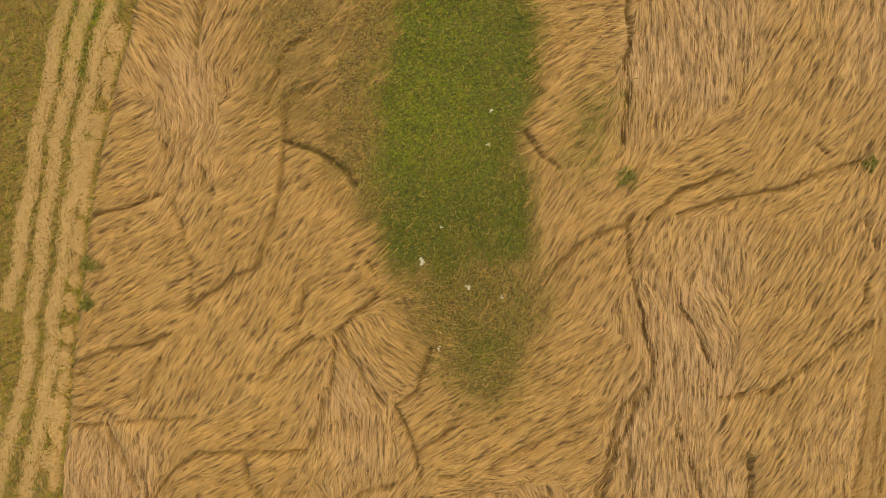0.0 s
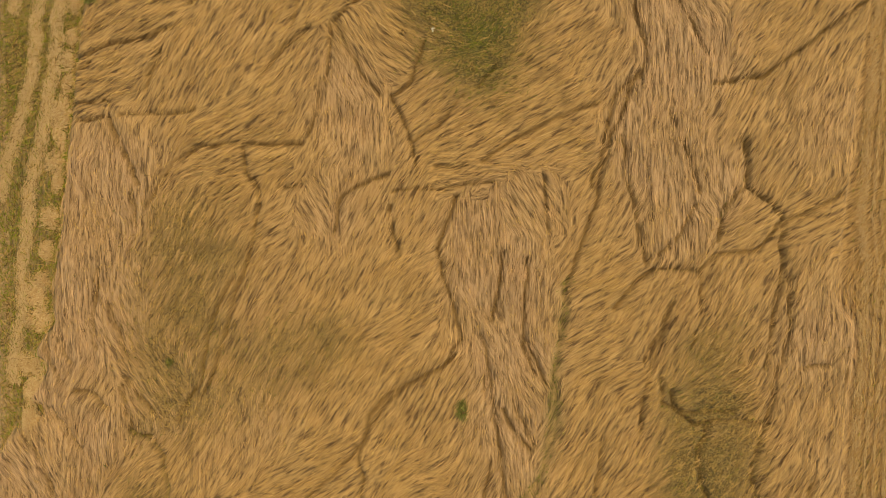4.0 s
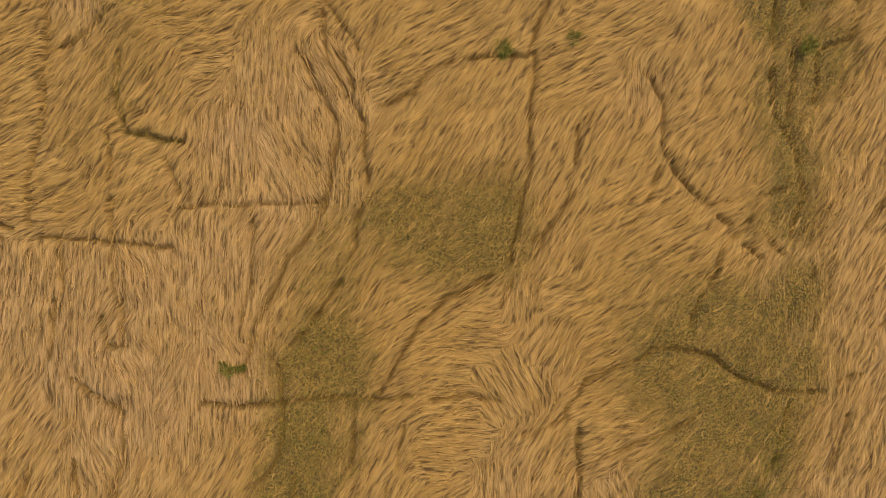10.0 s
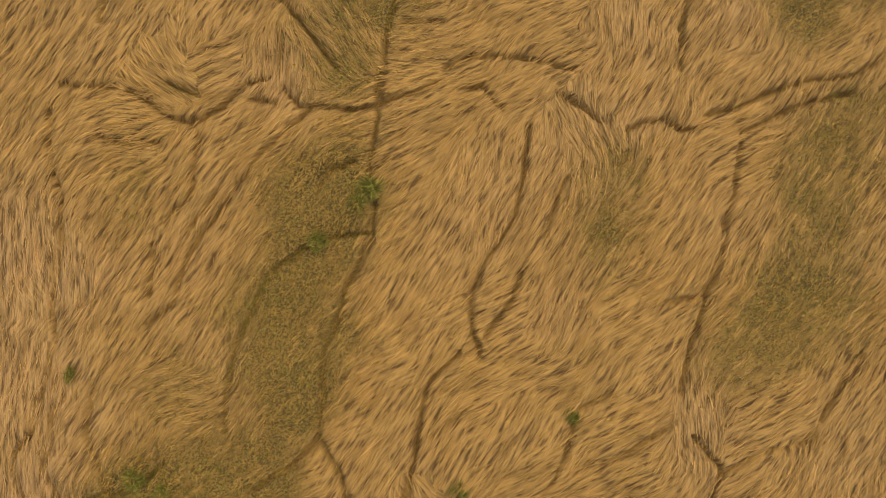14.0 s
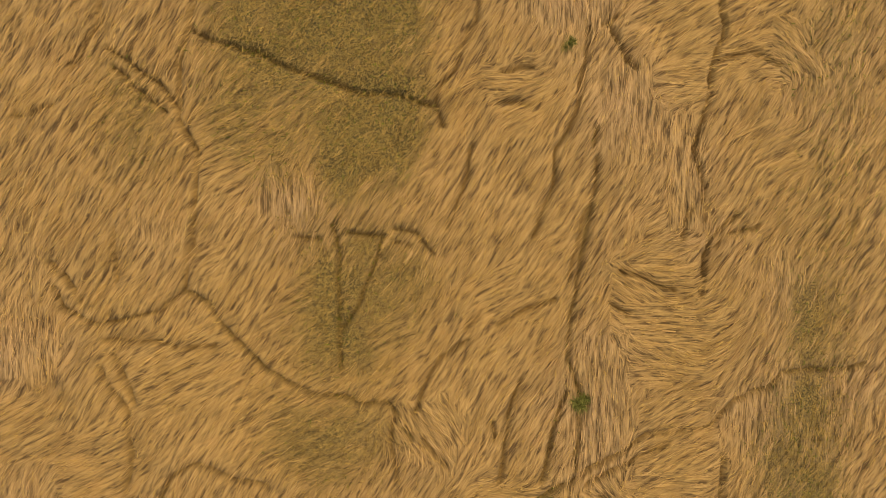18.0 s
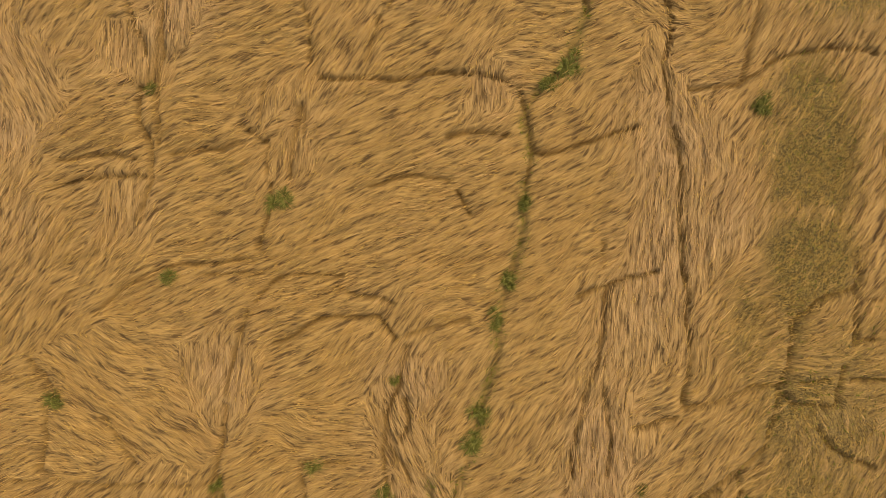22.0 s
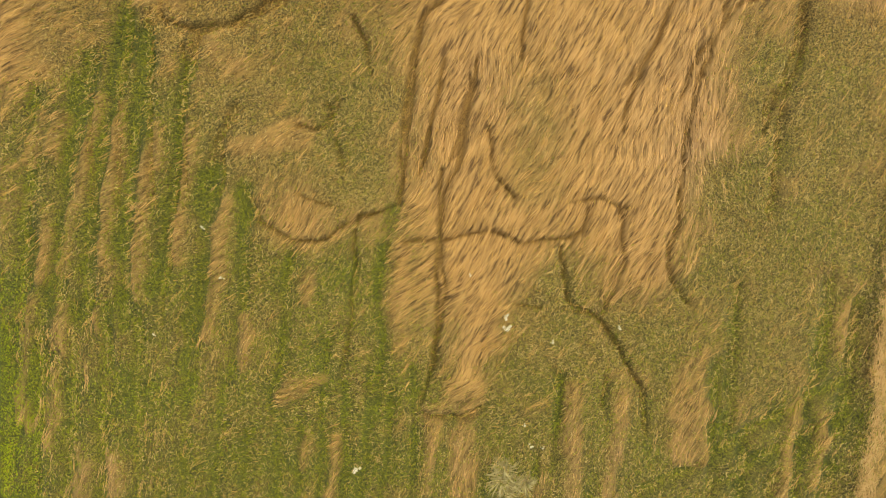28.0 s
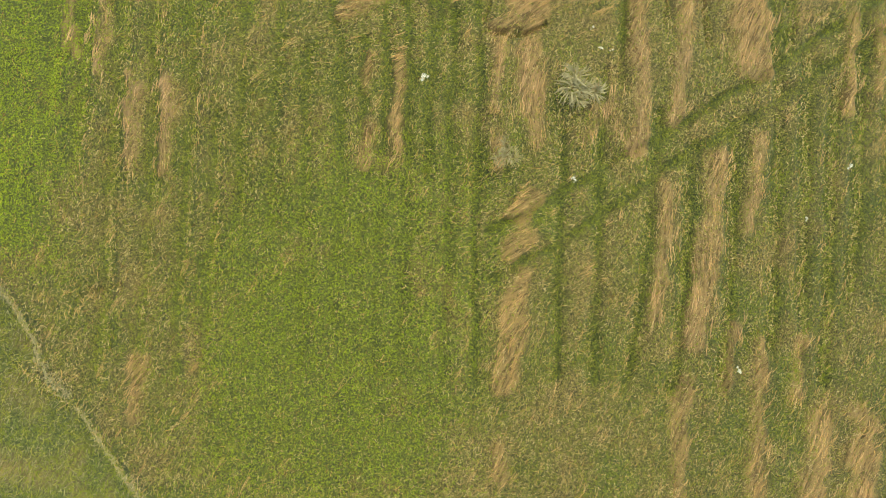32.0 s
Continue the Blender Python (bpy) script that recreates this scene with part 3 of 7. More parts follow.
lay((4.13, -14.54, 60), (4.13, -16.33, 51), (4.51, -17.52, 56), (4.78, -18.94, 47), (4.22, -19.90, 41), (1.20, -19.69, 61), (1.46, -20.41, 21), (5.48, -12.97, 50), (6.30, -14.16, 50), (7.37, -14.75, 50), (7.60, -16.07, 61), (7.74, -17.74, 67), (7.88, -13.55, 54), (8.57, -16.54, 81), (7.35, -19.87, 63))
lay((8.38, -18.91, 63), (8.96, -20.44, 85), (-8.62, -20.27, 86), (-7.79, -20.03, 80), (-6.60, -19.77, 110), (-7.42, -20.75, 61), (-5.76, -20.13, 80), (-4.80, -20.48, 71), (-3.37, -19.73, 61), (-8.88, -18.46, 16))
crease("d", (-5.55, -22.47), (-4.60, -22.49), (-3.97, -22.45), (-3.13, -22.34), (-2.28, -22.36), (-1.43, -22.31))
crease("n", (-4.19, -21.38), (-4.05, -21.90), (-3.92, -23.17), (-4.20, -23.82), (-4.50, -24.04))
crease("n", (-7.14, -22.40), (-7.03, -23.55), (-7.16, -24.39))
crease("n", (-8.12, -22.02), (-7.45, -22.42), (-7.06, -22.61))
crease("n", (-2.55, -22.25), (-2.57, -22.89), (-2.63, -23.73))
crease("n", (1.33, -18.82), (1.14, -19.26), (0.99, -19.48))
crease("n", (-2.07, -22.22), (-1.58, -21.45), (-1.18, -20.78), (-0.78, -20.32), (0.15, -19.84))
crease("d", (1.67, -22.55), (2.07, -21.94), (2.81, -21.64), (3.54, -21.33), (3.96, -21.25), (4.72, -21.47), (5.17, -21.88), (5.84, -22.16), (6.78, -22.11))
crease("n", (1.67, -22.71), (0.84, -23.02))
crease("d", (1.90, -22.86), (1.89, -23.92), (1.73, -24.97), (1.57, -25.92), (1.55, -26.64))
crease("n", (4.16, -20.81), (4.52, -19.83))
crease("g", (5.88, -23.38), (5.48, -24.14), (5.29, -24.79))
crease("d", (-3.72, -23.90), (-3.77, -24.84), (-3.88, -25.69), (-3.96, -26.11), (-4.07, -26.95), (-4.07, -27.68))
crease("n", (-7.26, -25.24), (-6.51, -25.57), (-5.97, -25.91), (-5.41, -26.40), (-4.95, -27.10))
crease("n", (-7.31, -28.07), (-6.61, -27.51), (-6.20, -27.28))
crease("n", (-2.92, -26.89), (-2.45, -26.70), (-1.61, -26.66), (-0.98, -26.68), (-0.43, -26.85))
crease("t", (-1.68, -23.68), (-1.56, -22.83))
crease("t", (-3.75, -26.09), (-2.91, -26.10))
crease("d", (2.04, -27.55), (2.86, -27.29), (3.38, -27.05), (4.10, -26.76), (4.94, -26.66), (5.76, -26.05), (6.38, -25.66))
crease("t", (2.29, -24.53), (2.62, -24.93), (3.17, -25.00))
crease("n", (6.69, -25.54), (6.64, -26.88), (6.95, -27.06))
crease("n", (-3.05, -27.21), (-3.56, -27.44), (-4.07, -27.68), (-4.80, -27.77), (-5.32, -27.76))
crease("n", (-7.99, -23.60), (-7.89, -24.23))
crease("g", (-8.02, -27.48), (-7.43, -27.66))
lay((-9.40, -20.36, 88), (-8.12, -20.40, 83), (-6.85, -20.33, 97), (-6.09, -20.50, 102), (-5.27, -20.03, 82), (-4.31, -19.98, 77), (-9.33, -21.34, 74), (-7.82, -21.68, 93), (-6.76, -21.63, 113), (-5.92, -21.69, 73), (-5.30, -21.43, 113), (-5.05, -22.17, 93), (-8.42, -23.41, 63), (-7.80, -23.38, 113), (-7.45, -22.42, 84))
lay((-6.33, -23.30, 83), (-6.06, -24.34, 73), (-5.15, -23.77, 63), (-8.85, -24.91, 63), (-8.18, -25.50, 53), (-7.07, -24.82, 63), (-6.48, -26.04, 53), (-7.51, -26.30, 73), (-7.06, -26.91, 23), (-6.10, -27.06, 83), (-8.20, -27.18, 132), (-8.96, -26.59, 62), (-3.42, -20.79, 53), (-3.15, -21.86, 63), (-4.02, -23.28, 63))
lay((-2.86, -23.22, 68), (-3.82, -25.06, 53), (-2.35, -24.77, 53), (-1.78, -23.69, 63), (-0.74, -23.42, 3), (-0.69, -24.47, 28), (-0.74, -25.31, 23), (-0.90, -22.27, 13), (-1.62, -22.62, 33), (-2.12, -21.26, 48), (-0.98, -20.66, 23), (0.26, -21.99, 123), (-0.22, -21.04, 13), (0.62, -20.58, 83), (0.99, -19.48, 63))
lay((1.17, -21.07, 63), (0.25, -24.00, 98), (1.08, -23.54, 63), (1.37, -25.19, 53), (1.93, -25.79, 63), (0.25, -25.88, 83), (2.28, -24.32, 103), (2.36, -23.47, 23), (2.62, -22.39, 23), (2.72, -19.92, 43), (2.56, -20.89, 33), (3.27, -20.43, 54), (2.46, -25.77, 78), (2.51, -26.80, 53), (-2.28, -26.02, 43))
lay((-3.08, -26.69, 23), (-1.79, -27.03, 43), (-0.67, -26.56, 23), (0.53, -27.11, 64), (3.95, -23.07, 43), (4.00, -24.64, 33), (4.60, -26.17, 48), (6.11, -23.48, 63), (6.35, -24.52, 77), (6.25, -20.27, 80), (5.67, -26.42, 63), (4.12, -27.11, 64), (-4.96, -26.79, 133), (-4.49, -27.71, 23))
crease("n", (-5.39, -27.81), (-5.59, -28.03), (-6.18, -28.62), (-6.77, -29.47), (-7.25, -30.21), (-7.58, -30.94), (-7.72, -31.45), (-8.10, -31.88))
crease("n", (-5.90, -27.46), (-5.59, -27.77), (-4.68, -27.79), (-4.17, -27.67))
crease("d", (-4.17, -27.09), (-4.15, -27.72), (-4.24, -29.09), (-4.13, -30.13), (-4.62, -31.18), (-4.90, -32.11), (-4.97, -32.95), (-4.99, -33.76), (-4.51, -34.55), (-4.30, -35.23), (-4.49, -35.95))
crease("g", (-4.13, -30.07), (-4.84, -30.15), (-5.45, -30.37), (-5.94, -30.80), (-6.23, -31.32), (-6.50, -32.05), (-6.67, -32.96), (-6.70, -33.77))
crease("n", (-4.93, -33.81), (-5.30, -34.25), (-5.85, -34.64), (-6.21, -34.90))
crease("n", (-10.02, -28.02), (-9.97, -28.95), (-9.71, -29.66), (-9.71, -30.38), (-9.78, -31.39), (-9.80, -32.21), (-9.92, -33.12), (-10.05, -33.78), (-10.35, -34.22), (-10.19, -35.14))
crease("n", (-8.67, -27.66), (-8.08, -27.96), (-7.58, -28.20), (-6.90, -27.81))
crease("t", (-9.25, -28.41), (-8.76, -28.60), (-8.07, -28.58))
crease("n", (-9.07, -33.00), (-9.14, -33.87), (-8.90, -34.50), (-8.73, -34.93), (-8.77, -35.69))
crease("t", (-7.39, -28.35), (-7.42, -29.29), (-7.95, -30.02))
crease("n", (-1.35, -27.95), (-1.35, -28.90), (-1.55, -29.86), (-2.06, -30.50), (-2.31, -31.03), (-2.24, -31.76), (-2.07, -32.27))
crease("t", (-0.61, -28.88), (-0.91, -29.95))
crease("n", (-1.32, -30.68), (-1.52, -31.21), (-2.03, -31.85))
crease("n", (-2.43, -32.17), (-2.95, -32.60), (-3.08, -33.33), (-3.23, -34.17), (-3.39, -34.96))
crease("t", (-2.31, -33.22), (-2.93, -33.75))
crease("n", (-0.24, -33.30), (-0.37, -33.84), (-0.62, -34.49), (-1.07, -34.95), (-1.98, -35.13), (-2.96, -35.30), (-4.01, -35.19))
crease("t", (-0.14, -33.20), (0.40, -32.87))
crease("n", (-0.73, -27.29), (-0.30, -27.49), (0.13, -27.79))
crease("n", (2.73, -28.04), (2.61, -29.21), (2.46, -30.17), (2.30, -30.71), (1.98, -30.98), (1.45, -31.15))
crease("n", (2.73, -27.87), (3.40, -27.47), (4.06, -27.23), (4.97, -26.98))
crease("n", (2.20, -30.92), (1.88, -31.99), (1.71, -32.85))
crease("n", (1.54, -33.40), (0.87, -33.90), (0.02, -34.22))
crease("n", (2.01, -33.56), (2.35, -33.96), (2.58, -34.29), (2.02, -35.49))
crease("t", (2.58, -34.29), (3.31, -33.90), (4.42, -33.60))
crease("n", (4.45, -33.27), (4.92, -32.37), (5.24, -31.93))
crease("n", (0.51, -36.14), (1.25, -35.78), (2.09, -35.65))
crease("n", (3.05, -35.47), (3.58, -35.43), (4.21, -34.94))
lay((-10.41, -28.55, 59), (-10.27, -30.69, 89), (-9.88, -31.20, 99), (-10.27, -33.01, 83), (-10.00, -34.31, 81), (-9.67, -31.90, 60), (-9.23, -29.13, 50), (-8.54, -29.83, 60), (-8.47, -28.59, 16), (-7.87, -28.78, 60), (-6.78, -28.23, 45), (-6.47, -29.57, 55), (-7.54, -30.63, 65), (-8.01, -31.77, 60), (-6.99, -32.36, 71))
lay((-7.64, -33.08, 21), (-7.78, -34.33, 54), (-8.54, -33.78, 65), (-9.12, -35.00, 83), (-8.10, -35.20, 51), (-5.46, -29.23, 50), (-4.84, -30.56, 51), (-5.41, -31.82, 51), (-5.55, -33.36, 52), (-4.50, -31.80, 46), (-3.82, -30.22, 51), (-3.63, -29.18, 41), (-3.65, -28.33, 30), (-2.79, -30.20, 66), (-2.18, -29.13, 71))
lay((-2.55, -31.76, 41), (-3.56, -32.51, 42), (-3.54, -33.55, 62), (-4.35, -33.35, 52), (-4.02, -34.37, 61), (-2.52, -33.96, 51), (-1.39, -32.69, 22), (-1.29, -33.53, 61), (-1.72, -31.64, 41), (-1.93, -34.38, 51), (-0.89, -31.52, 72), (-0.80, -29.94, 61), (-0.82, -28.88, 71), (-0.30, -27.91, 111), (0.15, -30.13, 62))
lay((0.79, -29.58, 51), (1.53, -29.03, 61), (1.65, -30.41, 52), (0.81, -31.37, 31), (1.24, -32.00, 47), (0.18, -32.55, 52), (0.79, -33.74, 27), (1.77, -32.42, 72), (2.84, -30.06, 62), (3.93, -30.03, 62), (2.85, -31.86, 42), (3.94, -31.42, 42), (4.48, -32.37, 52), (2.05, -33.73, 97), (3.35, -33.49, 22))
lay((4.13, -34.18, 67), (3.16, -34.87, 40), (1.41, -34.73, 40), (0.34, -35.04, 10), (-1.45, -34.80, 30), (-1.01, -35.41, 48), (-2.00, -35.57, 14), (-3.16, -35.64, 108), (-2.79, -35.92, 78), (-5.26, -35.10, 40), (-4.87, -35.58, 54), (-3.93, -35.60, 49), (3.53, -35.75, 56), (0.95, -35.77, 38), (2.29, -27.93, 20))
lay((1.63, -27.53, 71), (4.50, -28.19, 51))
crease("n", (-9.62, -33.35), (-9.75, -33.88), (-9.78, -34.39), (-9.49, -35.25), (-9.72, -36.34), (-9.91, -37.37), (-10.05, -38.31), (-10.05, -39.04), (-9.67, -39.66), (-9.67, -40.82), (-9.74, -41.67))
crease("d", (-9.85, -37.42), (-9.39, -37.61), (-8.66, -37.76), (-8.15, -37.95), (-7.31, -38.29), (-6.70, -38.43), (-6.07, -38.47), (-5.45, -38.61), (-5.19, -38.66))
crease("n", (-11.35, -37.82), (-10.94, -38.12), (-10.42, -38.37), (-10.04, -38.93))
crease("n", (-10.78, -33.31), (-10.88, -34.24), (-11.27, -34.72), (-11.24, -35.28), (-11.39, -35.97), (-11.52, -36.58), (-11.51, -37.30), (-11.87, -37.94), (-12.28, -38.57))
crease("n", (-10.51, -35.07), (-10.52, -35.96))
crease("t", (-11.99, -33.79), (-11.63, -35.10), (-11.63, -36.39))
crease("g", (-9.02, -35.03), (-8.51, -34.92), (-8.02, -34.71), (-7.76, -34.40))
crease("n", (-4.34, -34.87), (-4.28, -35.48), (-4.51, -36.31), (-4.59, -37.13), (-4.94, -37.87), (-5.25, -38.50), (-5.13, -39.03))
crease("n", (-4.97, -33.83), (-5.52, -34.39), (-6.01, -34.73))
crease("n", (-3.35, -41.09), (-3.05, -40.23), (-2.96, -39.40), (-2.66, -38.76), (-2.52, -37.92), (-2.44, -37.19))
crease("n", (-2.67, -41.82), (-2.52, -41.07), (-2.27, -40.33), (-2.23, -39.58))
crease("t", (-2.18, -37.07), (-1.57, -36.54), (-1.26, -36.22))
crease("n", (-2.07, -37.07), (-1.75, -37.69), (-1.54, -37.89))
crease("n", (-3.12, -33.28), (-3.23, -34.17), (-3.30, -34.82))
crease("n", (0.14, -35.86), (0.14, -36.28), (0.71, -36.37), (1.33, -36.03), (2.07, -35.74), (2.90, -35.71), (3.72, -35.62))
crease("n", (-0.01, -36.60), (0.05, -37.23), (-0.10, -37.75), (-0.18, -38.48), (-0.37, -39.32), (-0.15, -40.06), (-0.09, -40.69))
crease("n", (-0.07, -41.65), (-0.03, -41.01), (0.48, -40.57))
crease("t", (-0.10, -37.75), (0.52, -37.47), (1.14, -37.72))
crease("t", (-4.00, -38.52), (-3.39, -38.66))
crease("t", (-4.12, -37.96), (-3.50, -37.89))
crease("t", (-3.65, -35.98), (-2.82, -35.75), (-2.20, -35.73))
lay((-12.10, -36.10, 64), (-12.11, -34.65, 106), (-11.29, -34.63, 75), (-10.87, -36.07, 69), (-11.87, -37.42, 62), (-10.59, -34.89, 95), (-10.83, -38.75, 52), (-10.01, -38.10, 62), (-9.10, -34.56, 58), (-9.09, -37.04, 52), (-8.35, -38.68, 42), (-8.86, -39.64, 32), (-10.71, -40.01, 62), (-11.42, -41.08, 58), (-10.38, -41.27, 77))
lay((-9.05, -41.02, 62), (-9.35, -41.55, 42), (-8.01, -40.57, 91), (-7.30, -39.92, 52), (-6.31, -36.97, 52), (-6.07, -39.04, 52), (-6.67, -40.86, 61), (-5.83, -35.73, 63), (-4.88, -36.22, 52), (-4.86, -37.14, 57), (-5.46, -37.98, 47), (-4.82, -39.44, 61), (-4.20, -39.21, 61), (-5.22, -40.72, 61), (-4.59, -41.34, 56))
lay((-4.02, -37.54, 71), (-3.69, -38.57, 32), (-3.91, -38.16, 2), (-3.43, -36.18, 101), (-2.59, -36.67, 96), (-3.03, -35.44, 142), (-2.20, -35.52, 51), (-1.57, -36.02, 60), (-1.35, -37.15, 41), (-2.57, -37.92, 71), (-2.76, -38.97, 61), (-1.93, -38.94, 86), (-1.52, -38.52, 101), (-2.11, -40.42, 51), (-2.52, -41.70, 61))
lay((-1.50, -39.99, 61), (-0.63, -36.62, 41), (-0.43, -35.88, 161), (-0.83, -35.14, 23), (0.31, -35.53, 41), (0.44, -34.87, 19), (-0.29, -33.76, 54), (0.51, -37.11, 41), (0.92, -36.57, 31), (0.73, -37.62, 12), (1.35, -37.60, 131), (0.44, -38.68, 61), (0.97, -39.08, 31), (-0.90, -38.92, 81), (-0.81, -38.19, 12))
lay((-0.25, -40.59, 100), (0.37, -40.16, 51), (-0.96, -41.25, 21), (-1.08, -40.72, 31), (1.31, -40.55, 51), (1.96, -36.96, 60), (2.30, -38.84, 70), (2.21, -35.24, 76), (1.47, -38.44, 80), (2.98, -36.94, 69), (3.22, -38.40, 61), (2.87, -40.51, 61), (3.08, -34.84, 51), (1.85, -41.39, 61), (3.51, -41.45, 51))
crease("n", (-9.67, -40.68), (-9.75, -41.32), (-9.88, -41.96), (-9.91, -42.29))
crease("d", (-9.91, -42.29), (-9.41, -42.52), (-9.12, -42.98), (-8.72, -43.38), (-8.28, -43.77), (-7.72, -44.06), (-7.07, -44.25), (-6.54, -44.30), (-6.00, -44.36), (-5.83, -44.57))
crease("n", (-12.34, -42.32), (-12.20, -42.69), (-11.54, -42.97), (-11.00, -42.89), (-10.37, -42.69), (-9.90, -42.34))
crease("n", (-11.35, -43.28), (-10.76, -43.30), (-10.01, -43.30))
crease("n", (-11.42, -43.81), (-11.18, -44.27), (-10.88, -44.79), (-10.89, -45.53), (-10.94, -46.38), (-11.07, -47.12), (-11.07, -47.97), (-11.19, -48.93))
crease("n", (-11.09, -47.55), (-10.96, -48.17), (-11.08, -49.03), (-10.94, -49.98))
crease("d", (-7.15, -40.96), (-7.00, -41.58), (-6.97, -42.31), (-6.99, -42.95), (-6.89, -43.79))
crease("d", (-6.88, -41.05), (-6.40, -41.12), (-6.18, -41.12), (-6.36, -41.75), (-6.63, -42.51), (-6.93, -42.95))
crease("n", (-5.98, -41.00), (-5.56, -41.07), (-5.22, -41.42))
crease("n", (-5.88, -44.57), (-5.91, -45.11), (-5.76, -45.84))
crease("n", (-5.28, -44.96), (-4.88, -45.46))
crease("n", (-4.50, -43.01), (-5.10, -43.46), (-5.33, -44.12), (-5.46, -44.54))
crease("n", (-3.49, -43.78), (-3.65, -44.53), (-3.77, -45.29), (-3.84, -45.83))
crease("d", (-2.24, -40.47), (-2.41, -41.10), (-2.50, -42.04), (-2.60, -42.89), (-2.62, -43.42), (-2.31, -44.13), (-2.35, -44.98), (-2.42, -45.41))
crease("w", (-2.98, -46.73), (-3.21, -47.50), (-3.34, -47.94), (-3.85, -48.51), (-3.99, -48.95), (-3.79, -49.70))
crease("g", (-2.72, -45.86), (-3.12, -46.16), (-2.98, -46.73))
crease("n", (-2.72, -45.86), (-2.20, -45.51), (-1.59, -45.20), (-1.09, -44.74), (0.17, -44.61), (0.55, -44.10), (1.25, -43.80))
crease("n", (-1.91, -42.22), (-1.48, -42.51))
crease("n", (0.09, -41.16), (0.28, -40.89), (0.88, -40.70))
crease("n", (-0.11, -41.28), (-0.10, -42.11))
crease("d", (1.25, -43.80), (1.43, -43.47), (2.37, -43.47), (3.05, -43.26))
crease("n", (0.43, -45.13), (0.46, -45.98), (0.32, -46.97), (0.16, -47.84))
crease("n", (-0.96, -48.13), (0.11, -47.95), (0.62, -47.49), (1.15, -47.24), (1.90, -47.09), (2.76, -47.15))
crease("n", (-1.84, -46.02), (-1.39, -46.42), (-1.30, -46.96), (-1.37, -47.61), (-1.23, -48.25), (-1.13, -49.33))
crease("t", (-8.42, -46.85), (-8.18, -47.47))
crease("n", (-6.92, -47.19), (-7.08, -48.05))
crease("n", (-7.92, -48.42), (-6.85, -48.41), (-5.79, -48.19), (-4.83, -48.19), (-4.29, -48.27))
crease("n", (-3.59, -49.57), (-2.95, -49.32), (-2.21, -49.07))
crease("n", (3.10, -47.24), (3.10, -48.44))
crease("t", (-8.22, -48.97), (-8.19, -49.51))
lay((-13.08, -42.47, 67), (-13.00, -43.54, 92), (-12.79, -45.12, 35), (-13.01, -46.40, 81), (-12.65, -47.22, 45), (-11.96, -44.54, 56), (-11.89, -45.70, 24), (-11.81, -47.16, 24), (-11.64, -48.21, 85), (-11.45, -42.69, 51), (-11.74, -41.43, 56), (-10.44, -41.57, 65), (-10.59, -42.65, 56), (-9.03, -41.71, 65), (-10.30, -43.90, 30))
lay((-9.91, -44.94, 55), (-9.62, -46.40, 65), (-10.09, -47.60, 18), (-9.02, -47.64, 23), (-9.51, -48.51, 28), (-10.63, -47.31, 105), (-10.01, -49.50, 13), (-12.14, -49.30, 23), (-8.67, -44.33, 45), (-7.46, -45.10, 24), (-7.59, -42.67, 35), (-6.11, -42.58, 44), (-6.25, -43.75, 44), (-5.19, -43.89, 54), (-5.30, -41.90, 64))
lay((-4.59, -41.23, 64), (-4.02, -42.04, 34), (-3.75, -43.07, 54), (-3.21, -41.67, 54), (-5.12, -44.84, 134), (-4.37, -44.90, 64), (-3.30, -45.05, 64), (-6.43, -46.41, 64), (-7.58, -46.70, 64), (-6.48, -47.49, 33), (-7.31, -47.75, 64), (-5.36, -46.35, 64), (-5.20, -47.30, 53), (-3.76, -46.35, 9), (-4.08, -47.98, 8))
lay((-2.66, -46.83, 33), (-2.04, -46.35, 134), (-2.22, -45.30, 84), (-1.91, -43.89, 89), (-1.80, -40.85, 83), (-1.14, -41.23, 24), (-0.87, -42.26, 4), (-1.31, -41.87, 144), (-0.80, -43.19, 164), (-0.72, -44.13, 24), (-0.15, -44.63, 14), (-0.73, -45.31, 24), (-0.45, -46.04, 14), (-0.70, -46.92, 18), (0.02, -46.66, 63))
lay((-0.65, -47.90, 23), (-2.38, -47.89, 33), (-1.71, -48.06, 113), (-1.90, -48.72, 62), (-3.09, -48.80, 32), (-0.94, -48.67, 102), (-0.37, -40.46, 93), (0.43, -41.45, 63), (0.52, -42.69, 34), (0.93, -42.67, 74), (1.46, -41.59, 83), (0.79, -44.46, 84), (1.95, -44.38, 85), (2.07, -42.59, 74), (0.96, -46.17, 63))
lay((2.14, -46.09, 74), (3.02, -45.38, 64), (2.51, -46.73, 63), (1.52, -48.10, 61), (3.25, -48.22, 70), (0.03, -48.61, 61), (-5.77, -48.73, 33), (-6.81, -49.32, 23), (-8.10, -49.07, 84), (-8.72, -49.43, 33), (-7.86, -49.59, 23), (-4.67, -49.31, 32), (-5.94, -49.60, 32))
crease("n", (-11.35, -48.87), (-11.35, -49.51), (-11.11, -49.91), (-11.05, -50.65), (-11.17, -51.40))
crease("t", (-12.83, -50.91), (-12.32, -50.72), (-11.17, -50.55))
crease("n", (-8.89, -49.67), (-8.84, -50.30))
crease("n", (-8.29, -49.00), (-8.40, -50.49))
crease("t", (-9.44, -49.44), (-8.88, -49.77))
crease("t", (-11.87, -53.27), (-11.26, -52.59), (-10.43, -52.21), (-9.47, -52.04), (-8.93, -52.07))
crease("n", (-8.89, -52.77), (-8.49, -52.32), (-7.96, -52.18), (-7.31, -52.19))
crease("n", (-8.52, -53.61), (-8.11, -53.37), (-7.69, -53.08), (-7.04, -52.93), (-6.50, -52.95), (-6.15, -53.36))
crease("t", (-5.94, -53.24), (-5.30, -53.03), (-4.76, -52.85))
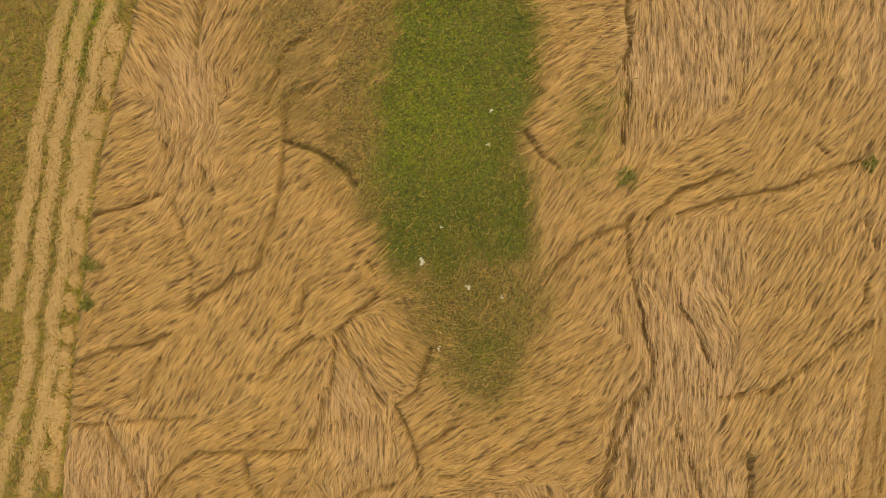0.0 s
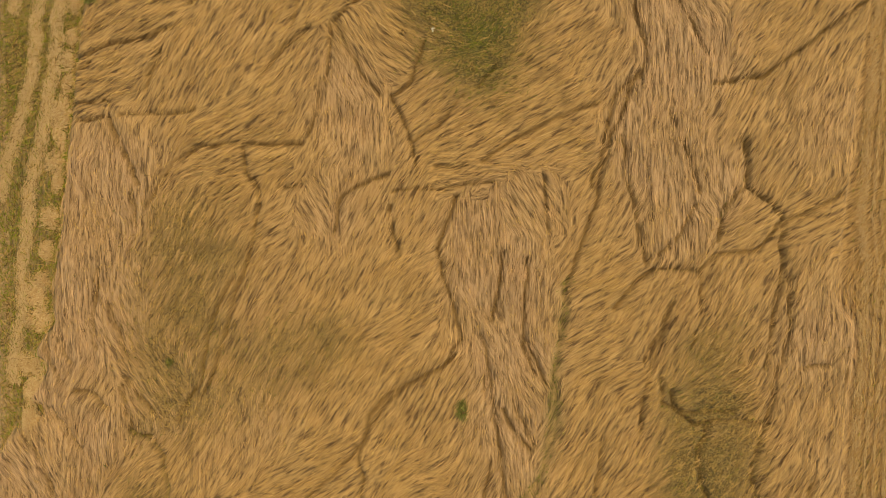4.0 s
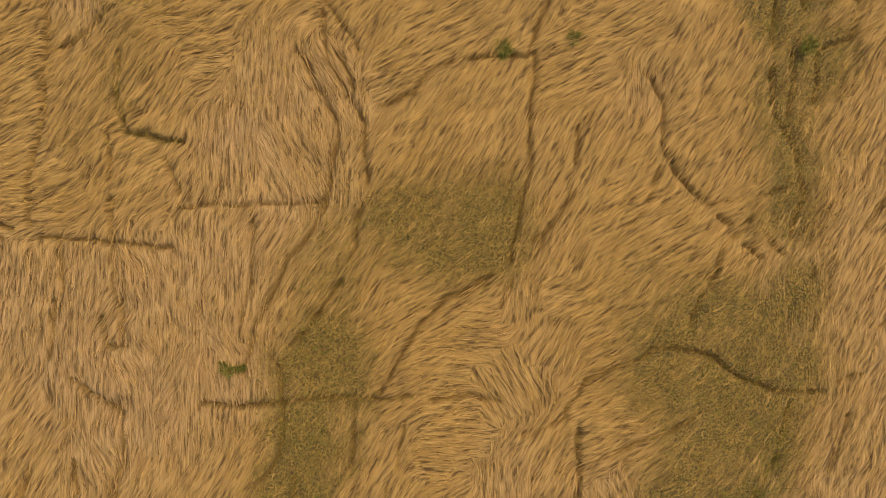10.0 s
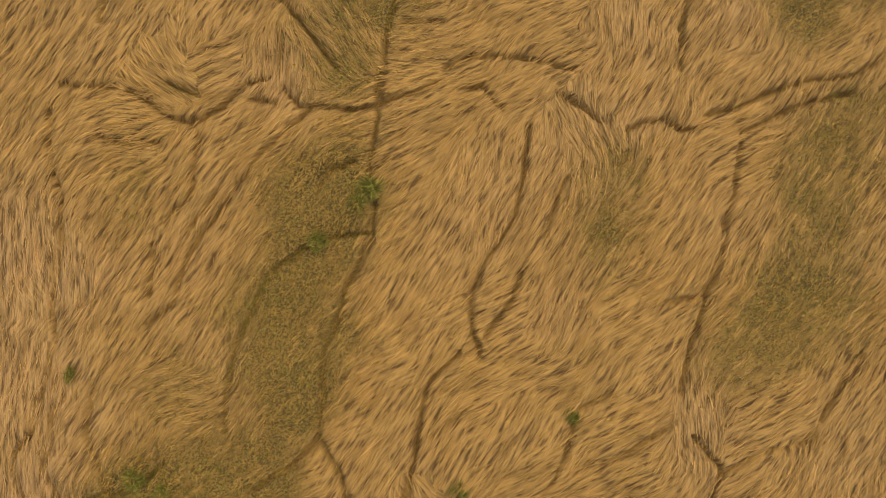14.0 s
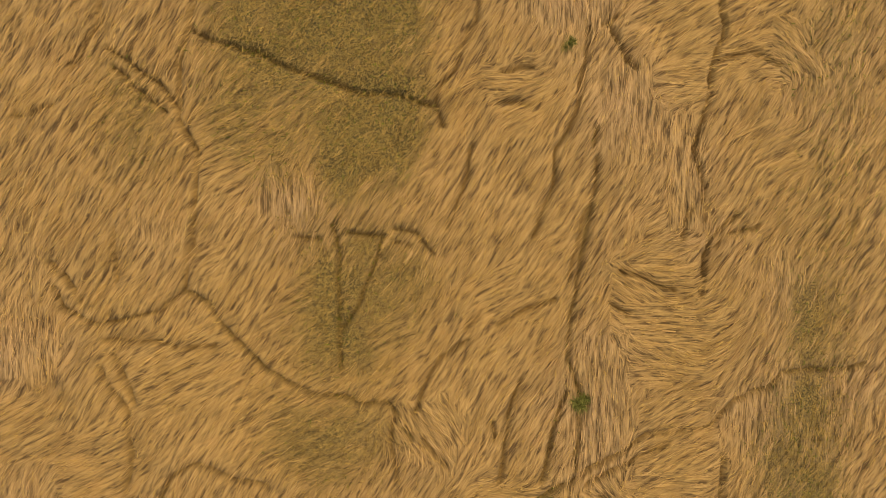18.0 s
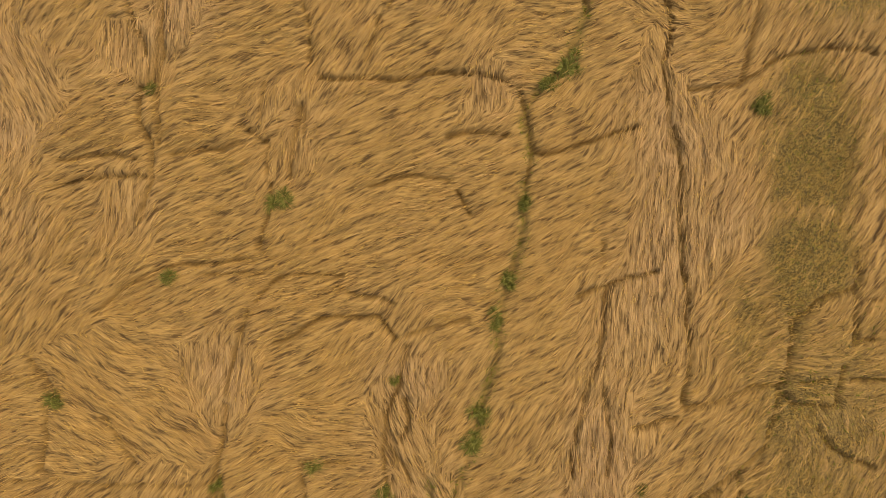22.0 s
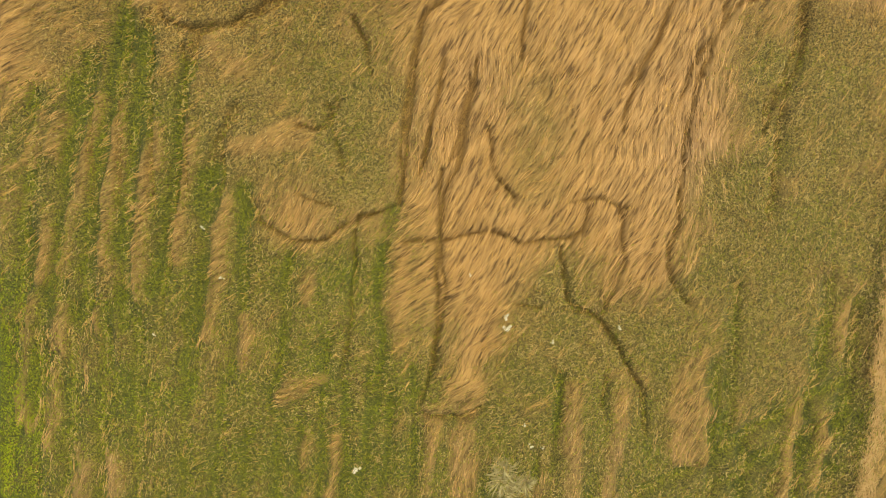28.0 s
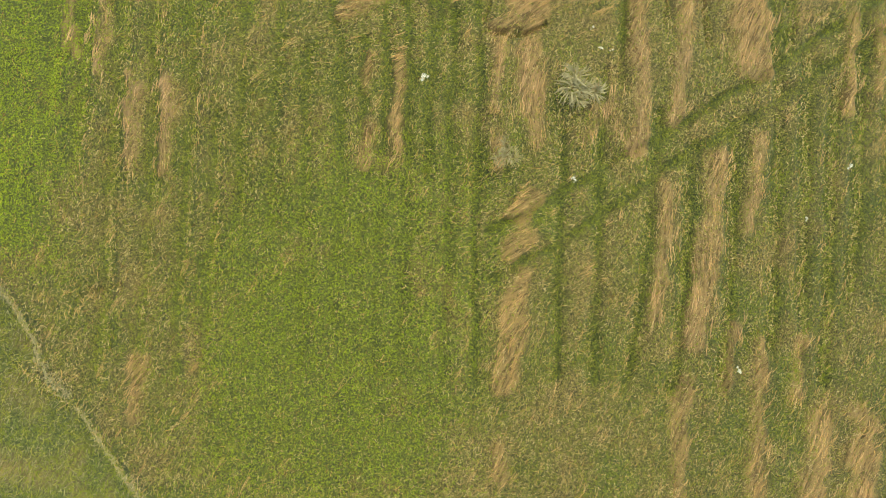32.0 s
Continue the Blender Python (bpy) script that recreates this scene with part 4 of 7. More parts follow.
crease("n", (-5.92, -53.45), (-6.03, -54.33), (-6.22, -54.78), (-6.18, -55.32), (-5.64, -56.05))
crease("n", (-6.27, -54.77), (-6.19, -55.99), (-6.08, -56.86), (-6.02, -57.64))
crease("w", (-3.89, -50.23), (-3.88, -51.30), (-4.05, -52.05), (-4.16, -52.81), (-4.17, -53.45), (-4.42, -54.55), (-4.52, -55.42), (-4.74, -56.10), (-4.95, -57.00), (-4.95, -57.68))
crease("d", (-4.13, -48.40), (-3.87, -48.93), (-3.77, -49.46), (-3.89, -50.23))
crease("n", (-5.14, -50.40), (-4.89, -50.82))
crease("n", (-3.77, -49.57), (-3.11, -49.42), (-2.46, -49.17), (-1.80, -48.96))
crease("n", (-2.71, -52.29), (-2.07, -51.94), (-1.19, -51.68))
crease("n", (-2.18, -52.05), (-2.21, -53.23), (-2.37, -53.99), (-2.51, -54.97), (-2.55, -55.73))
crease("d", (-1.07, -48.86), (-0.84, -49.83), (-0.79, -50.90), (-0.63, -51.96), (-0.45, -53.02), (-0.46, -54.19))
crease("n", (-2.04, -53.97), (-1.84, -54.92), (-1.89, -55.69))
crease("n", (-0.46, -54.30), (0.20, -54.15), (0.84, -53.84), (1.50, -53.64))
crease("n", (2.72, -51.66), (2.07, -52.02), (1.64, -52.47), (1.57, -53.11), (1.40, -53.76))
crease("n", (2.76, -51.23), (2.78, -52.82), (3.21, -52.70))
crease("n", (1.40, -53.76), (1.65, -54.06), (2.33, -54.12), (2.54, -54.01), (2.59, -53.26))
crease("d", (1.40, -53.76), (1.39, -54.28), (1.23, -54.94), (0.67, -55.46), (-0.06, -56.05), (-0.70, -56.36), (-1.60, -56.32))
crease("n", (0.68, -55.51), (0.92, -56.15))
crease("n", (2.26, -54.56), (2.63, -54.95), (3.44, -55.22))
crease("n", (-2.08, -57.13), (-1.45, -56.64), (-0.70, -56.36))
crease("n", (-13.06, -54.22), (-12.45, -54.96))
crease("n", (-12.79, -54.43), (-12.66, -55.65), (-12.75, -56.21))
crease("t", (-11.70, -55.24), (-11.24, -55.77), (-10.80, -56.19))
crease("t", (-12.85, -56.23), (-12.20, -56.51), (-11.11, -56.50), (-9.58, -56.44))
crease("n", (-9.33, -54.86), (-9.40, -55.75), (-9.47, -56.54), (-9.23, -56.98))
crease("n", (-6.87, -55.80), (-7.80, -55.87), (-7.69, -56.76))
crease("n", (-8.86, -57.62), (-8.21, -57.36), (-7.32, -57.40))
crease("n", (-3.46, -56.90), (-2.97, -57.19), (-2.72, -57.51))
lay((-13.60, -50.27, 80), (-13.47, -49.33, 115), (-12.78, -50.22, 24), (-12.17, -49.87, 19), (-13.31, -51.84, 74), (-12.39, -51.26, 34), (-11.54, -51.31, 84), (-10.57, -49.99, 34), (-10.28, -51.13, 29), (-9.64, -49.61, 34), (-9.05, -49.04, 85), (-8.44, -49.96, 85), (-7.74, -49.17, 34), (-8.05, -50.79, 44), (-7.07, -50.84, 28))
lay((-5.91, -50.45, 13), (-5.99, -49.28, 34), (-4.97, -49.74, 18), (-4.76, -51.14, 33), (-4.93, -48.77, 94), (-10.43, -52.21, 24), (-12.32, -52.64, 44), (-13.04, -53.23, 54), (-12.99, -55.10, 19), (-12.04, -54.60, 142), (-12.11, -55.49, 163), (-13.16, -56.81, 24), (-10.86, -54.53, 163), (-10.38, -55.38, 153), (-9.56, -54.44, 83))
lay((-8.58, -52.64, 23), (-7.90, -53.03, 23), (-7.20, -53.85, 48), (-8.03, -54.67, 24), (-8.00, -55.22, 164), (-7.11, -55.49, 14), (-8.62, -55.93, 34), (-8.57, -56.82, 44), (-7.06, -56.27, 14), (-7.02, -56.93, 24), (-10.54, -56.84, 64), (-10.19, -57.50, 64), (-11.95, -57.29, 64), (-12.92, -57.81, 35), (-8.98, -57.52, 74))
lay((-5.94, -53.24, 63), (-5.66, -54.20, 104), (-5.81, -55.19, 114), (-5.91, -56.84, 99), (-5.43, -52.67, 18), (-5.19, -54.60, 53), (-4.89, -55.67, 43), (-5.30, -56.14, 124), (-3.53, -53.20, 43), (-3.58, -54.06, 38), (-3.53, -51.49, 33), (-3.48, -50.52, 23), (-2.73, -50.16, 33), (-2.67, -51.22, 32), (-2.94, -48.65, 63))
lay((-1.92, -48.80, 83), (-1.39, -50.08, 82), (-1.21, -51.57, 82), (-1.82, -52.45, 83), (-1.33, -53.07, 93), (-2.15, -53.97, 73), (-1.74, -54.92, 95), (-2.30, -56.04, 100), (-3.40, -54.92, 63), (-3.51, -56.24, 33), (-3.55, -57.02, 115), (-2.76, -57.07, 105), (-4.14, -56.73, 34), (-1.09, -55.85, 43), (-0.60, -55.17, 53))
lay((-0.54, -49.15, 103), (-0.33, -51.10, 87), (0.28, -49.76, 71), (-0.32, -53.22, 78), (0.38, -51.91, 46), (0.46, -53.17, 42), (0.67, -54.44, 47), (-0.80, -54.11, 33), (-0.17, -54.93, 63), (1.06, -55.92, 43), (1.76, -49.89, 60), (2.02, -54.35, 115), (1.84, -53.72, 8), (2.71, -53.25, 22), (2.14, -55.52, 64))
lay((2.99, -56.01, 64), (2.88, -52.50, 61), (-0.31, -56.78, 54), (-1.10, -56.83, 64))
crease("n", (-8.82, -57.36), (-9.33, -57.78), (-9.83, -58.35), (-10.35, -58.54), (-11.09, -58.70), (-11.60, -59.11), (-11.98, -59.78), (-12.36, -60.56))
crease("g", (-9.35, -56.27), (-9.22, -56.80), (-9.14, -57.23))
crease("n", (-7.95, -57.57), (-7.65, -58.20), (-7.24, -58.55))
crease("n", (-12.50, -58.09), (-12.47, -58.63), (-12.75, -59.29), (-13.24, -59.86))
crease("g", (-13.35, -59.87), (-13.50, -60.74), (-13.68, -61.64), (-13.85, -63.04), (-14.09, -64.41))
crease("n", (-12.51, -62.64), (-11.77, -62.64), (-11.34, -62.37), (-10.69, -62.27), (-10.16, -61.95), (-9.64, -61.47), (-9.45, -61.02), (-8.83, -60.65), (-7.98, -60.38))
crease("n", (-10.48, -64.66), (-10.10, -64.73), (-9.77, -64.65), (-9.63, -64.12))
crease("d", (-7.25, -61.97), (-7.89, -62.58), (-8.09, -63.29), (-8.32, -64.35), (-8.45, -65.48))
crease("n", (-7.52, -63.81), (-7.80, -64.64), (-8.10, -65.67))
crease("n", (-6.98, -63.77), (-7.16, -64.46), (-7.42, -65.39))
crease("n", (-4.40, -58.85), (-4.00, -58.39), (-3.49, -57.99))
crease("w", (-5.33, -56.02), (-5.14, -57.07), (-5.31, -58.37), (-5.39, -59.57))
crease("d", (-5.39, -59.57), (-5.59, -60.34), (-5.75, -61.44), (-5.87, -62.44), (-6.01, -63.46))
crease("n", (-3.36, -57.07), (-3.10, -57.48))
crease("n", (-2.44, -57.54), (-1.95, -56.97), (-1.34, -56.57), (-0.59, -56.47), (-0.08, -56.13), (0.34, -55.89))
crease("n", (-2.69, -58.31), (-2.50, -59.16), (-2.22, -59.91), (-2.09, -60.89), (-1.98, -61.87), (-2.07, -62.75))
crease("n", (-4.35, -59.37), (-3.71, -59.24), (-2.96, -58.98))
crease("t", (-2.16, -60.01), (-1.58, -59.70), (-1.03, -59.50))
crease("n", (-1.17, -58.10), (-0.96, -59.72), (-0.13, -59.66), (0.65, -59.67), (0.97, -59.48))
crease("g", (0.14, -56.11), (0.32, -56.73), (0.32, -57.68), (0.31, -58.54), (0.18, -59.43), (0.07, -60.75), (-0.05, -61.32))
crease("n", (-0.05, -61.32), (-0.21, -61.60), (-0.76, -61.73))
crease("d", (1.83, -58.44), (1.13, -58.92), (0.95, -59.82), (0.75, -60.71), (0.47, -61.61), (0.16, -62.13), (-0.34, -62.26))
crease("g", (-0.34, -62.26), (-0.46, -63.07), (-0.74, -63.93), (-1.03, -64.91))
crease("n", (-3.07, -62.59), (-3.38, -63.27), (-3.91, -63.97))
crease("n", (-1.19, -62.25), (-1.85, -62.46), (-1.96, -62.73), (-2.50, -63.42), (-2.81, -64.20))
crease("t", (-5.79, -59.27), (-6.08, -58.20), (-6.11, -57.14))
lay((-14.53, -57.24, 54), (-13.48, -57.40, 35), (-14.48, -58.55, 65), (-13.23, -58.36, 64), (-11.66, -58.03, 44), (-11.70, -57.06, 34), (-14.40, -59.83, 25), (-12.75, -59.29, 50), (-11.58, -59.43, 65), (-10.68, -58.51, 44), (-10.08, -57.61, 54), (-9.46, -57.25, 44), (-9.18, -58.41, 54), (-10.21, -59.13, 54), (-9.10, -59.80, 49))
lay((-7.74, -57.57, 24), (-7.89, -56.83, 34), (-8.23, -58.34, 54), (-7.07, -57.84, 124), (-6.32, -57.79, 99), (-6.58, -58.67, 154), (-7.32, -59.04, 24), (-6.11, -59.29, 104), (-7.58, -59.93, 44), (-8.18, -60.72, 44), (-6.88, -60.85, 34), (-7.50, -61.33, 34), (-8.99, -61.87, 49), (-8.33, -62.27, 34), (-7.03, -61.96, 44))
lay((-6.59, -62.61, 53), (-6.41, -61.48, 153), (-7.64, -63.59, 64), (-6.77, -63.53, 73), (-7.56, -64.95, 70), (-6.50, -64.63, 70), (-5.70, -62.99, 63), (-5.21, -64.30, 74), (-5.70, -65.00, 65), (-4.96, -62.04, 53), (-4.69, -60.94, 53), (-4.51, -60.27, 34), (-4.85, -58.66, 44), (-4.04, -57.86, 34), (-3.48, -58.03, 75))
lay((-4.46, -56.81, 54), (-3.02, -57.15, 85), (-2.43, -56.58, 90), (-2.61, -57.98, 115), (-3.04, -59.42, 85), (-2.83, -60.71, 94), (-2.12, -61.22, 99), (-3.97, -61.98, 62), (-3.60, -63.28, 62), (-4.13, -63.98, 63), (-2.86, -62.36, 72), (-2.18, -62.75, 71), (-3.02, -64.33, 68), (-1.37, -60.73, 74), (-1.60, -59.32, 44))
lay((-1.80, -58.47, 44), (-0.82, -58.40, 75), (-0.93, -57.34, 85), (-0.52, -60.24, 64), (-1.42, -61.83, 42), (-0.84, -62.77, 60), (-1.38, -64.20, 61), (0.66, -61.05, 68), (0.72, -62.36, 75), (1.40, -62.11, 71), (0.27, -59.21, 65), (0.77, -57.76, 65), (0.83, -56.49, 64), (1.51, -59.34, 65), (0.25, -64.06, 49))
lay((1.36, -63.67, 47), (-11.26, -61.25, 34), (-11.77, -63.23, 36), (-13.90, -61.42, 25), (-14.37, -64.44, 37))
crease("r", (-15.61, -63.95), (-15.92, -66.34), (-16.39, -70.75))
crease("r", (-14.86, -63.74), (-15.25, -66.35), (-15.77, -68.65), (-16.16, -70.75))
crease("r", (-13.46, -61.24), (-14.05, -63.40), (-14.46, -65.21), (-14.73, -67.06), (-14.90, -68.67))
crease("r", (-13.41, -62.82), (-13.85, -65.81), (-14.10, -68.69))
crease("g", (-12.71, -63.46), (-12.91, -65.26), (-13.15, -67.10), (-13.41, -68.71))
crease("r", (-12.33, -65.62), (-12.41, -67.12), (-12.55, -68.73), (-12.76, -70.48))
crease("r", (-11.56, -65.87), (-11.66, -68.17), (-11.96, -69.67))
crease("r", (-10.65, -67.16), (-10.84, -68.77), (-11.13, -70.51))
crease("g", (-9.35, -66.84), (-9.44, -68.10), (-9.72, -69.95))
crease("r", (-8.60, -66.41), (-8.91, -67.66), (-8.89, -69.04), (-9.04, -70.55))
crease("n", (-12.60, -63.47), (-12.44, -62.75), (-11.75, -62.72), (-11.14, -62.24), (-10.14, -61.85), (-9.54, -61.24), (-9.19, -60.84))
crease("n", (-11.60, -64.24), (-12.11, -64.92), (-12.27, -65.62))
crease("n", (-11.50, -65.87), (-11.31, -66.56), (-10.65, -66.92), (-9.97, -66.94), (-9.28, -66.50), (-8.48, -66.29), (-8.35, -65.73))
crease("t", (-10.54, -64.74), (-9.87, -64.65), (-9.60, -64.08))
crease("d", (-7.75, -62.43), (-7.97, -63.10), (-8.16, -64.01), (-8.34, -65.39), (-8.48, -66.18))
crease("n", (-7.46, -63.46), (-7.75, -64.49), (-7.95, -65.40))
crease("d", (-6.78, -63.38), (-7.07, -64.28), (-7.23, -65.42), (-7.52, -66.09), (-7.65, -66.77), (-7.55, -67.69), (-7.63, -68.60), (-7.80, -69.41), (-8.05, -70.34))
crease("n", (-8.39, -67.04), (-7.60, -67.00), (-6.69, -66.84), (-6.02, -67.04), (-4.99, -67.00), (-4.72, -66.83), (-4.65, -66.39))
crease("n", (-6.64, -64.75), (-6.56, -65.67), (-6.11, -66.13))
crease("n", (-5.22, -67.17), (-5.06, -68.31), (-4.43, -68.67), (-4.20, -68.90), (-3.86, -69.61), (-3.45, -70.09), (-3.48, -71.04))
crease("n", (-3.98, -66.41), (-3.93, -67.54), (-4.32, -68.56))
crease("d", (-1.96, -61.23), (-2.03, -62.51), (-2.46, -64.01), (-2.79, -65.54), (-2.85, -66.66), (-3.07, -67.22), (-3.01, -67.89), (-2.61, -68.36))
crease("n", (-2.79, -62.04), (-3.71, -63.97), (-3.96, -64.84))
crease("t", (-4.99, -66.27), (-4.32, -66.23), (-3.87, -66.41))
crease("g", (-0.24, -62.23), (-0.39, -63.45), (-0.68, -64.29), (-0.83, -65.59), (-0.93, -66.71))
crease("r", (-1.60, -68.04), (-1.68, -69.54), (-1.75, -71.07))
crease("r", (0.28, -67.86), (0.14, -69.23), (-0.15, -70.75))
crease("r", (0.90, -68.33), (0.73, -69.70), (0.56, -71.12))
crease("n", (-8.00, -70.58), (-7.31, -70.71), (-6.84, -70.48))
lay((-14.81, -61.16, 38), (-12.05, -61.75, 47), (-14.54, -62.18, 29), (-14.31, -64.00, 39), (-13.41, -64.64, 39), (-12.58, -65.27, 29), (-11.09, -64.73, 44), (-11.17, -65.88, 59), (-9.83, -64.18, 49), (-8.84, -61.92, 42), (-8.90, -63.64, 58), (-7.76, -63.11, 62), (-7.50, -64.15, 67), (-6.70, -63.73, 71), (-6.70, -62.36, 47))
lay((-6.31, -61.52, 146), (-5.93, -62.30, 56), (-5.25, -62.12, 66), (-4.47, -62.16, 60), (-3.13, -62.23, 75), (-3.77, -63.30, 69), (-5.40, -64.35, 48), (-6.53, -64.88, 58), (-4.40, -64.39, 62), (-3.29, -64.97, 72), (-2.97, -66.10, 68), (-2.24, -63.91, 79), (-1.78, -62.31, 74), (-2.29, -65.78, 108), (-5.77, -65.47, 43))
lay((-6.68, -66.22, 58), (-4.43, -66.84, 63), (-3.76, -67.31, 58), (-0.96, -63.43, 52), (0.85, -62.45, 73), (0.44, -64.54, 54), (-1.16, -65.04, 56), (-7.05, -67.70, 59), (-7.95, -67.68, 39), (-6.83, -69.08, 44), (-6.72, -70.01, 29), (-10.22, -67.63, 59), (-10.53, -69.94, 19), (-11.48, -67.82, 39), (-5.00, -67.74, 58))
lay((-5.46, -69.11, 49))
crease("k", (-8.19, -74.66), (-7.14, -74.17), (-5.60, -73.37), (-4.41, -72.77), (-2.85, -71.95), (-1.40, -71.12), (-0.17, -70.43), (0.68, -69.96))
crease("k", (-8.25, -75.61), (-6.72, -74.88), (-5.05, -73.86), (-3.85, -73.15), (-2.06, -72.22), (-0.83, -71.49), (0.61, -70.76))
crease("n", (-5.16, -68.45), (-4.59, -68.60), (-4.27, -68.90), (-4.12, -69.19))
crease("n", (-7.95, -70.64), (-7.50, -70.72), (-7.15, -70.63))
crease("r", (-8.23, -69.61), (-8.22, -71.30), (-8.41, -72.63), (-8.54, -74.64), (-8.71, -77.57))
crease("r", (-4.62, -72.41), (-4.98, -74.43), (-5.34, -76.68), (-5.75, -78.01))
crease("r", (-3.97, -73.13), (-4.19, -74.94), (-4.54, -76.97), (-4.71, -78.09))
crease("r", (-3.02, -72.74), (-3.27, -75.01), (-3.50, -77.04), (-3.68, -78.17))
crease("r", (-2.11, -73.13), (-2.34, -75.06), (-2.59, -77.33))
crease("r", (-10.01, -68.95), (-10.17, -71.74), (-10.45, -74.50), (-10.74, -77.30))
crease("r", (-9.12, -69.23), (-9.24, -71.24), (-9.48, -73.46))
crease("r", (-11.00, -70.70), (-11.16, -73.34), (-11.46, -76.23))
crease("r", (-12.11, -69.41), (-12.29, -71.61), (-12.57, -74.36))
crease("r", (-12.79, -68.36), (-12.92, -71.03), (-13.24, -74.31))
crease("r", (-15.82, -69.22), (-16.01, -71.06), (-16.25, -73.01))
crease("r", (-15.12, -68.24), (-15.20, -70.24), (-15.54, -73.05))
crease("r", (-14.46, -68.27), (-14.62, -70.71), (-14.87, -73.76))
crease("r", (-13.80, -68.53), (-13.91, -70.97), (-14.24, -74.24), (-14.49, -77.12))
crease("r", (-11.63, -70.88), (-11.83, -73.30), (-12.20, -77.29))
crease("r", (-10.56, -70.71), (-10.70, -73.15), (-10.97, -75.59))
crease("r", (-9.61, -69.87), (-9.75, -72.33), (-10.03, -74.98), (-10.29, -77.44))
crease("r", (-8.71, -70.15), (-8.92, -72.60), (-9.13, -75.04), (-9.33, -77.52))
crease("r", (-16.40, -68.62), (-16.61, -71.90))
crease("r", (-13.48, -72.09), (-13.72, -74.84), (-13.99, -77.16))
crease("r", (-15.54, -73.05), (-15.93, -77.02))
crease("r", (-14.87, -73.76), (-15.22, -77.07))
crease("r", (-6.60, -72.74), (-6.84, -74.98), (-7.11, -77.69))
crease("r", (-5.66, -71.45), (-5.96, -73.69), (-6.31, -77.74))
crease("r", (-1.40, -71.12), (-1.64, -73.97), (-2.05, -78.06))
crease("r", (-0.87, -72.06), (-1.18, -75.15), (-1.53, -78.11))
crease("r", (-0.22, -71.06), (-0.51, -73.82), (-0.84, -76.32))
crease("r", (0.44, -71.80), (0.12, -74.08))
crease("r", (-1.99, -69.71), (-2.08, -71.65), (-2.11, -73.13))
crease("r", (-5.20, -69.77), (-5.39, -71.80))
crease("t", (-16.33, -75.53), (-15.88, -75.40), (-15.53, -75.26))
lay((-6.96, -69.34, 67), (-7.36, -72.24, 77), (-7.49, -74.26, 27), (-7.65, -75.15, 22), (-7.74, -76.73, 57), (-4.94, -72.05, 78), (-4.54, -74.92, 73), (-3.73, -74.98, 73), (-11.60, -69.20, 67), (-10.75, -70.04, 17), (-15.02, -70.90, 76), (-0.55, -76.34, 59), (-2.39, -68.88, 56), (-9.52, -72.33, 67))
zone(1, 1, 0.27, (-1.09, 6.18), (-1.10, 2.40), (-1.60, 1.18), (-1.48, -0.29), (-1.00, -1.03), (2.08, -1.05), (1.95, 0.18), (1.69, 2.38), (1.66, 6.19))
zone(0, 1.5, 0.55, (-0.98, 6.20), (-0.98, 0.93), (0.60, 1.17), (0.83, 6.19))
zone(.85, .4, 0.44, (-1.00, -0.66), (-0.52, -2.54), (-0.17, -3.82), (1.47, -4.10), (2.09, -2.56), (2.09, -0.93))
zone(.95, 0.09, 0.27, (-2.30, 5.37), (-2.44, 2.39), (-1.98, -0.04), (-1.48, -0.29), (-1.10, 5.36))
zone(0, 1.8, 0.16, (-8.54, 5.73), (-6.98, 5.72), (-7.49, 4.43), (-8.12, 3.49), (-8.41, 4.08))
zone(.6, 0.07, 0.44, (-4.10, 5.37), (-3.90, 2.40), (-2.33, 1.79), (-2.18, 5.37))
zone(.2, .4, 0.33, (2.66, 3.23), (3.39, 3.10), (3.41, 1.16), (2.68, 1.04))
zone(.45, 0.02, 0.44, (-7.04, -6.37), (-4.86, -6.16), (-4.35, -6.79), (-4.94, -8.94), (-3.30, -8.96), (-1.80, -8.73), (-1.77, -10.22), (-2.76, -10.69), (-3.73, -11.17), (-5.92, -12.12), (-6.92, -11.87), (-6.98, -8.66))
zone(.5, 0.03, 0.33, (5.25, -9.44), (6.62, -9.09), (6.60, -11.04), (5.17, -11.01))
zone(.75, 0.05, 0.33, (5.37, -10.71), (6.87, -10.43), (7.27, -11.95), (6.91, -15.63), (5.63, -15.65), (5.55, -13.27))
zone(.8, 0.06, 0.33, (5.15, -11.77), (7.07, -12.35), (7.38, -14.40), (6.76, -16.31), (6.36, -19.17), (5.15, -18.93), (5.57, -16.56), (5.10, -14.17))
zone(.85, 0.05, 0.33, (-2.42, -18.05), (0.57, -17.79), (0.83, -18.74), (0.37, -19.70), (-1.20, -20.08), (-2.53, -19.49))
zone(.4, 0.06, 0.44, (-3.62, -18.42), (-2.42, -18.05), (-2.51, -21.17), (-3.83, -21.19))
zone(.35, 0.04, 0.44, (-7.33, -12.50), (-6.37, -12.49), (-6.55, -13.80), (-7.09, -16.42), (-8.28, -18.34), (-7.82, -15.47))
zone(.35, 0.02, 0.44, (2.39, -18.97), (4.81, -19.41), (4.61, -20.85), (2.43, -20.64))
zone(.8, 0.05, 0.33, (2.72, -19.92), (4.11, -20.16), (5.36, -19.57), (6.62, -19.72), (6.78, -22.16), (6.10, -23.27), (5.32, -25.61), (4.59, -26.07), (3.22, -26.04), (3.13, -24.27), (3.28, -22.78), (2.60, -21.86))
zone(.95, 0.09, 0.33, (-3.96, -20.61), (-2.37, -20.52), (-2.35, -22.88), (-2.82, -23.96), (-3.37, -25.45), (-3.83, -26.41), (-4.81, -25.95), (-4.67, -24.69), (-4.14, -23.19))
zone(.5, 0.09, 0.33, (-6.08, -25.60), (-4.44, -25.09), (-4.01, -26.95), (-4.91, -27.73), (-5.59, -26.83))
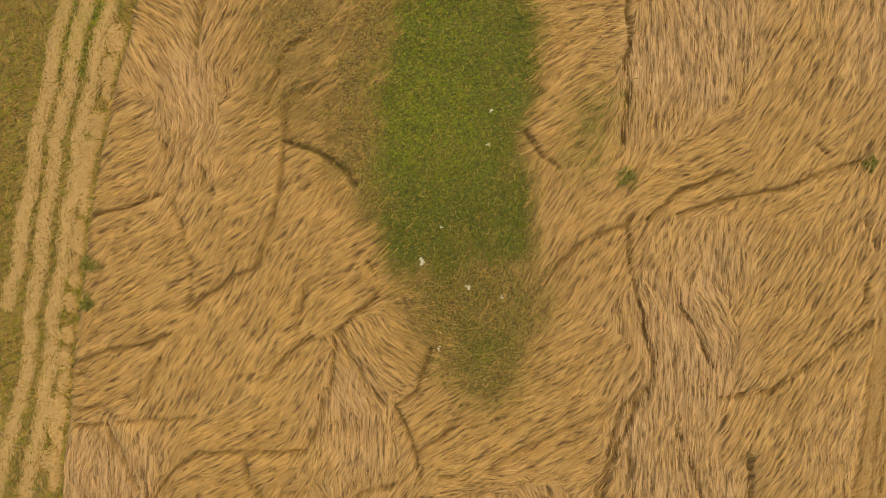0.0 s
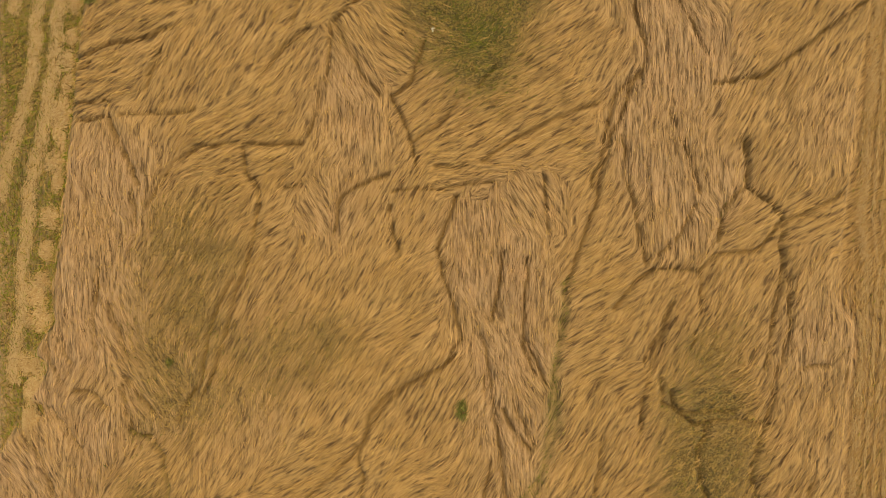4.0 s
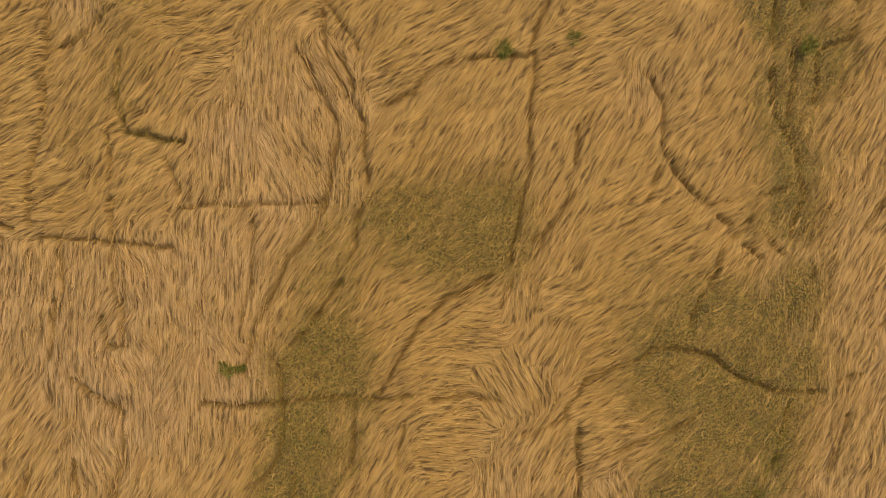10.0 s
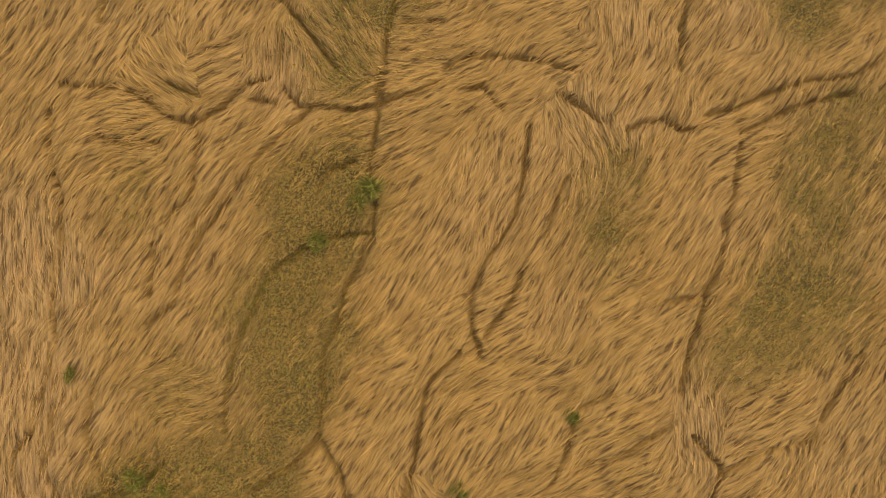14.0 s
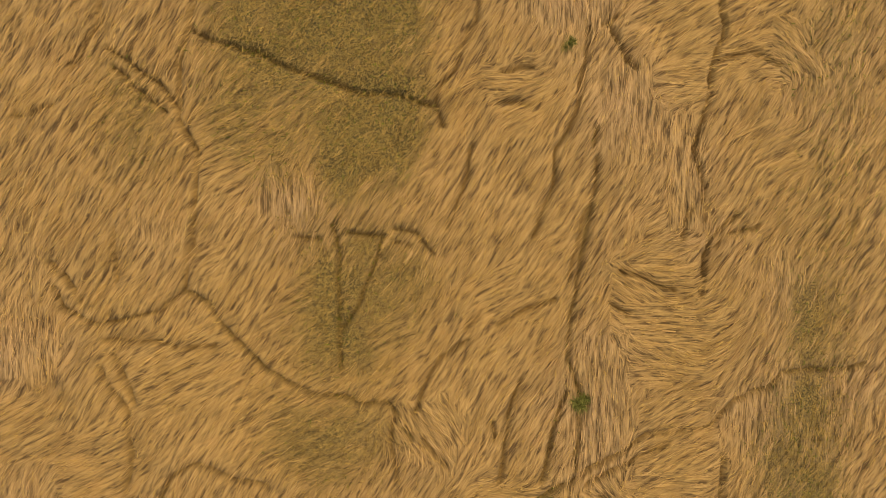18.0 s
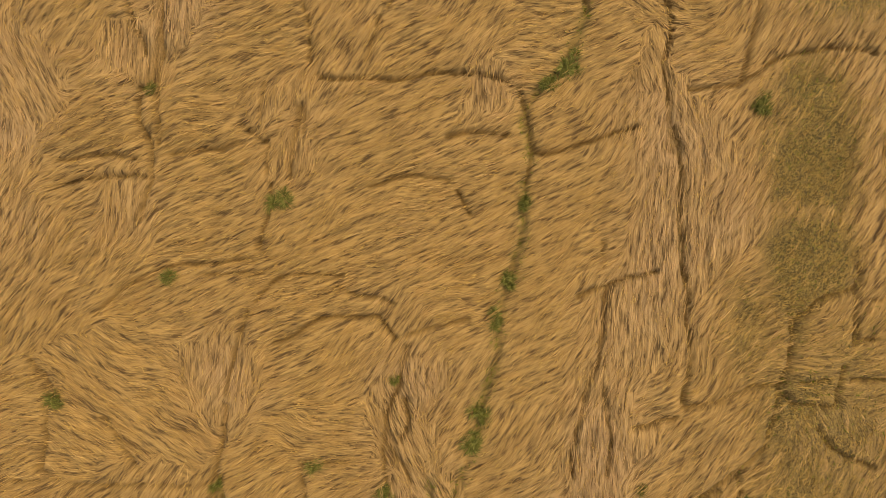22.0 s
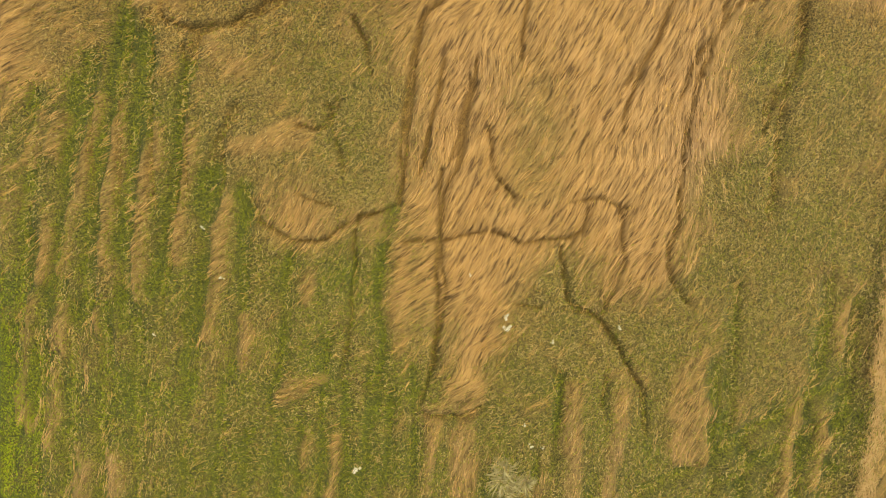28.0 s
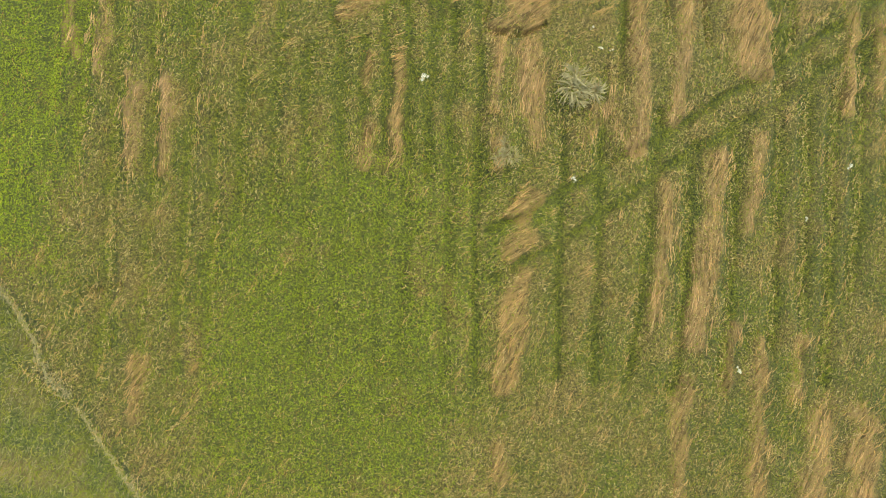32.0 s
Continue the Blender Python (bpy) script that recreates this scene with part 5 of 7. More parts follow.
zone(.2, .35, 0.22, (5.24, -23.31), (5.98, -22.96), (5.50, -24.99), (5.08, -24.80))
zone(.5, 0.09, 0.33, (3.38, -27.26), (6.92, -26.35), (6.98, -27.57), (3.42, -27.77))
zone(.95, 0.07, 0.33, (-6.08, -28.73), (-4.17, -27.72), (-4.12, -30.24), (-4.61, -31.49), (-4.93, -33.76), (-5.73, -33.77), (-6.48, -32.56), (-6.83, -31.34), (-6.04, -30.59))
zone(.4, 0.06, 0.33, (-9.04, -29.13), (-8.07, -28.78), (-8.04, -30.33), (-9.02, -30.36))
zone(.35, 0.06, 0.44, (-8.21, -31.57), (-6.81, -31.75), (-6.70, -33.77), (-8.06, -33.77))
zone(.7, 0.08, 0.44, (-8.71, -34.32), (-5.68, -34.35), (-5.24, -36.19), (-8.48, -36.05))
zone(.6, 0.09, 0.33, (-0.30, -28.34), (0.66, -28.31), (1.00, -30.10), (-0.05, -30.97))
zone(.6, 0.09, 0.44, (3.61, -27.46), (5.29, -26.97), (5.24, -31.28), (4.26, -31.95), (2.85, -32.83), (1.99, -32.42), (2.51, -30.38), (3.60, -30.36))
zone(.95, 0.07, 0.33, (-9.04, -34.84), (-7.02, -33.52), (-5.51, -33.31), (-5.16, -34.69), (-5.43, -35.52), (-5.68, -37.16), (-5.87, -38.21), (-5.45, -39.03), (-5.84, -40.31), (-7.29, -40.34), (-7.52, -38.67), (-9.39, -37.67), (-9.23, -36.03))
zone(.4, 0.03, 0.33, (-11.45, -37.83), (-10.10, -38.73), (-9.78, -39.98), (-11.43, -40.02))
zone(.5, 0.06, 0.33, (-9.70, -37.46), (-7.53, -38.25), (-7.51, -40.14), (-9.36, -39.76))
zone(.5, 0.03, 0.33, (-7.49, -40.98), (-5.63, -41.04), (-5.83, -42.00), (-7.48, -42.05))
zone(.2, 0.07, 0.55, (1.54, -35.92), (2.80, -35.66), (2.89, -41.57), (1.54, -41.60))
zone(.7, 0.03, 0.44, (-7.89, -41.01), (-6.21, -40.70), (-5.12, -41.26), (-5.47, -42.54), (-6.03, -43.84), (-7.08, -44.12), (-7.95, -43.75))
zone(.5, 0.02, 0.44, (-8.77, -44.44), (-6.00, -44.47), (-6.05, -45.54), (-8.06, -45.78))
zone(.8, 0.07, 0.44, (1.57, -41.59), (2.58, -41.53), (2.36, -43.42), (2.51, -46.73), (1.32, -46.58), (1.40, -44.21))
zone(.8, 0.09, 0.33, (0.62, -47.49), (2.23, -47.18), (2.61, -48.25), (2.20, -49.39), (0.81, -49.46))
zone(.9, 0.05, 0.27, (0.99, -48.06), (2.38, -47.98), (2.62, -51.78), (1.56, -52.90), (1.17, -52.07))
zone(.5, 0.03, 0.33, (0.13, -51.59), (1.26, -51.54), (1.40, -53.76), (0.60, -53.59))
zone(.5, 0.05, 0.44, (1.15, -53.35), (2.41, -52.21), (3.21, -52.80), (3.69, -57.07), (1.22, -57.25), (0.81, -55.72))
zone(.75, 0.05, 0.33, (-0.96, -62.24), (0.16, -62.17), (2.54, -62.47), (2.44, -64.93), (-0.89, -65.24))
zone(.4, 0.06, 0.33, (-0.01, -59.77), (0.99, -59.70), (0.26, -62.06), (-0.52, -62.00))
zone(.8, 0.07, 0.66, (-15.70, -59.16), (-13.89, -59.59), (-13.68, -61.97), (-9.68, -60.82), (-9.19, -62.33), (-8.27, -64.11), (-8.46, -65.96), (-15.58, -66.65))
zone(.8, 0.12, 0.55, (-15.65, -63.58), (-12.63, -63.54), (-12.02, -65.38), (-12.28, -66.33), (-15.58, -66.65))
zone(.5, 0.03, 0.33, (-6.08, -64.37), (-5.20, -64.41), (-5.33, -65.65), (-6.30, -65.74))
zone(.9, .22, 0.44, (-10.90, -60.95), (-8.87, -60.84), (-8.20, -63.08), (-8.47, -65.84), (-9.51, -66.73), (-10.61, -66.01), (-10.71, -64.15), (-11.20, -62.70))
zone(.9, .47, 0.55, (-16.58, -63.91), (-12.68, -64.07), (-11.93, -65.63), (-11.57, -67.14), (-9.51, -66.95), (-8.15, -66.53), (-8.53, -68.12), (-8.00, -70.96), (-17.33, -70.75))
zone(.8, 1.2, 0.55, (-17.14, -68.63), (-13.96, -69.17), (-11.74, -71.09), (-17.35, -70.97))
zone(.6, 1.9, 0.44, (-17.32, -68.05), (-16.12, -68.88), (-16.18, -70.99), (-17.59, -70.95))
zone(.6, .1, 0.44, (-6.02, -63.53), (-4.96, -64.70), (-4.99, -66.16), (-6.12, -65.91))
zone(.9, .42, 0.55, (-1.58, -62.65), (-0.31, -62.39), (1.82, -64.05), (1.95, -71.17), (-8.00, -70.96), (-6.37, -68.86), (-5.11, -67.28), (-4.55, -68.78), (-2.96, -68.24), (-2.51, -66.33), (-1.71, -64.80))
zone(.95, .5, 0.66, (-17.75, -68.11), (-7.82, -68.61), (-7.46, -70.21), (-6.00, -70.63), (-1.88, -69.71), (1.30, -69.88), (0.73, -78.74), (-18.34, -77.28))
zone(.6, 1.9, 0.33, (-17.94, -67.42), (-16.03, -67.51), (-16.47, -75.19), (-18.30, -73.96))
zone(.8, 1.45, 0.55, (-12.94, -73.22), (-8.43, -72.96), (-8.73, -78.01), (-13.80, -77.63))
zone(.95, .52, 0.44, (-18.23, -69.85), (1.30, -70.22), (0.27, -81.42), (-18.56, -79.92))
zone(.6, 1.9, 0.33, (-18.23, -69.85), (-16.38, -69.89), (-16.51, -74.37), (-18.35, -74.28))
zone(.8, 1.5, 0.55, (-13.90, -74.29), (-8.82, -75.10), (-9.08, -80.02), (-14.14, -79.64))
tuft_row(0.55, (-7.23, -71.11), (-7.21, -72.70))
tuft_row(0.27, (-7.78, -70.74), (-7.98, -72.11))
tuft_row(0.33, (-8.02, -72.89), (-7.99, -73.35))
tuft_row(0.55, (-7.34, -73.94), (-7.71, -74.31))
tuft_row(0.49, (-7.45, -74.83), (-7.87, -75.09))
tuft_row(0.55, (-7.62, -75.61), (-7.91, -76.82), (-8.18, -77.68))
tuft_row(0.44, (-8.25, -79.00), (-8.34, -79.54))
tuft_row(0.55, (-7.28, -70.06), (-7.20, -70.53))
tuft_row(0.38, (-4.95, -70.11), (-4.95, -71.86), (-5.15, -73.12))
tuft_row(0.33, (-3.93, -70.13), (-4.23, -72.46))
tuft_row(0.33, (-4.57, -73.95), (-4.98, -76.54))
tuft_row(0.49, (-3.35, -73.31), (-3.77, -75.13), (-4.20, -77.05))
tuft_row(0.27, (-2.59, -72.87), (-2.93, -74.84))
tuft_row(0.27, (-3.31, -76.87), (-3.64, -78.21))
tuft_row(0.38, (-0.25, -70.56), (-0.61, -72.46))
tuft_row(0.33, (-2.74, -77.13), (-3.20, -80.25))
tuft_row(0.66, (-1.68, -78.79), (-2.07, -80.89))
tuft_row(0.66, (-0.72, -78.85), (-1.02, -80.97))
tuft_row(0.44, (-4.44, -77.92), (-4.85, -80.68))
tuft_row(0.33, (-1.92, -77.18), (-2.12, -78.30))
tuft_row(0.88, (-2.50, -69.68), (-2.53, -71.34))
tuft_row(0.33, (-14.43, -71.89), (-14.58, -73.18))
tuft_row(0.27, (-15.04, -71.45), (-15.21, -73.05))
tuft_row(0.27, (-16.23, -70.22), (-16.23, -70.76))
tuft_row(0.33, (-15.54, -70.13), (-15.78, -71.10))
tuft_row(0.44, (-15.17, -76.80), (-15.32, -77.86))
tuft_row(0.27, (-10.56, -72.36), (-10.72, -73.23))
tuft_row(0.27, (-10.00, -72.26), (-9.98, -72.93))
tuft_row(0.44, (-6.94, -69.11), (-6.96, -70.24))
tuft_row(0.44, (-7.83, -70.59), (-7.12, -70.28))
tuft_row(0.33, (-11.58, -68.76), (-11.73, -69.54))
tuft_row(0.31, (-10.97, -70.19), (-10.52, -70.00))
tuft_row(0.27, (-16.13, -68.75), (-16.21, -69.41))
tuft_row(0.27, (-15.41, -68.67), (-15.44, -69.23))
tuft_row(0.27, (-15.75, -70.10), (-15.82, -70.53))
tuft_row(0.27, (-16.41, -70.18), (-16.43, -70.61))
tuft_row(0.27, (-10.22, -67.51), (-10.36, -68.20))
tuft_row(0.33, (-10.76, -69.93), (-10.07, -69.83))
tuft_row(0.66, (-6.71, -68.39), (-7.07, -69.89))
crease("g", (-13.32, -59.89), (-13.56, -61.14), (-13.71, -62.39), (-13.95, -64.11), (-14.08, -65.30), (-14.12, -66.21))
crease("g", (-13.33, -62.37), (-13.41, -64.05), (-13.36, -66.14))
crease("g", (-12.70, -63.03), (-12.71, -64.22), (-12.70, -66.07))
crease("g", (-14.60, -64.17), (-14.67, -66.27))
crease("d", (-12.33, -62.76), (-12.60, -63.74))
crease("g", (-11.67, -64.25), (-11.97, -64.86), (-12.05, -66.01))
crease("n", (-12.64, -62.66), (-11.69, -62.64), (-10.62, -62.11), (-9.59, -61.21), (-8.98, -60.62), (-8.13, -60.35))
crease("n", (-9.32, -62.52), (-9.04, -63.08), (-8.97, -63.65))
crease("d", (-7.91, -62.77), (-8.22, -63.71), (-8.33, -64.75))
crease("d", (-7.79, -64.58), (-8.03, -65.62))
crease("d", (-6.90, -63.94), (-7.19, -64.64), (-7.29, -65.44))
crease("d", (1.01, -59.64), (0.74, -60.99), (0.33, -61.90))
crease("d", (0.13, -59.27), (0.08, -60.59), (-0.07, -61.49))
crease("g", (-0.28, -62.15), (-0.49, -63.24))
crease("g", (-0.94, -64.11), (-1.06, -64.96))
crease("n", (-9.82, -64.19), (-9.57, -65.54))
crease("r", (-13.74, -62.83), (-13.99, -63.78), (-14.35, -64.96), (-14.63, -66.33), (-14.82, -67.69))
crease("r", (-13.40, -63.44), (-13.68, -64.74), (-13.99, -66.80), (-14.18, -68.15))
crease("r", (-12.66, -63.47), (-12.90, -65.23), (-13.15, -66.59), (-13.38, -67.94))
crease("r", (-14.55, -63.27), (-14.89, -64.95), (-15.22, -66.77), (-15.43, -68.36))
crease("r", (-12.14, -65.47), (-12.38, -66.82), (-12.61, -68.41))
crease("n", (-13.09, -61.95), (-13.11, -62.51), (-12.30, -62.77), (-11.54, -62.68), (-11.12, -62.25))
crease("g", (-9.29, -66.44), (-9.43, -68.00), (-9.64, -69.37))
crease("g", (-7.59, -65.57), (-7.68, -67.13), (-7.75, -68.95), (-7.99, -69.85))
tuft_row(0.31, (-15.59, -64.32), (-15.84, -65.26))
tuft_row(0.31, (-15.13, -64.47), (-15.33, -65.18))
tuft_row(0.33, (-14.38, -64.17), (-14.75, -65.33), (-15.08, -66.45), (-15.28, -67.44))
tuft_row(0.35, (-13.90, -64.21), (-14.16, -65.37), (-14.38, -66.60), (-14.44, -67.38))
tuft_row(0.35, (-13.24, -64.62), (-13.50, -65.99), (-13.70, -67.10), (-13.82, -67.98))
tuft_row(0.35, (-12.55, -64.78), (-12.79, -66.15), (-12.99, -67.25))
tuft_row(0.26, (-15.57, -66.41), (-15.74, -67.64))
tuft_row(0.26, (-15.99, -68.07), (-16.13, -68.95))
tuft_row(0.26, (-15.36, -68.22), (-15.39, -68.89))
tuft_row(0.24, (-14.69, -68.38), (-14.69, -68.71))
tuft_row(0.26, (-16.21, -69.39), (-16.33, -70.04))
tuft_row(0.24, (-15.62, -69.54), (-15.61, -69.87))
tuft_row(0.35, (-11.96, -66.20), (-12.09, -67.08), (-12.27, -68.08), (-12.44, -68.85))
tuft_row(0.31, (-11.63, -68.57), (-11.63, -69.35))
tuft_row(0.60, (-11.53, -65.09), (-10.39, -64.82))
tuft_row(0.33, (-8.38, -67.20), (-8.50, -68.20), (-8.50, -69.09))
tuft_row(0.26, (-15.16, -71.22), (-15.22, -72.46))
tuft_row(0.26, (-14.44, -71.39), (-14.44, -72.06))
tuft_row(0.26, (-9.87, -71.03), (-9.93, -72.83))
tuft_row(0.22, (-10.49, -70.98), (-10.54, -71.66))
tuft_row(0.31, (-4.89, -71.13), (-5.06, -72.49))
tuft_row(0.31, (-4.09, -71.18), (-4.31, -72.55))
tuft_row(0.31, (-0.50, -71.41), (-0.63, -72.34))
tuft_row(0.33, (0.27, -70.77), (0.08, -72.15))
tuft_row(0.33, (-2.51, -72.90), (-2.72, -74.30))
tuft_row(0.33, (-3.58, -73.30), (-3.68, -74.70))
tuft_row(0.31, (-4.59, -73.92), (-4.68, -74.87))
tuft_row(0.29, (0.66, -68.53), (0.50, -69.42))
crease("n", (-6.03, 1.69), (-5.98, 1.40))
crease("n", (-8.11, -3.37), (-7.89, -3.24))
crease("t", (-7.18, -4.46), (-6.64, -4.44), (-6.10, -4.38), (-5.49, -4.33))
crease("n", (-7.00, -6.23), (-6.96, -7.01))
crease("n", (-2.92, -4.91), (-2.73, -4.47), (-2.62, -3.93))
crease("t", (1.05, -5.63), (1.52, -5.26), (2.00, -4.91), (2.56, -4.67), (3.13, -4.44), (3.72, -4.23))
crease("t", (5.31, -4.82), (5.20, -4.51))
crease("t", (5.81, -6.59), (5.49, -7.21), (4.95, -7.73))
crease("n", (9.55, -4.90), (9.49, -5.51), (9.43, -6.11), (9.33, -6.72), (9.21, -7.35))
crease("n", (-9.59, -18.89), (-9.28, -19.00))
crease("n", (-7.51, -17.15), (-7.50, -17.65), (-7.50, -18.16))
crease("t", (-6.33, -17.60), (-6.01, -18.27))
crease("n", (-7.45, -14.59), (-7.86, -15.09), (-8.36, -15.46))
crease("n", (-2.94, -15.47), (-2.61, -16.14))
crease("n", (1.12, -12.41), (1.00, -13.03), (0.90, -13.65), (0.84, -14.31))
crease("n", (4.66, -10.56), (4.60, -11.16), (4.53, -11.75))
crease("n", (6.24, -15.34), (6.23, -15.97), (6.23, -16.60))
crease("n", (4.68, -18.63), (4.91, -18.79))
crease("n", (9.16, -9.87), (9.15, -10.38), (9.13, -10.95), (9.14, -11.51), (9.13, -12.07), (9.11, -12.57), (9.07, -13.14), (9.03, -13.70), (9.01, -14.29))
crease("n", (-12.44, -41.79), (-12.14, -42.16), (-11.79, -42.59))
crease("n", (-11.21, -43.53), (-10.99, -43.97), (-10.79, -44.47))
crease("n", (-11.26, -38.16), (-10.78, -38.57), (-10.31, -38.97))
crease("d", (-5.67, -44.80), (-5.52, -44.99))
crease("t", (-7.91, -41.21), (-7.37, -41.23))
crease("t", (-5.98, -41.29), (-5.68, -41.29))
crease("d", (-2.27, -38.96), (-2.31, -39.33))
crease("d", (-2.63, -43.98), (-2.75, -44.59), (-2.90, -45.20), (-3.04, -45.80))
crease("n", (-0.37, -40.41), (-0.58, -41.02))
crease("n", (-3.98, -44.66), (-3.95, -44.95))
crease("n", (-2.17, -45.77), (-1.53, -45.41))
crease("n", (-1.42, -45.36), (-1.05, -45.15), (-0.61, -44.92))
crease("n", (-11.34, -48.22), (-11.50, -47.78), (-11.66, -47.35))
crease("t", (-9.91, -52.33), (-9.38, -52.30), (-8.80, -52.28))
crease("t", (-7.43, -52.40), (-6.86, -52.54), (-6.28, -52.67))
crease("n", (-8.77, -50.52), (-8.73, -50.94), (-8.81, -51.38), (-8.87, -51.83))
crease("n", (-9.06, -52.91), (-9.15, -53.47), (-9.24, -54.05), (-9.33, -54.62))
crease("n", (-5.84, -54.44), (-5.80, -54.83), (-5.91, -55.28))
crease("n", (1.77, -53.63), (2.30, -53.58))
crease("n", (2.84, -53.51), (3.39, -53.45))
crease("t", (3.00, -51.92), (3.27, -51.93))
crease("n", (-9.85, -19.09), (-9.45, -19.20))
crease("n", (-8.40, -20.49), (-8.43, -21.02), (-8.52, -21.57))
crease("n", (-7.55, -20.76), (-7.49, -21.31), (-7.03, -21.39))
crease("n", (-4.50, -21.09), (-4.76, -21.84))
crease("n", (-3.85, -21.27), (-3.48, -20.87), (-3.14, -20.44), (-2.80, -20.02))
crease("t", (-1.89, -24.05), (-1.95, -24.89))
crease("t", (5.21, -19.21), (5.62, -19.46))
crease("t", (-6.17, -25.39), (-5.45, -25.05))
crease("n", (6.14, -22.40), (5.93, -23.15))
crease("n", (-9.80, -27.60), (-8.93, -27.61))
crease("n", (-6.42, -27.69), (-6.03, -27.72))
crease("n", (-7.44, -30.05), (-7.04, -29.45))
crease("n", (-9.80, -43.36), (-9.32, -43.35))
crease("n", (-10.27, -46.25), (-10.02, -45.84), (-9.69, -45.62), (-9.22, -45.70), (-8.74, -45.88), (-8.24, -46.04))
crease("n", (-8.17, -47.69), (-8.16, -48.15))
crease("n", (-6.51, -46.38), (-6.72, -47.01))
crease("n", (-4.36, -42.60), (-4.55, -42.78))
crease("t", (-6.90, -50.46), (-6.42, -50.24), (-5.88, -50.19), (-5.32, -50.26))
crease("t", (-12.73, -50.39), (-12.28, -50.29), (-11.82, -50.19), (-11.35, -50.23))
crease("t", (-10.68, -50.08), (-10.23, -50.04), (-9.77, -49.96), (-9.34, -49.77))
crease("n", (3.17, -48.68), (3.10, -49.36))
crease("d", (-13.20, -60.34), (-13.23, -60.84), (-13.28, -61.34), (-13.32, -61.86))
crease("t", (-13.27, -56.54), (-12.74, -56.52))
crease("n", (-7.01, -58.67), (-6.47, -58.94), (-6.16, -59.47))
crease("n", (-7.78, -60.27), (-7.55, -60.18))
crease("n", (1.46, -59.02), (1.38, -59.26))
crease("n", (1.27, -59.63), (1.19, -60.04), (1.07, -60.52))
crease("d", (0.86, -57.16), (0.75, -57.62), (0.64, -58.14), (0.54, -58.67), (0.46, -59.21))
crease("n", (0.96, -55.50), (1.18, -55.29))
crease("n", (-1.45, -54.78), (-1.05, -54.64), (-0.59, -54.50))
crease("n", (-2.88, -57.67), (-2.77, -58.07))
crease("n", (-3.85, -58.56), (-3.44, -58.30), (-3.03, -58.06))
crease("n", (-12.34, -33.51), (-12.22, -33.99), (-12.07, -34.47), (-11.95, -34.92), (-11.90, -35.39))
crease("n", (-7.47, -35.98), (-7.25, -36.38), (-7.55, -36.80))

crease("n", (-6.57, -3.88), (-6.45, -3.50), (-6.33, -3.13), (-6.29, -3.00))
crease("n", (-8.37, -4.12), (-7.99, -4.11), (-7.60, -4.10), (-7.47, -4.14))
crease("t", (-3.65, -6.13), (-3.28, -6.11), (-3.16, -6.14))
crease("t", (0.90, -3.86), (1.21, -3.56), (1.31, -3.46))
crease("t", (-0.08, -5.67), (0.28, -5.70), (0.66, -5.62))
crease("n", (5.20, -1.82), (5.46, -2.16), (5.69, -2.49), (5.86, -2.82), (6.02, -3.15), (6.08, -3.26))
crease("t", (9.37, -1.81), (9.41, -1.44), (9.42, -1.31))
crease("t", (5.80, -9.45), (5.70, -9.83))
crease("n", (1.41, -7.64), (1.38, -8.02), (1.36, -8.40), (1.30, -8.78), (1.18, -9.17))
crease("n", (-1.09, -6.60), (-1.08, -6.98), (-1.02, -7.37), (-0.94, -7.62))
crease("n", (-2.34, -7.10), (-2.27, -6.72), (-2.20, -6.34), (-1.86, -6.10), (-1.50, -5.95), (-1.11, -5.84))
crease("n", (-7.81, -7.96), (-7.86, -8.35), (-7.90, -8.73), (-7.95, -9.12), (-7.91, -9.51), (-7.85, -9.76))
crease("n", (-7.53, -8.73), (-7.43, -9.12), (-7.32, -9.51), (-7.20, -9.85), (-7.16, -9.97))
crease("n", (-4.01, -3.53), (-3.75, -3.22), (-3.49, -2.90), (-3.17, -2.69), (-2.85, -2.47))
crease("n", (5.96, -13.90), (5.93, -14.26), (5.90, -14.62), (5.87, -14.99), (5.85, -15.23))
crease("t", (8.37, -20.25), (8.13, -20.55), (7.89, -20.85))
crease("t", (0.33, -20.53), (0.44, -20.17), (0.52, -19.93))
crease("n", (-8.89, -23.74), (-8.98, -24.09), (-9.08, -24.45), (-9.18, -24.80), (-9.18, -25.19), (-9.18, -25.58), (-9.20, -25.96), (-9.25, -26.36))
crease("n", (-8.56, -25.08), (-8.19, -25.18), (-7.82, -25.26), (-7.70, -25.27))
crease("t", (-6.04, -26.89), (-5.96, -26.52))
crease("n", (-2.61, -27.26), (-2.24, -27.21), (-1.98, -27.48), (-1.80, -27.66))
crease("n", (0.54, -27.87), (0.92, -27.70), (1.28, -27.69), (1.63, -27.89), (1.87, -27.86))
crease("n", (-5.17, -29.27), (-5.03, -28.91), (-4.69, -28.77), (-4.57, -28.73))
crease("n", (-8.13, -30.43), (-8.13, -30.82), (-8.13, -31.22), (-8.13, -31.35))
crease("t", (-0.02, -24.82), (-0.07, -25.21), (-0.10, -25.47))
crease("n", (5.42, -30.97), (5.82, -30.79), (6.08, -30.52), (6.21, -30.30))
crease("t", (-13.09, -39.12), (-12.72, -39.05), (-12.39, -38.90))
crease("n", (-1.67, -41.64), (-1.27, -41.71), (-0.92, -41.86), (-0.59, -42.04))
crease("n", (-3.97, -42.71), (-3.65, -42.51), (-3.29, -42.37), (-2.93, -42.22))
crease("n", (-4.99, -40.90), (-4.84, -40.53), (-4.70, -40.15), (-4.61, -39.78), (-4.51, -39.41))
crease("n", (-11.20, -41.20), (-11.20, -41.61), (-11.19, -42.02), (-11.19, -42.16))
crease("t", (-2.30, -51.15), (-2.28, -51.53), (-2.27, -51.65))
crease("t", (-4.22, -69.74), (-4.29, -70.12), (-4.35, -70.50))
crease("t", (-6.27, -68.28), (-5.87, -68.38), (-5.61, -68.45))
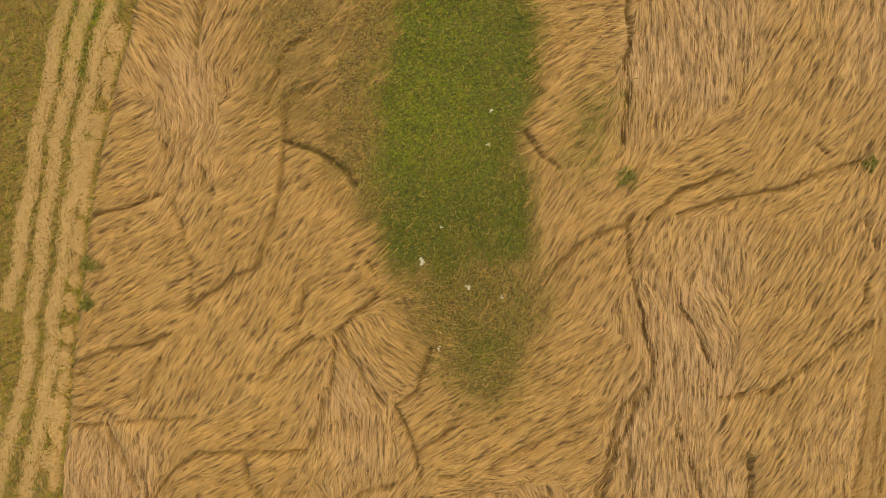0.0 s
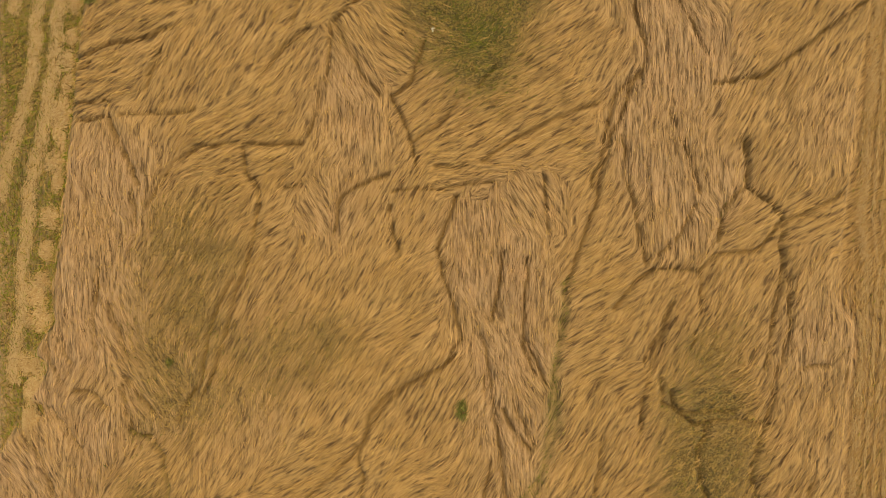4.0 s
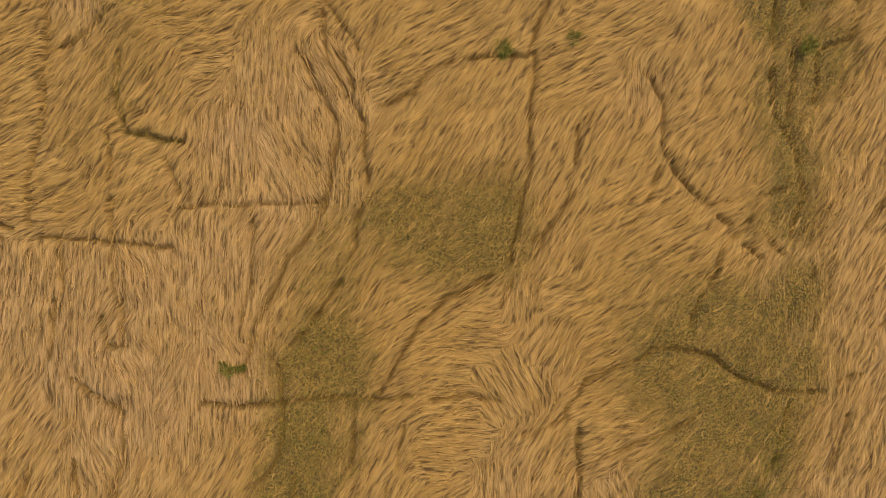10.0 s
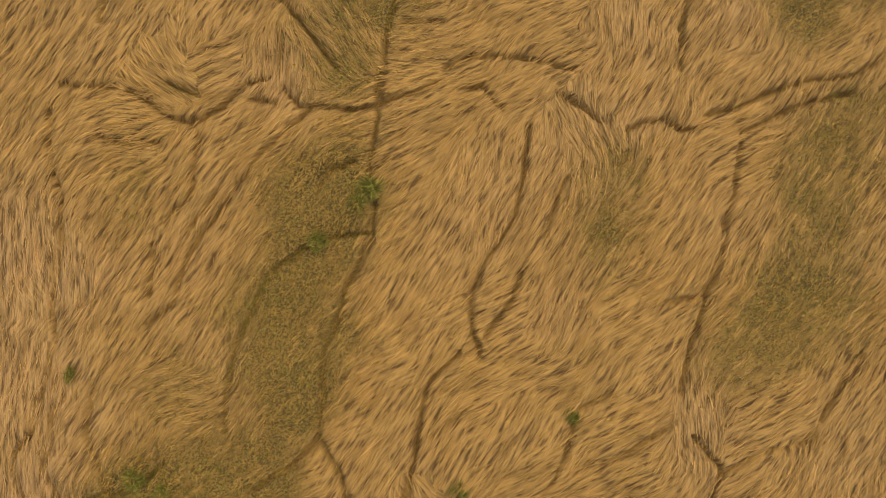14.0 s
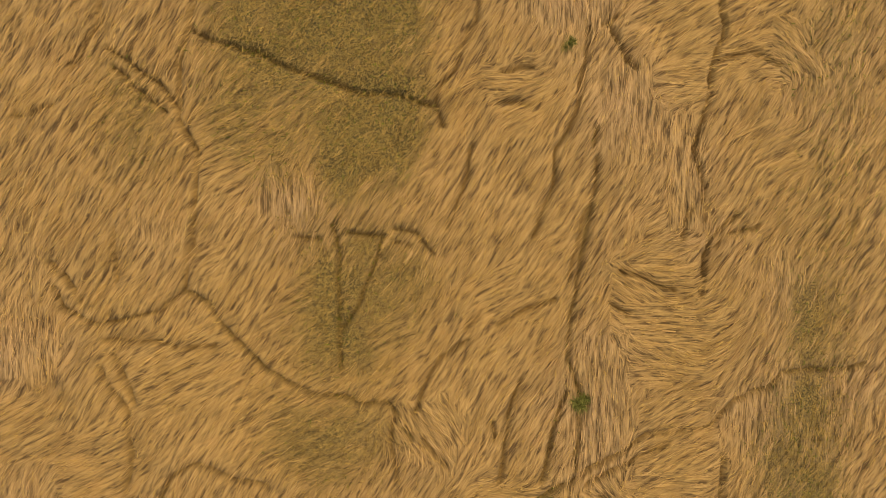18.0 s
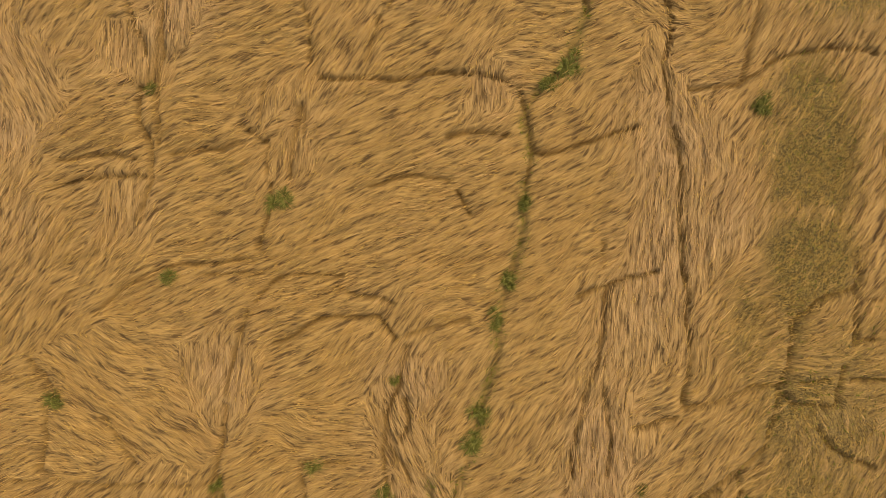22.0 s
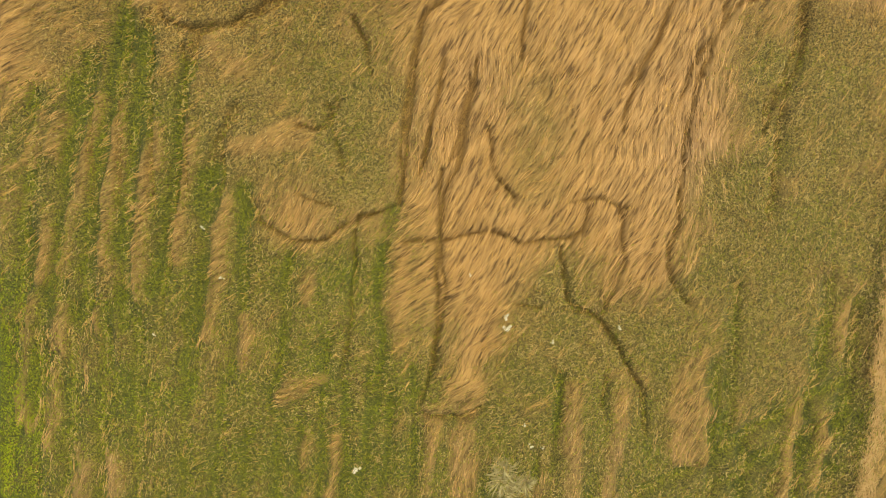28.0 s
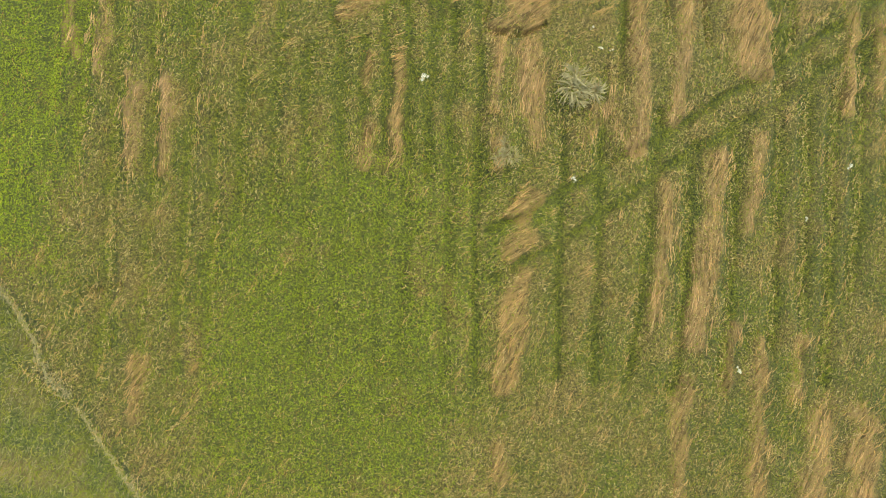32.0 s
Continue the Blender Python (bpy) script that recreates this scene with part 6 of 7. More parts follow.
crease("t", (-10.49, -66.06), (-10.10, -66.17), (-9.72, -66.29))
crease("n", (4.53, 0.11), (4.83, 0.38), (5.14, 0.65), (5.50, 0.80), (5.87, 0.94), (6.23, 1.09), (6.35, 1.14))
crease("t", (8.17, 1.74), (8.49, 1.50))
crease("t", (-5.32, 1.27), (-5.20, 0.90), (-5.04, 0.66))
crease("t", (9.34, 0.04), (9.51, -0.33), (9.61, -0.57))
crease("t", (-1.66, -0.81), (-1.47, -1.18))
crease("n", (-3.03, -1.43), (-3.11, -1.80), (-3.19, -2.18), (-3.21, -2.30))
crease("n", (-8.35, -10.68), (-7.96, -10.79), (-7.69, -11.05), (-7.60, -11.13))
crease("t", (8.09, -10.35), (8.46, -10.27), (8.71, -10.27))
crease("n", (-2.51, -18.45), (-2.51, -18.82), (-2.56, -19.19), (-2.70, -19.56))
crease("n", (-1.08, -22.29), (-0.70, -22.26), (-0.32, -22.23), (0.08, -22.30), (0.34, -22.34))
crease("t", (7.09, -21.91), (7.43, -21.74), (7.54, -21.69))
crease("t", (5.63, -18.98), (5.91, -19.27), (6.01, -19.36))
crease("t", (6.90, -19.47), (6.64, -19.81), (6.56, -19.92))
crease("n", (7.30, -22.57), (7.15, -22.93), (7.00, -23.30), (6.84, -23.66))
crease("n", (2.42, -23.43), (2.79, -23.30), (3.15, -23.17), (3.51, -23.04), (3.86, -22.88), (4.19, -22.69), (4.41, -22.56))
crease("n", (-5.42, -49.33), (-5.02, -49.29), (-4.64, -49.27), (-4.27, -49.27))
crease("t", (-9.01, -48.62), (-9.06, -48.99), (-9.10, -49.24))
crease("n", (-7.16, -59.11), (-6.97, -59.50), (-6.82, -59.92), (-6.78, -60.06))

# ---- how stems lie, over the raster ----
coarse = 4
cx, cy = np.meshgrid(GX[::coarse], GY[::coarse])
cx, cy = cx + 5 * WOBX[::coarse, ::coarse], cy + 5 * WOBY[::coarse, ::coarse]
co, si, tot = np.zeros(cx.shape), np.zeros(cx.shape), np.full(cx.shape, 1e-6)
for x, y, a in LAY:
    j0, j1 = int(max(0, (y - 2.5 - Y0) / STEP / coarse)), int(max(0, (y + 2.5 - Y0) / STEP / coarse))
    i0, i1 = int(max(0, (x - 2.5 - X0) / STEP / coarse)), int(max(0, (x + 2.5 - X0) / STEP / coarse))
    win = (slice(j0, j1), slice(i0, i1))
    w = 1 / ((cx[win] - x) ** 2 + (cy[win] - y) ** 2 + 0.06) ** 3
    co[win] += w * math.cos(radians(2 * a))
    si[win] += w * math.sin(radians(2 * a))
    tot[win] += w
turn = 0.5 * np.arctan2(si + 1e-6 * math.sin(radians(115)), co + 1e-6 * math.cos(radians(115)))
turn = np.repeat(np.repeat(turn, coarse, 0), coarse, 1)[:NY, :NX]
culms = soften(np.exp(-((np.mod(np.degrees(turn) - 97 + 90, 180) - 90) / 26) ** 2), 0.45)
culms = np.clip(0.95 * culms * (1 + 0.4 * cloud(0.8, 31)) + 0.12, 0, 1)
turn = turn + 0.16 * cloud(0.9, 11) + 0.14 * cloud(0.4, 12)
live = np.clip(live * (1 + 0.5 * cloud(0.8, 13) + 0.4 * cloud(0.3, 14)), 0, 1)
upright = np.clip(1.2 * upright * (1 + 0.4 * cloud(0.7, 15) + 0.3 * cloud(0.3, 16)), 0, 1)
parted = pit.copy()
# short partings between neighbouring locks
for x, y, a, q in zip(*sown(3), *rng.random((2, 400000))):
    if not (X0 + 1 < x < X0 + 30 and pick(live, x, y) < 0.3):
        continue
    a = float(near(turn, x, y)) + 0.5 * (a - 0.5)
    l, u = 0.08 + 0.16 * q, np.array([-1, 0, 1])
    bow = 0.25 * (q - 0.5)
    pts = [(x + l * k * math.cos(a + bow * k), y + l * k * math.sin(a + bow * k)) for k in (-1, 0, 1)]
    win = window(pts, 0.1)
    d = to_line(pts, win)
    gap[win] = np.minimum(gap[win], d - 0.002 - 0.006 * q)
    pit[win] = np.maximum(pit[win], (0.1 + 0.25 * q) * np.exp(-(d / 0.05) ** 2))
# towards the east the wheat outgrows the weeds
thinning = np.clip((GY + 75) / 10, 0, 1) * np.clip((-60 - GY) / 3, 0, 1)
live *= 1 - 0.5 * thinning[:, None] * np.clip((GX + 9.5) / 2, 0, 1)[None]
live *= 1 - 0.66 * strip
upright *= 1 - 0.6 * strip
# field edges: beyond them the crop is cut
XX = np.repeat(GX[None], NY, 0)
left_edge = np.interp(GY, [p[1] for p in LEFT_EDGE][::-1], [p[0] for p in LEFT_EDGE][::-1], left=-60)
right_edge = np.interp(GY, [p[1] for p in RIGHT_EDGE][::-1], [p[0] for p in RIGHT_EDGE][::-1], left=60)
lawn_edge = np.interp(GY, [p[1] for p in LAWN_EDGE][::-1], [p[0] for p in LAWN_EDGE][::-1], right=-60)
crop = ((XX > left_edge[:, None]) & (XX < right_edge[:, None]) & (XX > lawn_edge[:, None])).astype(float)
rise = soften(crop, 0.1)
ridge = 0.05 * cloud(1.3, 21) + 0.035 * cloud(0.5, 22) + 0.03 * cloud(0.25, 23)
crown = rise * np.clip(0.42 + ridge + 0.08 * upright - 0.10 * soften(np.minimum(pit, 1), 0.1), 0.02, 0.7)
height = np.maximum(crown - 0.15 * rise * np.minimum(pit, 1), 0.015 * rise)


def sheet(name, material, co_, quads, smooth=True):
    me = bpy.data.meshes.new(name)
    me.vertices.add(len(co_))
    me.vertices.foreach_set("co", np.ascontiguousarray(co_, np.float32).ravel())
    me.loops.add(quads.size)
    me.loops.foreach_set("vertex_index", np.ascontiguousarray(quads, np.int32).ravel())
    me.polygons.add(len(quads))
    me.polygons.foreach_set("loop_start", np.arange(len(quads), dtype=np.int32) * 4)
    me.update(calc_edges=True)
    me.shade_smooth() if smooth else me.shade_flat()
    me.materials.append(material)
    return me


def ribbons(name, material, path, width, tilt):
    """Blades: path (n, stations, 3), width (n, stations), tilt of each blade about its line."""
    n, k, _ = path.shape
    t = np.gradient(path, axis=1)
    side = np.stack([-t[..., 1], t[..., 0], np.zeros((n, k))], -1)
    side /= np.linalg.norm(side, axis=-1, keepdims=True) + 1e-9
    side = side * np.cos(tilt)[:, None, None]
    side[..., 2] += np.sin(tilt)[:, None]
    half = side * width[..., None] * 0.5
    co_ = np.stack([path - half, path + half], 2).reshape(-1, 3)
    base = (np.arange(n) * 2 * k)[:, None, None] + (np.arange(k - 1) * 2)[None, :, None]
    quads = (base + np.array([0, 1, 3, 2])[None, None]).reshape(-1, 4)
    return sheet(name, material, co_, quads)


# ---- ground ----
far = 900
me = bpy.data.meshes.new("ground")
me.from_pydata([(-far, -far, 0), (far, -far, 0), (far, far, 0), (-far, far, 0)], [], [(0, 1, 2, 3)])
me.materials.append(M_SOIL)
tagged(new("ground", me), "pale brown field soil covered with dry straw litter", "ground", kind="structure")

# matted straw under the crop: ten-centimetre cells, five along the partings
sunk = np.maximum(height - 0.028 - 0.2 * upright * rise - 0.06 * live * rise, 0.012)
BY, BX = (NY - 1) // 2, (NX - 1) // 2
deep = np.zeros((BY, BX))
for a in (0, 1, 2):
    for b in (0, 1, 2):
        deep = np.maximum(deep, parted[a:2 * BY + a:2, b:2 * BX + b:2][:BY, :BX])
mid_b = (np.interp(GY[1:2 * BY:2], *MID) - X0) / STEP / 2
seen_b = (np.abs(np.arange(BX)[None] - mid_b[:, None]) < 102) & (GY[1:2 * BY:2, None] > -82.5) & (GY[1:2 * BY:2, None] < 6.2)
fine_b, plain_b = seen_b & (deep > 0.25), seen_b & (deep <= 0.25)
# where a fine cell meets a plain one, the fine edge keeps to the plain one's straight line
for j, i in zip(*np.nonzero(plain_b)):
    j, i = 2 * j, 2 * i
    sunk[j, i + 1], sunk[j + 2, i + 1] = (sunk[j, i] + sunk[j, i + 2]) / 2, (sunk[j + 2, i] + sunk[j + 2, i + 2]) / 2
    sunk[j + 1, i], sunk[j + 1, i + 2] = (sunk[j, i] + sunk[j + 2, i]) / 2, (sunk[j, i + 2] + sunk[j + 2, i + 2]) / 2
jb, ib = np.nonzero(plain_b)
cells = [(2 * jb, 2 * ib, 2)]
jb, ib = np.nonzero(fine_b)
cells += [(2 * jb + a, 2 * ib + b, 1) for a in (0, 1) for b in (0, 1)]
corners = np.concatenate([np.stack([j * NX + i, j * NX + i + k, (j + k) * NX + i + k, (j + k) * NX + i], -1) for j, i, k in cells])
used = np.zeros(NY * NX, bool)
used[corners.ravel()] = True
index = np.cumsum(used) - 1
quads = index[corners]
used = used.reshape(NY, NX)
yy, xx = np.nonzero(used)
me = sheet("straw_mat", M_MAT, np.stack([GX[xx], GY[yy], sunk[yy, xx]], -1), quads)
share = me.attributes.new("live", "FLOAT", "POINT")
grassy = np.clip(live + (0.05 + 0.25 * np.clip((-61 - GY) / 3, 0, 1)[:, None]) * upright * rise + (1 - rise) * 0.45 * (XX < 3), 0, 1)
share.data.foreach_set("value", grassy[yy, xx].astype(np.float32))
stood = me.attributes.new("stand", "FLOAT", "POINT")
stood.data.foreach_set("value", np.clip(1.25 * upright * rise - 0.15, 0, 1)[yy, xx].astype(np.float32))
lain = me.attributes.new("lay", "FLOAT_VECTOR", "POINT")
t2 = 2 * turn[yy, xx]
lain.data.foreach_set("vector", np.stack([np.cos(t2), np.sin(t2), 0 * t2], -1).astype(np.float32).ravel())
# how much painted shade the mat carries along the partings
mask_attr = me.attributes.new("parting_shade", "FLOAT", "POINT")
mask_attr.data.foreach_set("value", (0.75 * np.clip(1.0 - bed / 0.07, 0, 1) * crop * (live < 0.3))[yy, xx].astype(np.float32))
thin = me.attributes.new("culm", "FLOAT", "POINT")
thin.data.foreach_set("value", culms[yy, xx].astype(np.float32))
tagged(new("straw_mat", me), "matted straw beneath flattened wheat, with the shade of locks and partings painted in", "straw", kind="stuff")

# ---- lodged wheat: locks of stems that fell together ----
lx, ly = sown(LOCKS)
ok = near(crop, lx, ly) > 0.5
ok &= rng.random(len(lx)) > near(live, lx, ly) * 0.95
ok &= rng.random(len(lx)) > np.clip(near(upright, lx, ly) * 1.3 - 0.2, 0, 0.9)
lx, ly = lx[ok], ly[ok]
per = 6
n = len(lx) * per
ang = np.repeat(near(turn, lx, ly) + rng.normal(0, 0.10, len(lx)), per)
way = np.where(rng.random(len(lx)) < 0.85, math.pi, 0.0)
lift = np.repeat(rng.normal(0.008, 0.038, len(lx)), per) + rng.uniform(-0.012, 0.012, n)
off = rng.normal(0, 0.03, n)
length = np.repeat(rng.uniform(0.20, 0.42, len(lx)) * (1 - 0.45 * np.maximum(near(strip, lx, ly), near(upright, lx, ly))), per) * rng.uniform(0.7, 1.1, n)
x, y = np.repeat(lx, per) - np.sin(ang) * off, np.repeat(ly, per) + np.cos(ang) * off
lift = lift - 0.7 * np.abs(off)
slide = rng.uniform(-0.12, 0.12, n)
flip = np.repeat(way, per)
slide = slide - 0.5 * length * np.cos(flip)
x, y = x + np.cos(ang) * slide, y + np.sin(ang) * slide
lock_tone = np.repeat(rng.random(len(lx)), per)
K = 3
path = np.zeros((n, K, 3))
bend = np.repeat(rng.normal(0, 0.10, len(lx)), per) + rng.normal(0, 0.07, n)
for k in range(K):
    here = near(turn, x, y)
    here = here + math.pi * np.round((ang - here) / math.pi)
    go = 0.55 * ang + 0.45 * here + bend * k + flip
    hump = (0.0, 0.028, -0.004)[k]
    path[:, k] = np.stack([x, y, pick(crown, x, y) + lift + hump], -1)
    gather = -off * 0.2
    x, y = x + np.cos(go) * length / (K - 1) - np.sin(ang) * gather, y + np.sin(go) * length / (K - 1) + np.cos(ang) * gather
    ang = 0.5 * ang + 0.5 * (go - flip)
# a stem that would cross a parting ends at its brink
steps = 13
u = np.linspace(0, K - 1, steps)
lo = np.minimum(u.astype(int), K - 2)
fine = path[:, lo] + (path[:, lo + 1] - path[:, lo]) * (u - lo)[None, :, None]
over = pick(gap, fine[..., 0].ravel(), fine[..., 1].ravel()).reshape(n, steps) < rng.normal(0, 0.009, n)[:, None]
half_ = steps // 2
end = np.where(over[:, half_:].any(1), half_ + over[:, half_:].argmax(1) - 0.6, steps - 1)
begin = np.where(over[:, :half_ + 1].any(1), half_ + 0.6 - over[:, half_::-1].argmax(1), 0)
cut = (end - begin) / (steps - 1)
v = (begin[:, None] + (end - begin)[:, None] * np.linspace(0, 1, K)[None]) / (steps - 1) * (K - 1)
v = np.clip(v, 0, K - 1)
lo = np.minimum(v.astype(int), K - 2)
who = np.arange(n)[:, None]
path = path[who, lo] + (path[who, lo + 1] - path[who, lo]) * (v - lo)[..., None]
out = near(crop, path[:, -1, 0], path[:, -1, 1]) < 0.5
ok = (cut > 0.3) & ~(out & (rng.random(n) < 0.7))
path, lock_tone = path[ok], lock_tone[ok]
n = len(path)
width = rng.uniform(0.005, 0.009, n)[:, None] * np.array([0.75, 1.0, 0.4])[None]
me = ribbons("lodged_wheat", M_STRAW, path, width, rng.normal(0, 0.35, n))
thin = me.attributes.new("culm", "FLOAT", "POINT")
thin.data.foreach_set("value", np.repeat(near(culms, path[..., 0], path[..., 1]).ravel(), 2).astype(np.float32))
tone = me.attributes.new("lock", "FLOAT", "POINT")
tone.data.foreach_set("value", np.repeat(lock_tone, 2 * K).astype(np.float32))
wheat = tagged(new("lodged_wheat", me), "ripe golden wheat flattened in swirling locks", "wheat", kind="stuff")
# ears at the tips of every other stem
tip, back = path[:, -1], path[:, -2]
some = rng.random(n) < 0.5 * (1 - 0.7 * near(culms, tip[:, 0], tip[:, 1]))
tip, d = tip[some], (tip - back)[some]
a = np.arctan2(d[:, 1], d[:, 0]) + rng.normal(0, 0.4, len(tip))
ln = rng.uniform(0.05, 0.09, len(tip))
tip = tip + np.stack([0 * a, 0 * a, rng.uniform(0.005, 0.04, len(tip))], -1)
ear = np.stack([tip, tip + np.stack([np.cos(a) * ln, np.sin(a) * ln, rng.uniform(-0.02, 0.03, len(tip))], -1)], 1)
ok = pick(gap, ear[:, 1, 0], ear[:, 1, 1]) > 0.01
ear, tip = ear[ok], tip[ok]
me = ribbons("ears", M_EAR, ear, rng.uniform(0.007, 0.011, len(tip))[:, None] * np.array([1.0, 0.6])[None], rng.normal(0, 0.5, len(tip)))
ob = tagged(new("ears", me), "golden wheat ears", kind="stuff")
ob.parent = wheat


def scatter(name, material, per_m2, share_, size, wide, spread, tall, bent, label, category, inside_crop=True, tilt=0.6, K=3, open_=0.0):
    """Short curved blades where the raster share_ has them."""
    x, y = sown(per_m2)
    ok = rng.random(len(x)) < near(share_, x, y)
    if inside_crop:
        ok &= near(crop, x, y) > 0.5
    x, y = x[ok], y[ok]
    if open_:
        ok = pick(gap, x, y) > open_
        x, y = x[ok], y[ok]
    n = len(x)
    ang = near(turn, x, y) + rng.normal(0, spread, n) + math.pi * (rng.random(n) < 0.5)
    length = rng.uniform(*size, n)
    z = pick(crown, x, y) - 0.25 * near(pit, x, y) * near(rise, x, y) + rng.uniform(tall[0], tall[1], n)
    curl = rng.normal(0, bent, n)
    path = np.zeros((n, K, 3))
    rise_ = rng.uniform(-0.1, 0.35, n) * length
    for k in range(K):
        path[:, k] = np.stack([x, y, z], -1)
        x, y = x + np.cos(ang) * length / (K - 1), y + np.sin(ang) * length / (K - 1)
        z = z + rise_ * (1, -0.6, 0)[k]
        ang = ang + curl
    width = rng.uniform(*wide, n)[:, None] * np.array([0.6, 1.0, 0.3] if K == 3 else [1.0, 0.45])[None]
    me = ribbons(name, material, path, width, rng.normal(0, tilt, n))
    tone = me.attributes.new("lock", "FLOAT", "POINT")
    tone.data.foreach_set("value", np.full(len(me.vertices), 0.5, np.float32))
    return tagged(new(name, me), label, category, kind="stuff")


ob = scatter("fallen_stems", M_STRAW, 30, (1 - 0.9 * live) * (1 - 0.8 * upright), (0.10, 0.22), (0.009, 0.015), 0.3, (-0.05, 0.012), 0.0, "short broken straw lying under the wheat", "straw", tilt=0.4, K=2, open_=0.07)
south = np.clip((-61 - GY) / 3, 0, 1)[:, None]
scatter("half_ripe_wheat", M_OLIVE, 540, np.clip(upright * 1.15 * (1 - 0.7 * live) * (1 - 0.8 * south), 0, 1), (0.05, 0.12), (0.008, 0.014), 0.7, (-0.10, 0.12), 0.6, "olive brown half-ripe wheat with tangled bent ears", "wheat", K=2, open_=0.03)
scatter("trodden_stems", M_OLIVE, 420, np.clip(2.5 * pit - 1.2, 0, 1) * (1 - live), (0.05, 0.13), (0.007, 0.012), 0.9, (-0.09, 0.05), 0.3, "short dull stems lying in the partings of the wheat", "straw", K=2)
scatter("ripening_wheat", M_RIPE, 520, np.clip(upright * rise * (1 - 0.55 * live) * (1 - lush) * south, 0, 1), (0.035, 0.075), (0.008, 0.013), 0.8, (-0.02, 0.09), 0.5, "tan ears of ripening wheat standing among weeds", "wheat", K=2, open_=0.02)
cover = np.clip(live * 1.25, 0, 1) * (1 - 0.8 * lush) * rise
herb = np.maximum(south, 0.85 * np.clip((GY + 0.8) / 2.5, 0, 1)[:, None])
scatter("weed_cover", M_GREEN, 950, cover * (1 - herb), (0.03, 0.08), (0.011, 0.018), 1.6, (-0.10, 0.13), 0.4, "low dark green weeds grown up through the wheat", "weeds", K=2)
scatter("weed_cover", M_HERB, 1000, cover * herb, (0.025, 0.065), (0.010, 0.015), 1.6, (-0.06, 0.08), 0.4, "low olive green weeds in rows through thin wheat", "weeds", K=2)
scatter("clover_cover", M_CLOVER, 1300, np.clip(lush, 0, 1), (0.02, 0.05), (0.010, 0.016), 1.6, (-0.03, 0.08), 0.4, "bright lime green clover at the field edge", "clover", False, K=2)

# ---- cut margins of the field ----
CUT = 1 - crop
xg, yg = np.meshgrid(GX, GY)
verge = CUT * (xg < -3) * (yg > -30)
lawn = CUT * (yg < -60)
margin = CUT * (xg > 3) * (XX > right_edge[:, None] + 0.28)


def stubble_row(name, width, density, pts, label, material=None, rough=0.5, size=(0.06, 0.18)):
    """Cut or fallen straw along a line: short stalks pointing mostly along it."""
    a = np.array(pts)
    seg = np.linalg.norm(np.diff(a, axis=0), axis=1)
    s = np.insert(np.cumsum(seg), 0, 0)
    n = int(s[-1] * width * density)
    u = rng.uniform(0, s[-1], n)
    x, y = np.interp(u, s, a[:, 0]), np.interp(u, s, a[:, 1])
    k = np.clip(np.searchsorted(s, u) - 1, 0, len(seg) - 1)
    line = np.arctan2(np.diff(a[:, 1]), np.diff(a[:, 0]))[k]
    off = (rng.random(n) + rng.random(n) - 1) * width * 0.62 + width * (0.10 * np.sin(u * 3.1) + 0.06 * np.sin(u * 7.7 + 1))
    x, y = x - np.sin(line) * off, y + np.cos(line) * off
    ang = line + rng.normal(0, rough, n)
    length = rng.uniform(*size, n)
    z = pick(height, x, y) + rng.uniform(0.015, 0.06, n)
    path = np.zeros((n, 3, 3))
    for j in range(3):
        path[:, j] = np.stack([x + np.cos(ang) * length * (j - 1) / 2, y + np.sin(ang) * length * (j - 1) / 2, z + (0, 0.012, 0.0)[j]], -1)
    me = ribbons(name, material or M_STUBBLE, path, rng.uniform(0.006, 0.012, n)[:, None] * np.array([0.8, 1.0, 0.5])[None], rng.normal(0, 0.3, n))
    return tagged(new(name, me), label, "straw", kind="stuff")


for row in ([(-8.18, 5.49), (-8.63, 3.61), (-9.02, 1.93), (-9.45, -0.24), (-9.86, -1.96)],
            [(-7.70, 5.49), (-8.18, 3.61), (-8.58, 1.93), (-8.97, -0.24), (-9.27, -1.96), (-9.56, -3.98), (-9.91, -4.80), (-10.28, -6.33)],
            [(-7.16, 5.49), (-7.68, 3.60), (-8.07, 1.94), (-8.46, -0.24), (-8.78, -1.97), (-9.05, -3.98), (-9.36, -5.19), (-9.65, -6.72), (-9.83, -8.88), (-10.05, -10.61)]):
    stubble_row("straw_swath", 0.32, 2300, row, "pale dry straw row lying in a mown grass verge", M_PALE, 0.55, (0.06, 0.20))
scatter("verge_grass", M_HERB, 300, verge, (0.06, 0.16), (0.010, 0.020), 1.2, (0.0, 0.05), 0.3, "short green grass beside the wheat field", "grass", False, K=2)
scatter("verge_dry_grass", M_OLIVE, 420, verge, (0.06, 0.18), (0.008, 0.016), 1.2, (0.01, 0.06), 0.3, "dry brown grass stalks in the verge", "grass", False, K=2)

right = [(10.44, 2.53), (9.83, -2.60), (9.51, -6.88), (9.63, -8.11), (9.48, -10.65), (9.33, -12.43), (9.33, -14.52), (9.29, -15.57)]
stubble_row("straw_swath", 0.24, 1500, [(x + 0.17, y) for x, y in right], "pale broad strip of cut straw along the field edge", M_STUBBLE, size=(0.05, 0.14), rough=0.9)
for shift in (0.42, 0.62, 0.86, 1.12):
    stubble_row("stubble_line", 0.09, 700, [(x + shift, y) for x, y in right], "thin pale stubble line in the cut margin", M_STUBBLE, 0.14, (0.12, 0.3))
scatter("margin_stubble", M_STRAW, 560, margin * 0.9, (0.08, 0.22), (0.008, 0.018), 0.35, (0.005, 0.05), 0.1, "short cut stubble in the field margin", "stubble", False)
scatter("margin_grass", M_HERB, 160, margin * 0.12, (0.06, 0.15), (0.010, 0.018), 1.2, (0.005, 0.05), 0.3, "sparse green grass between the stubble", "grass", False, K=2)
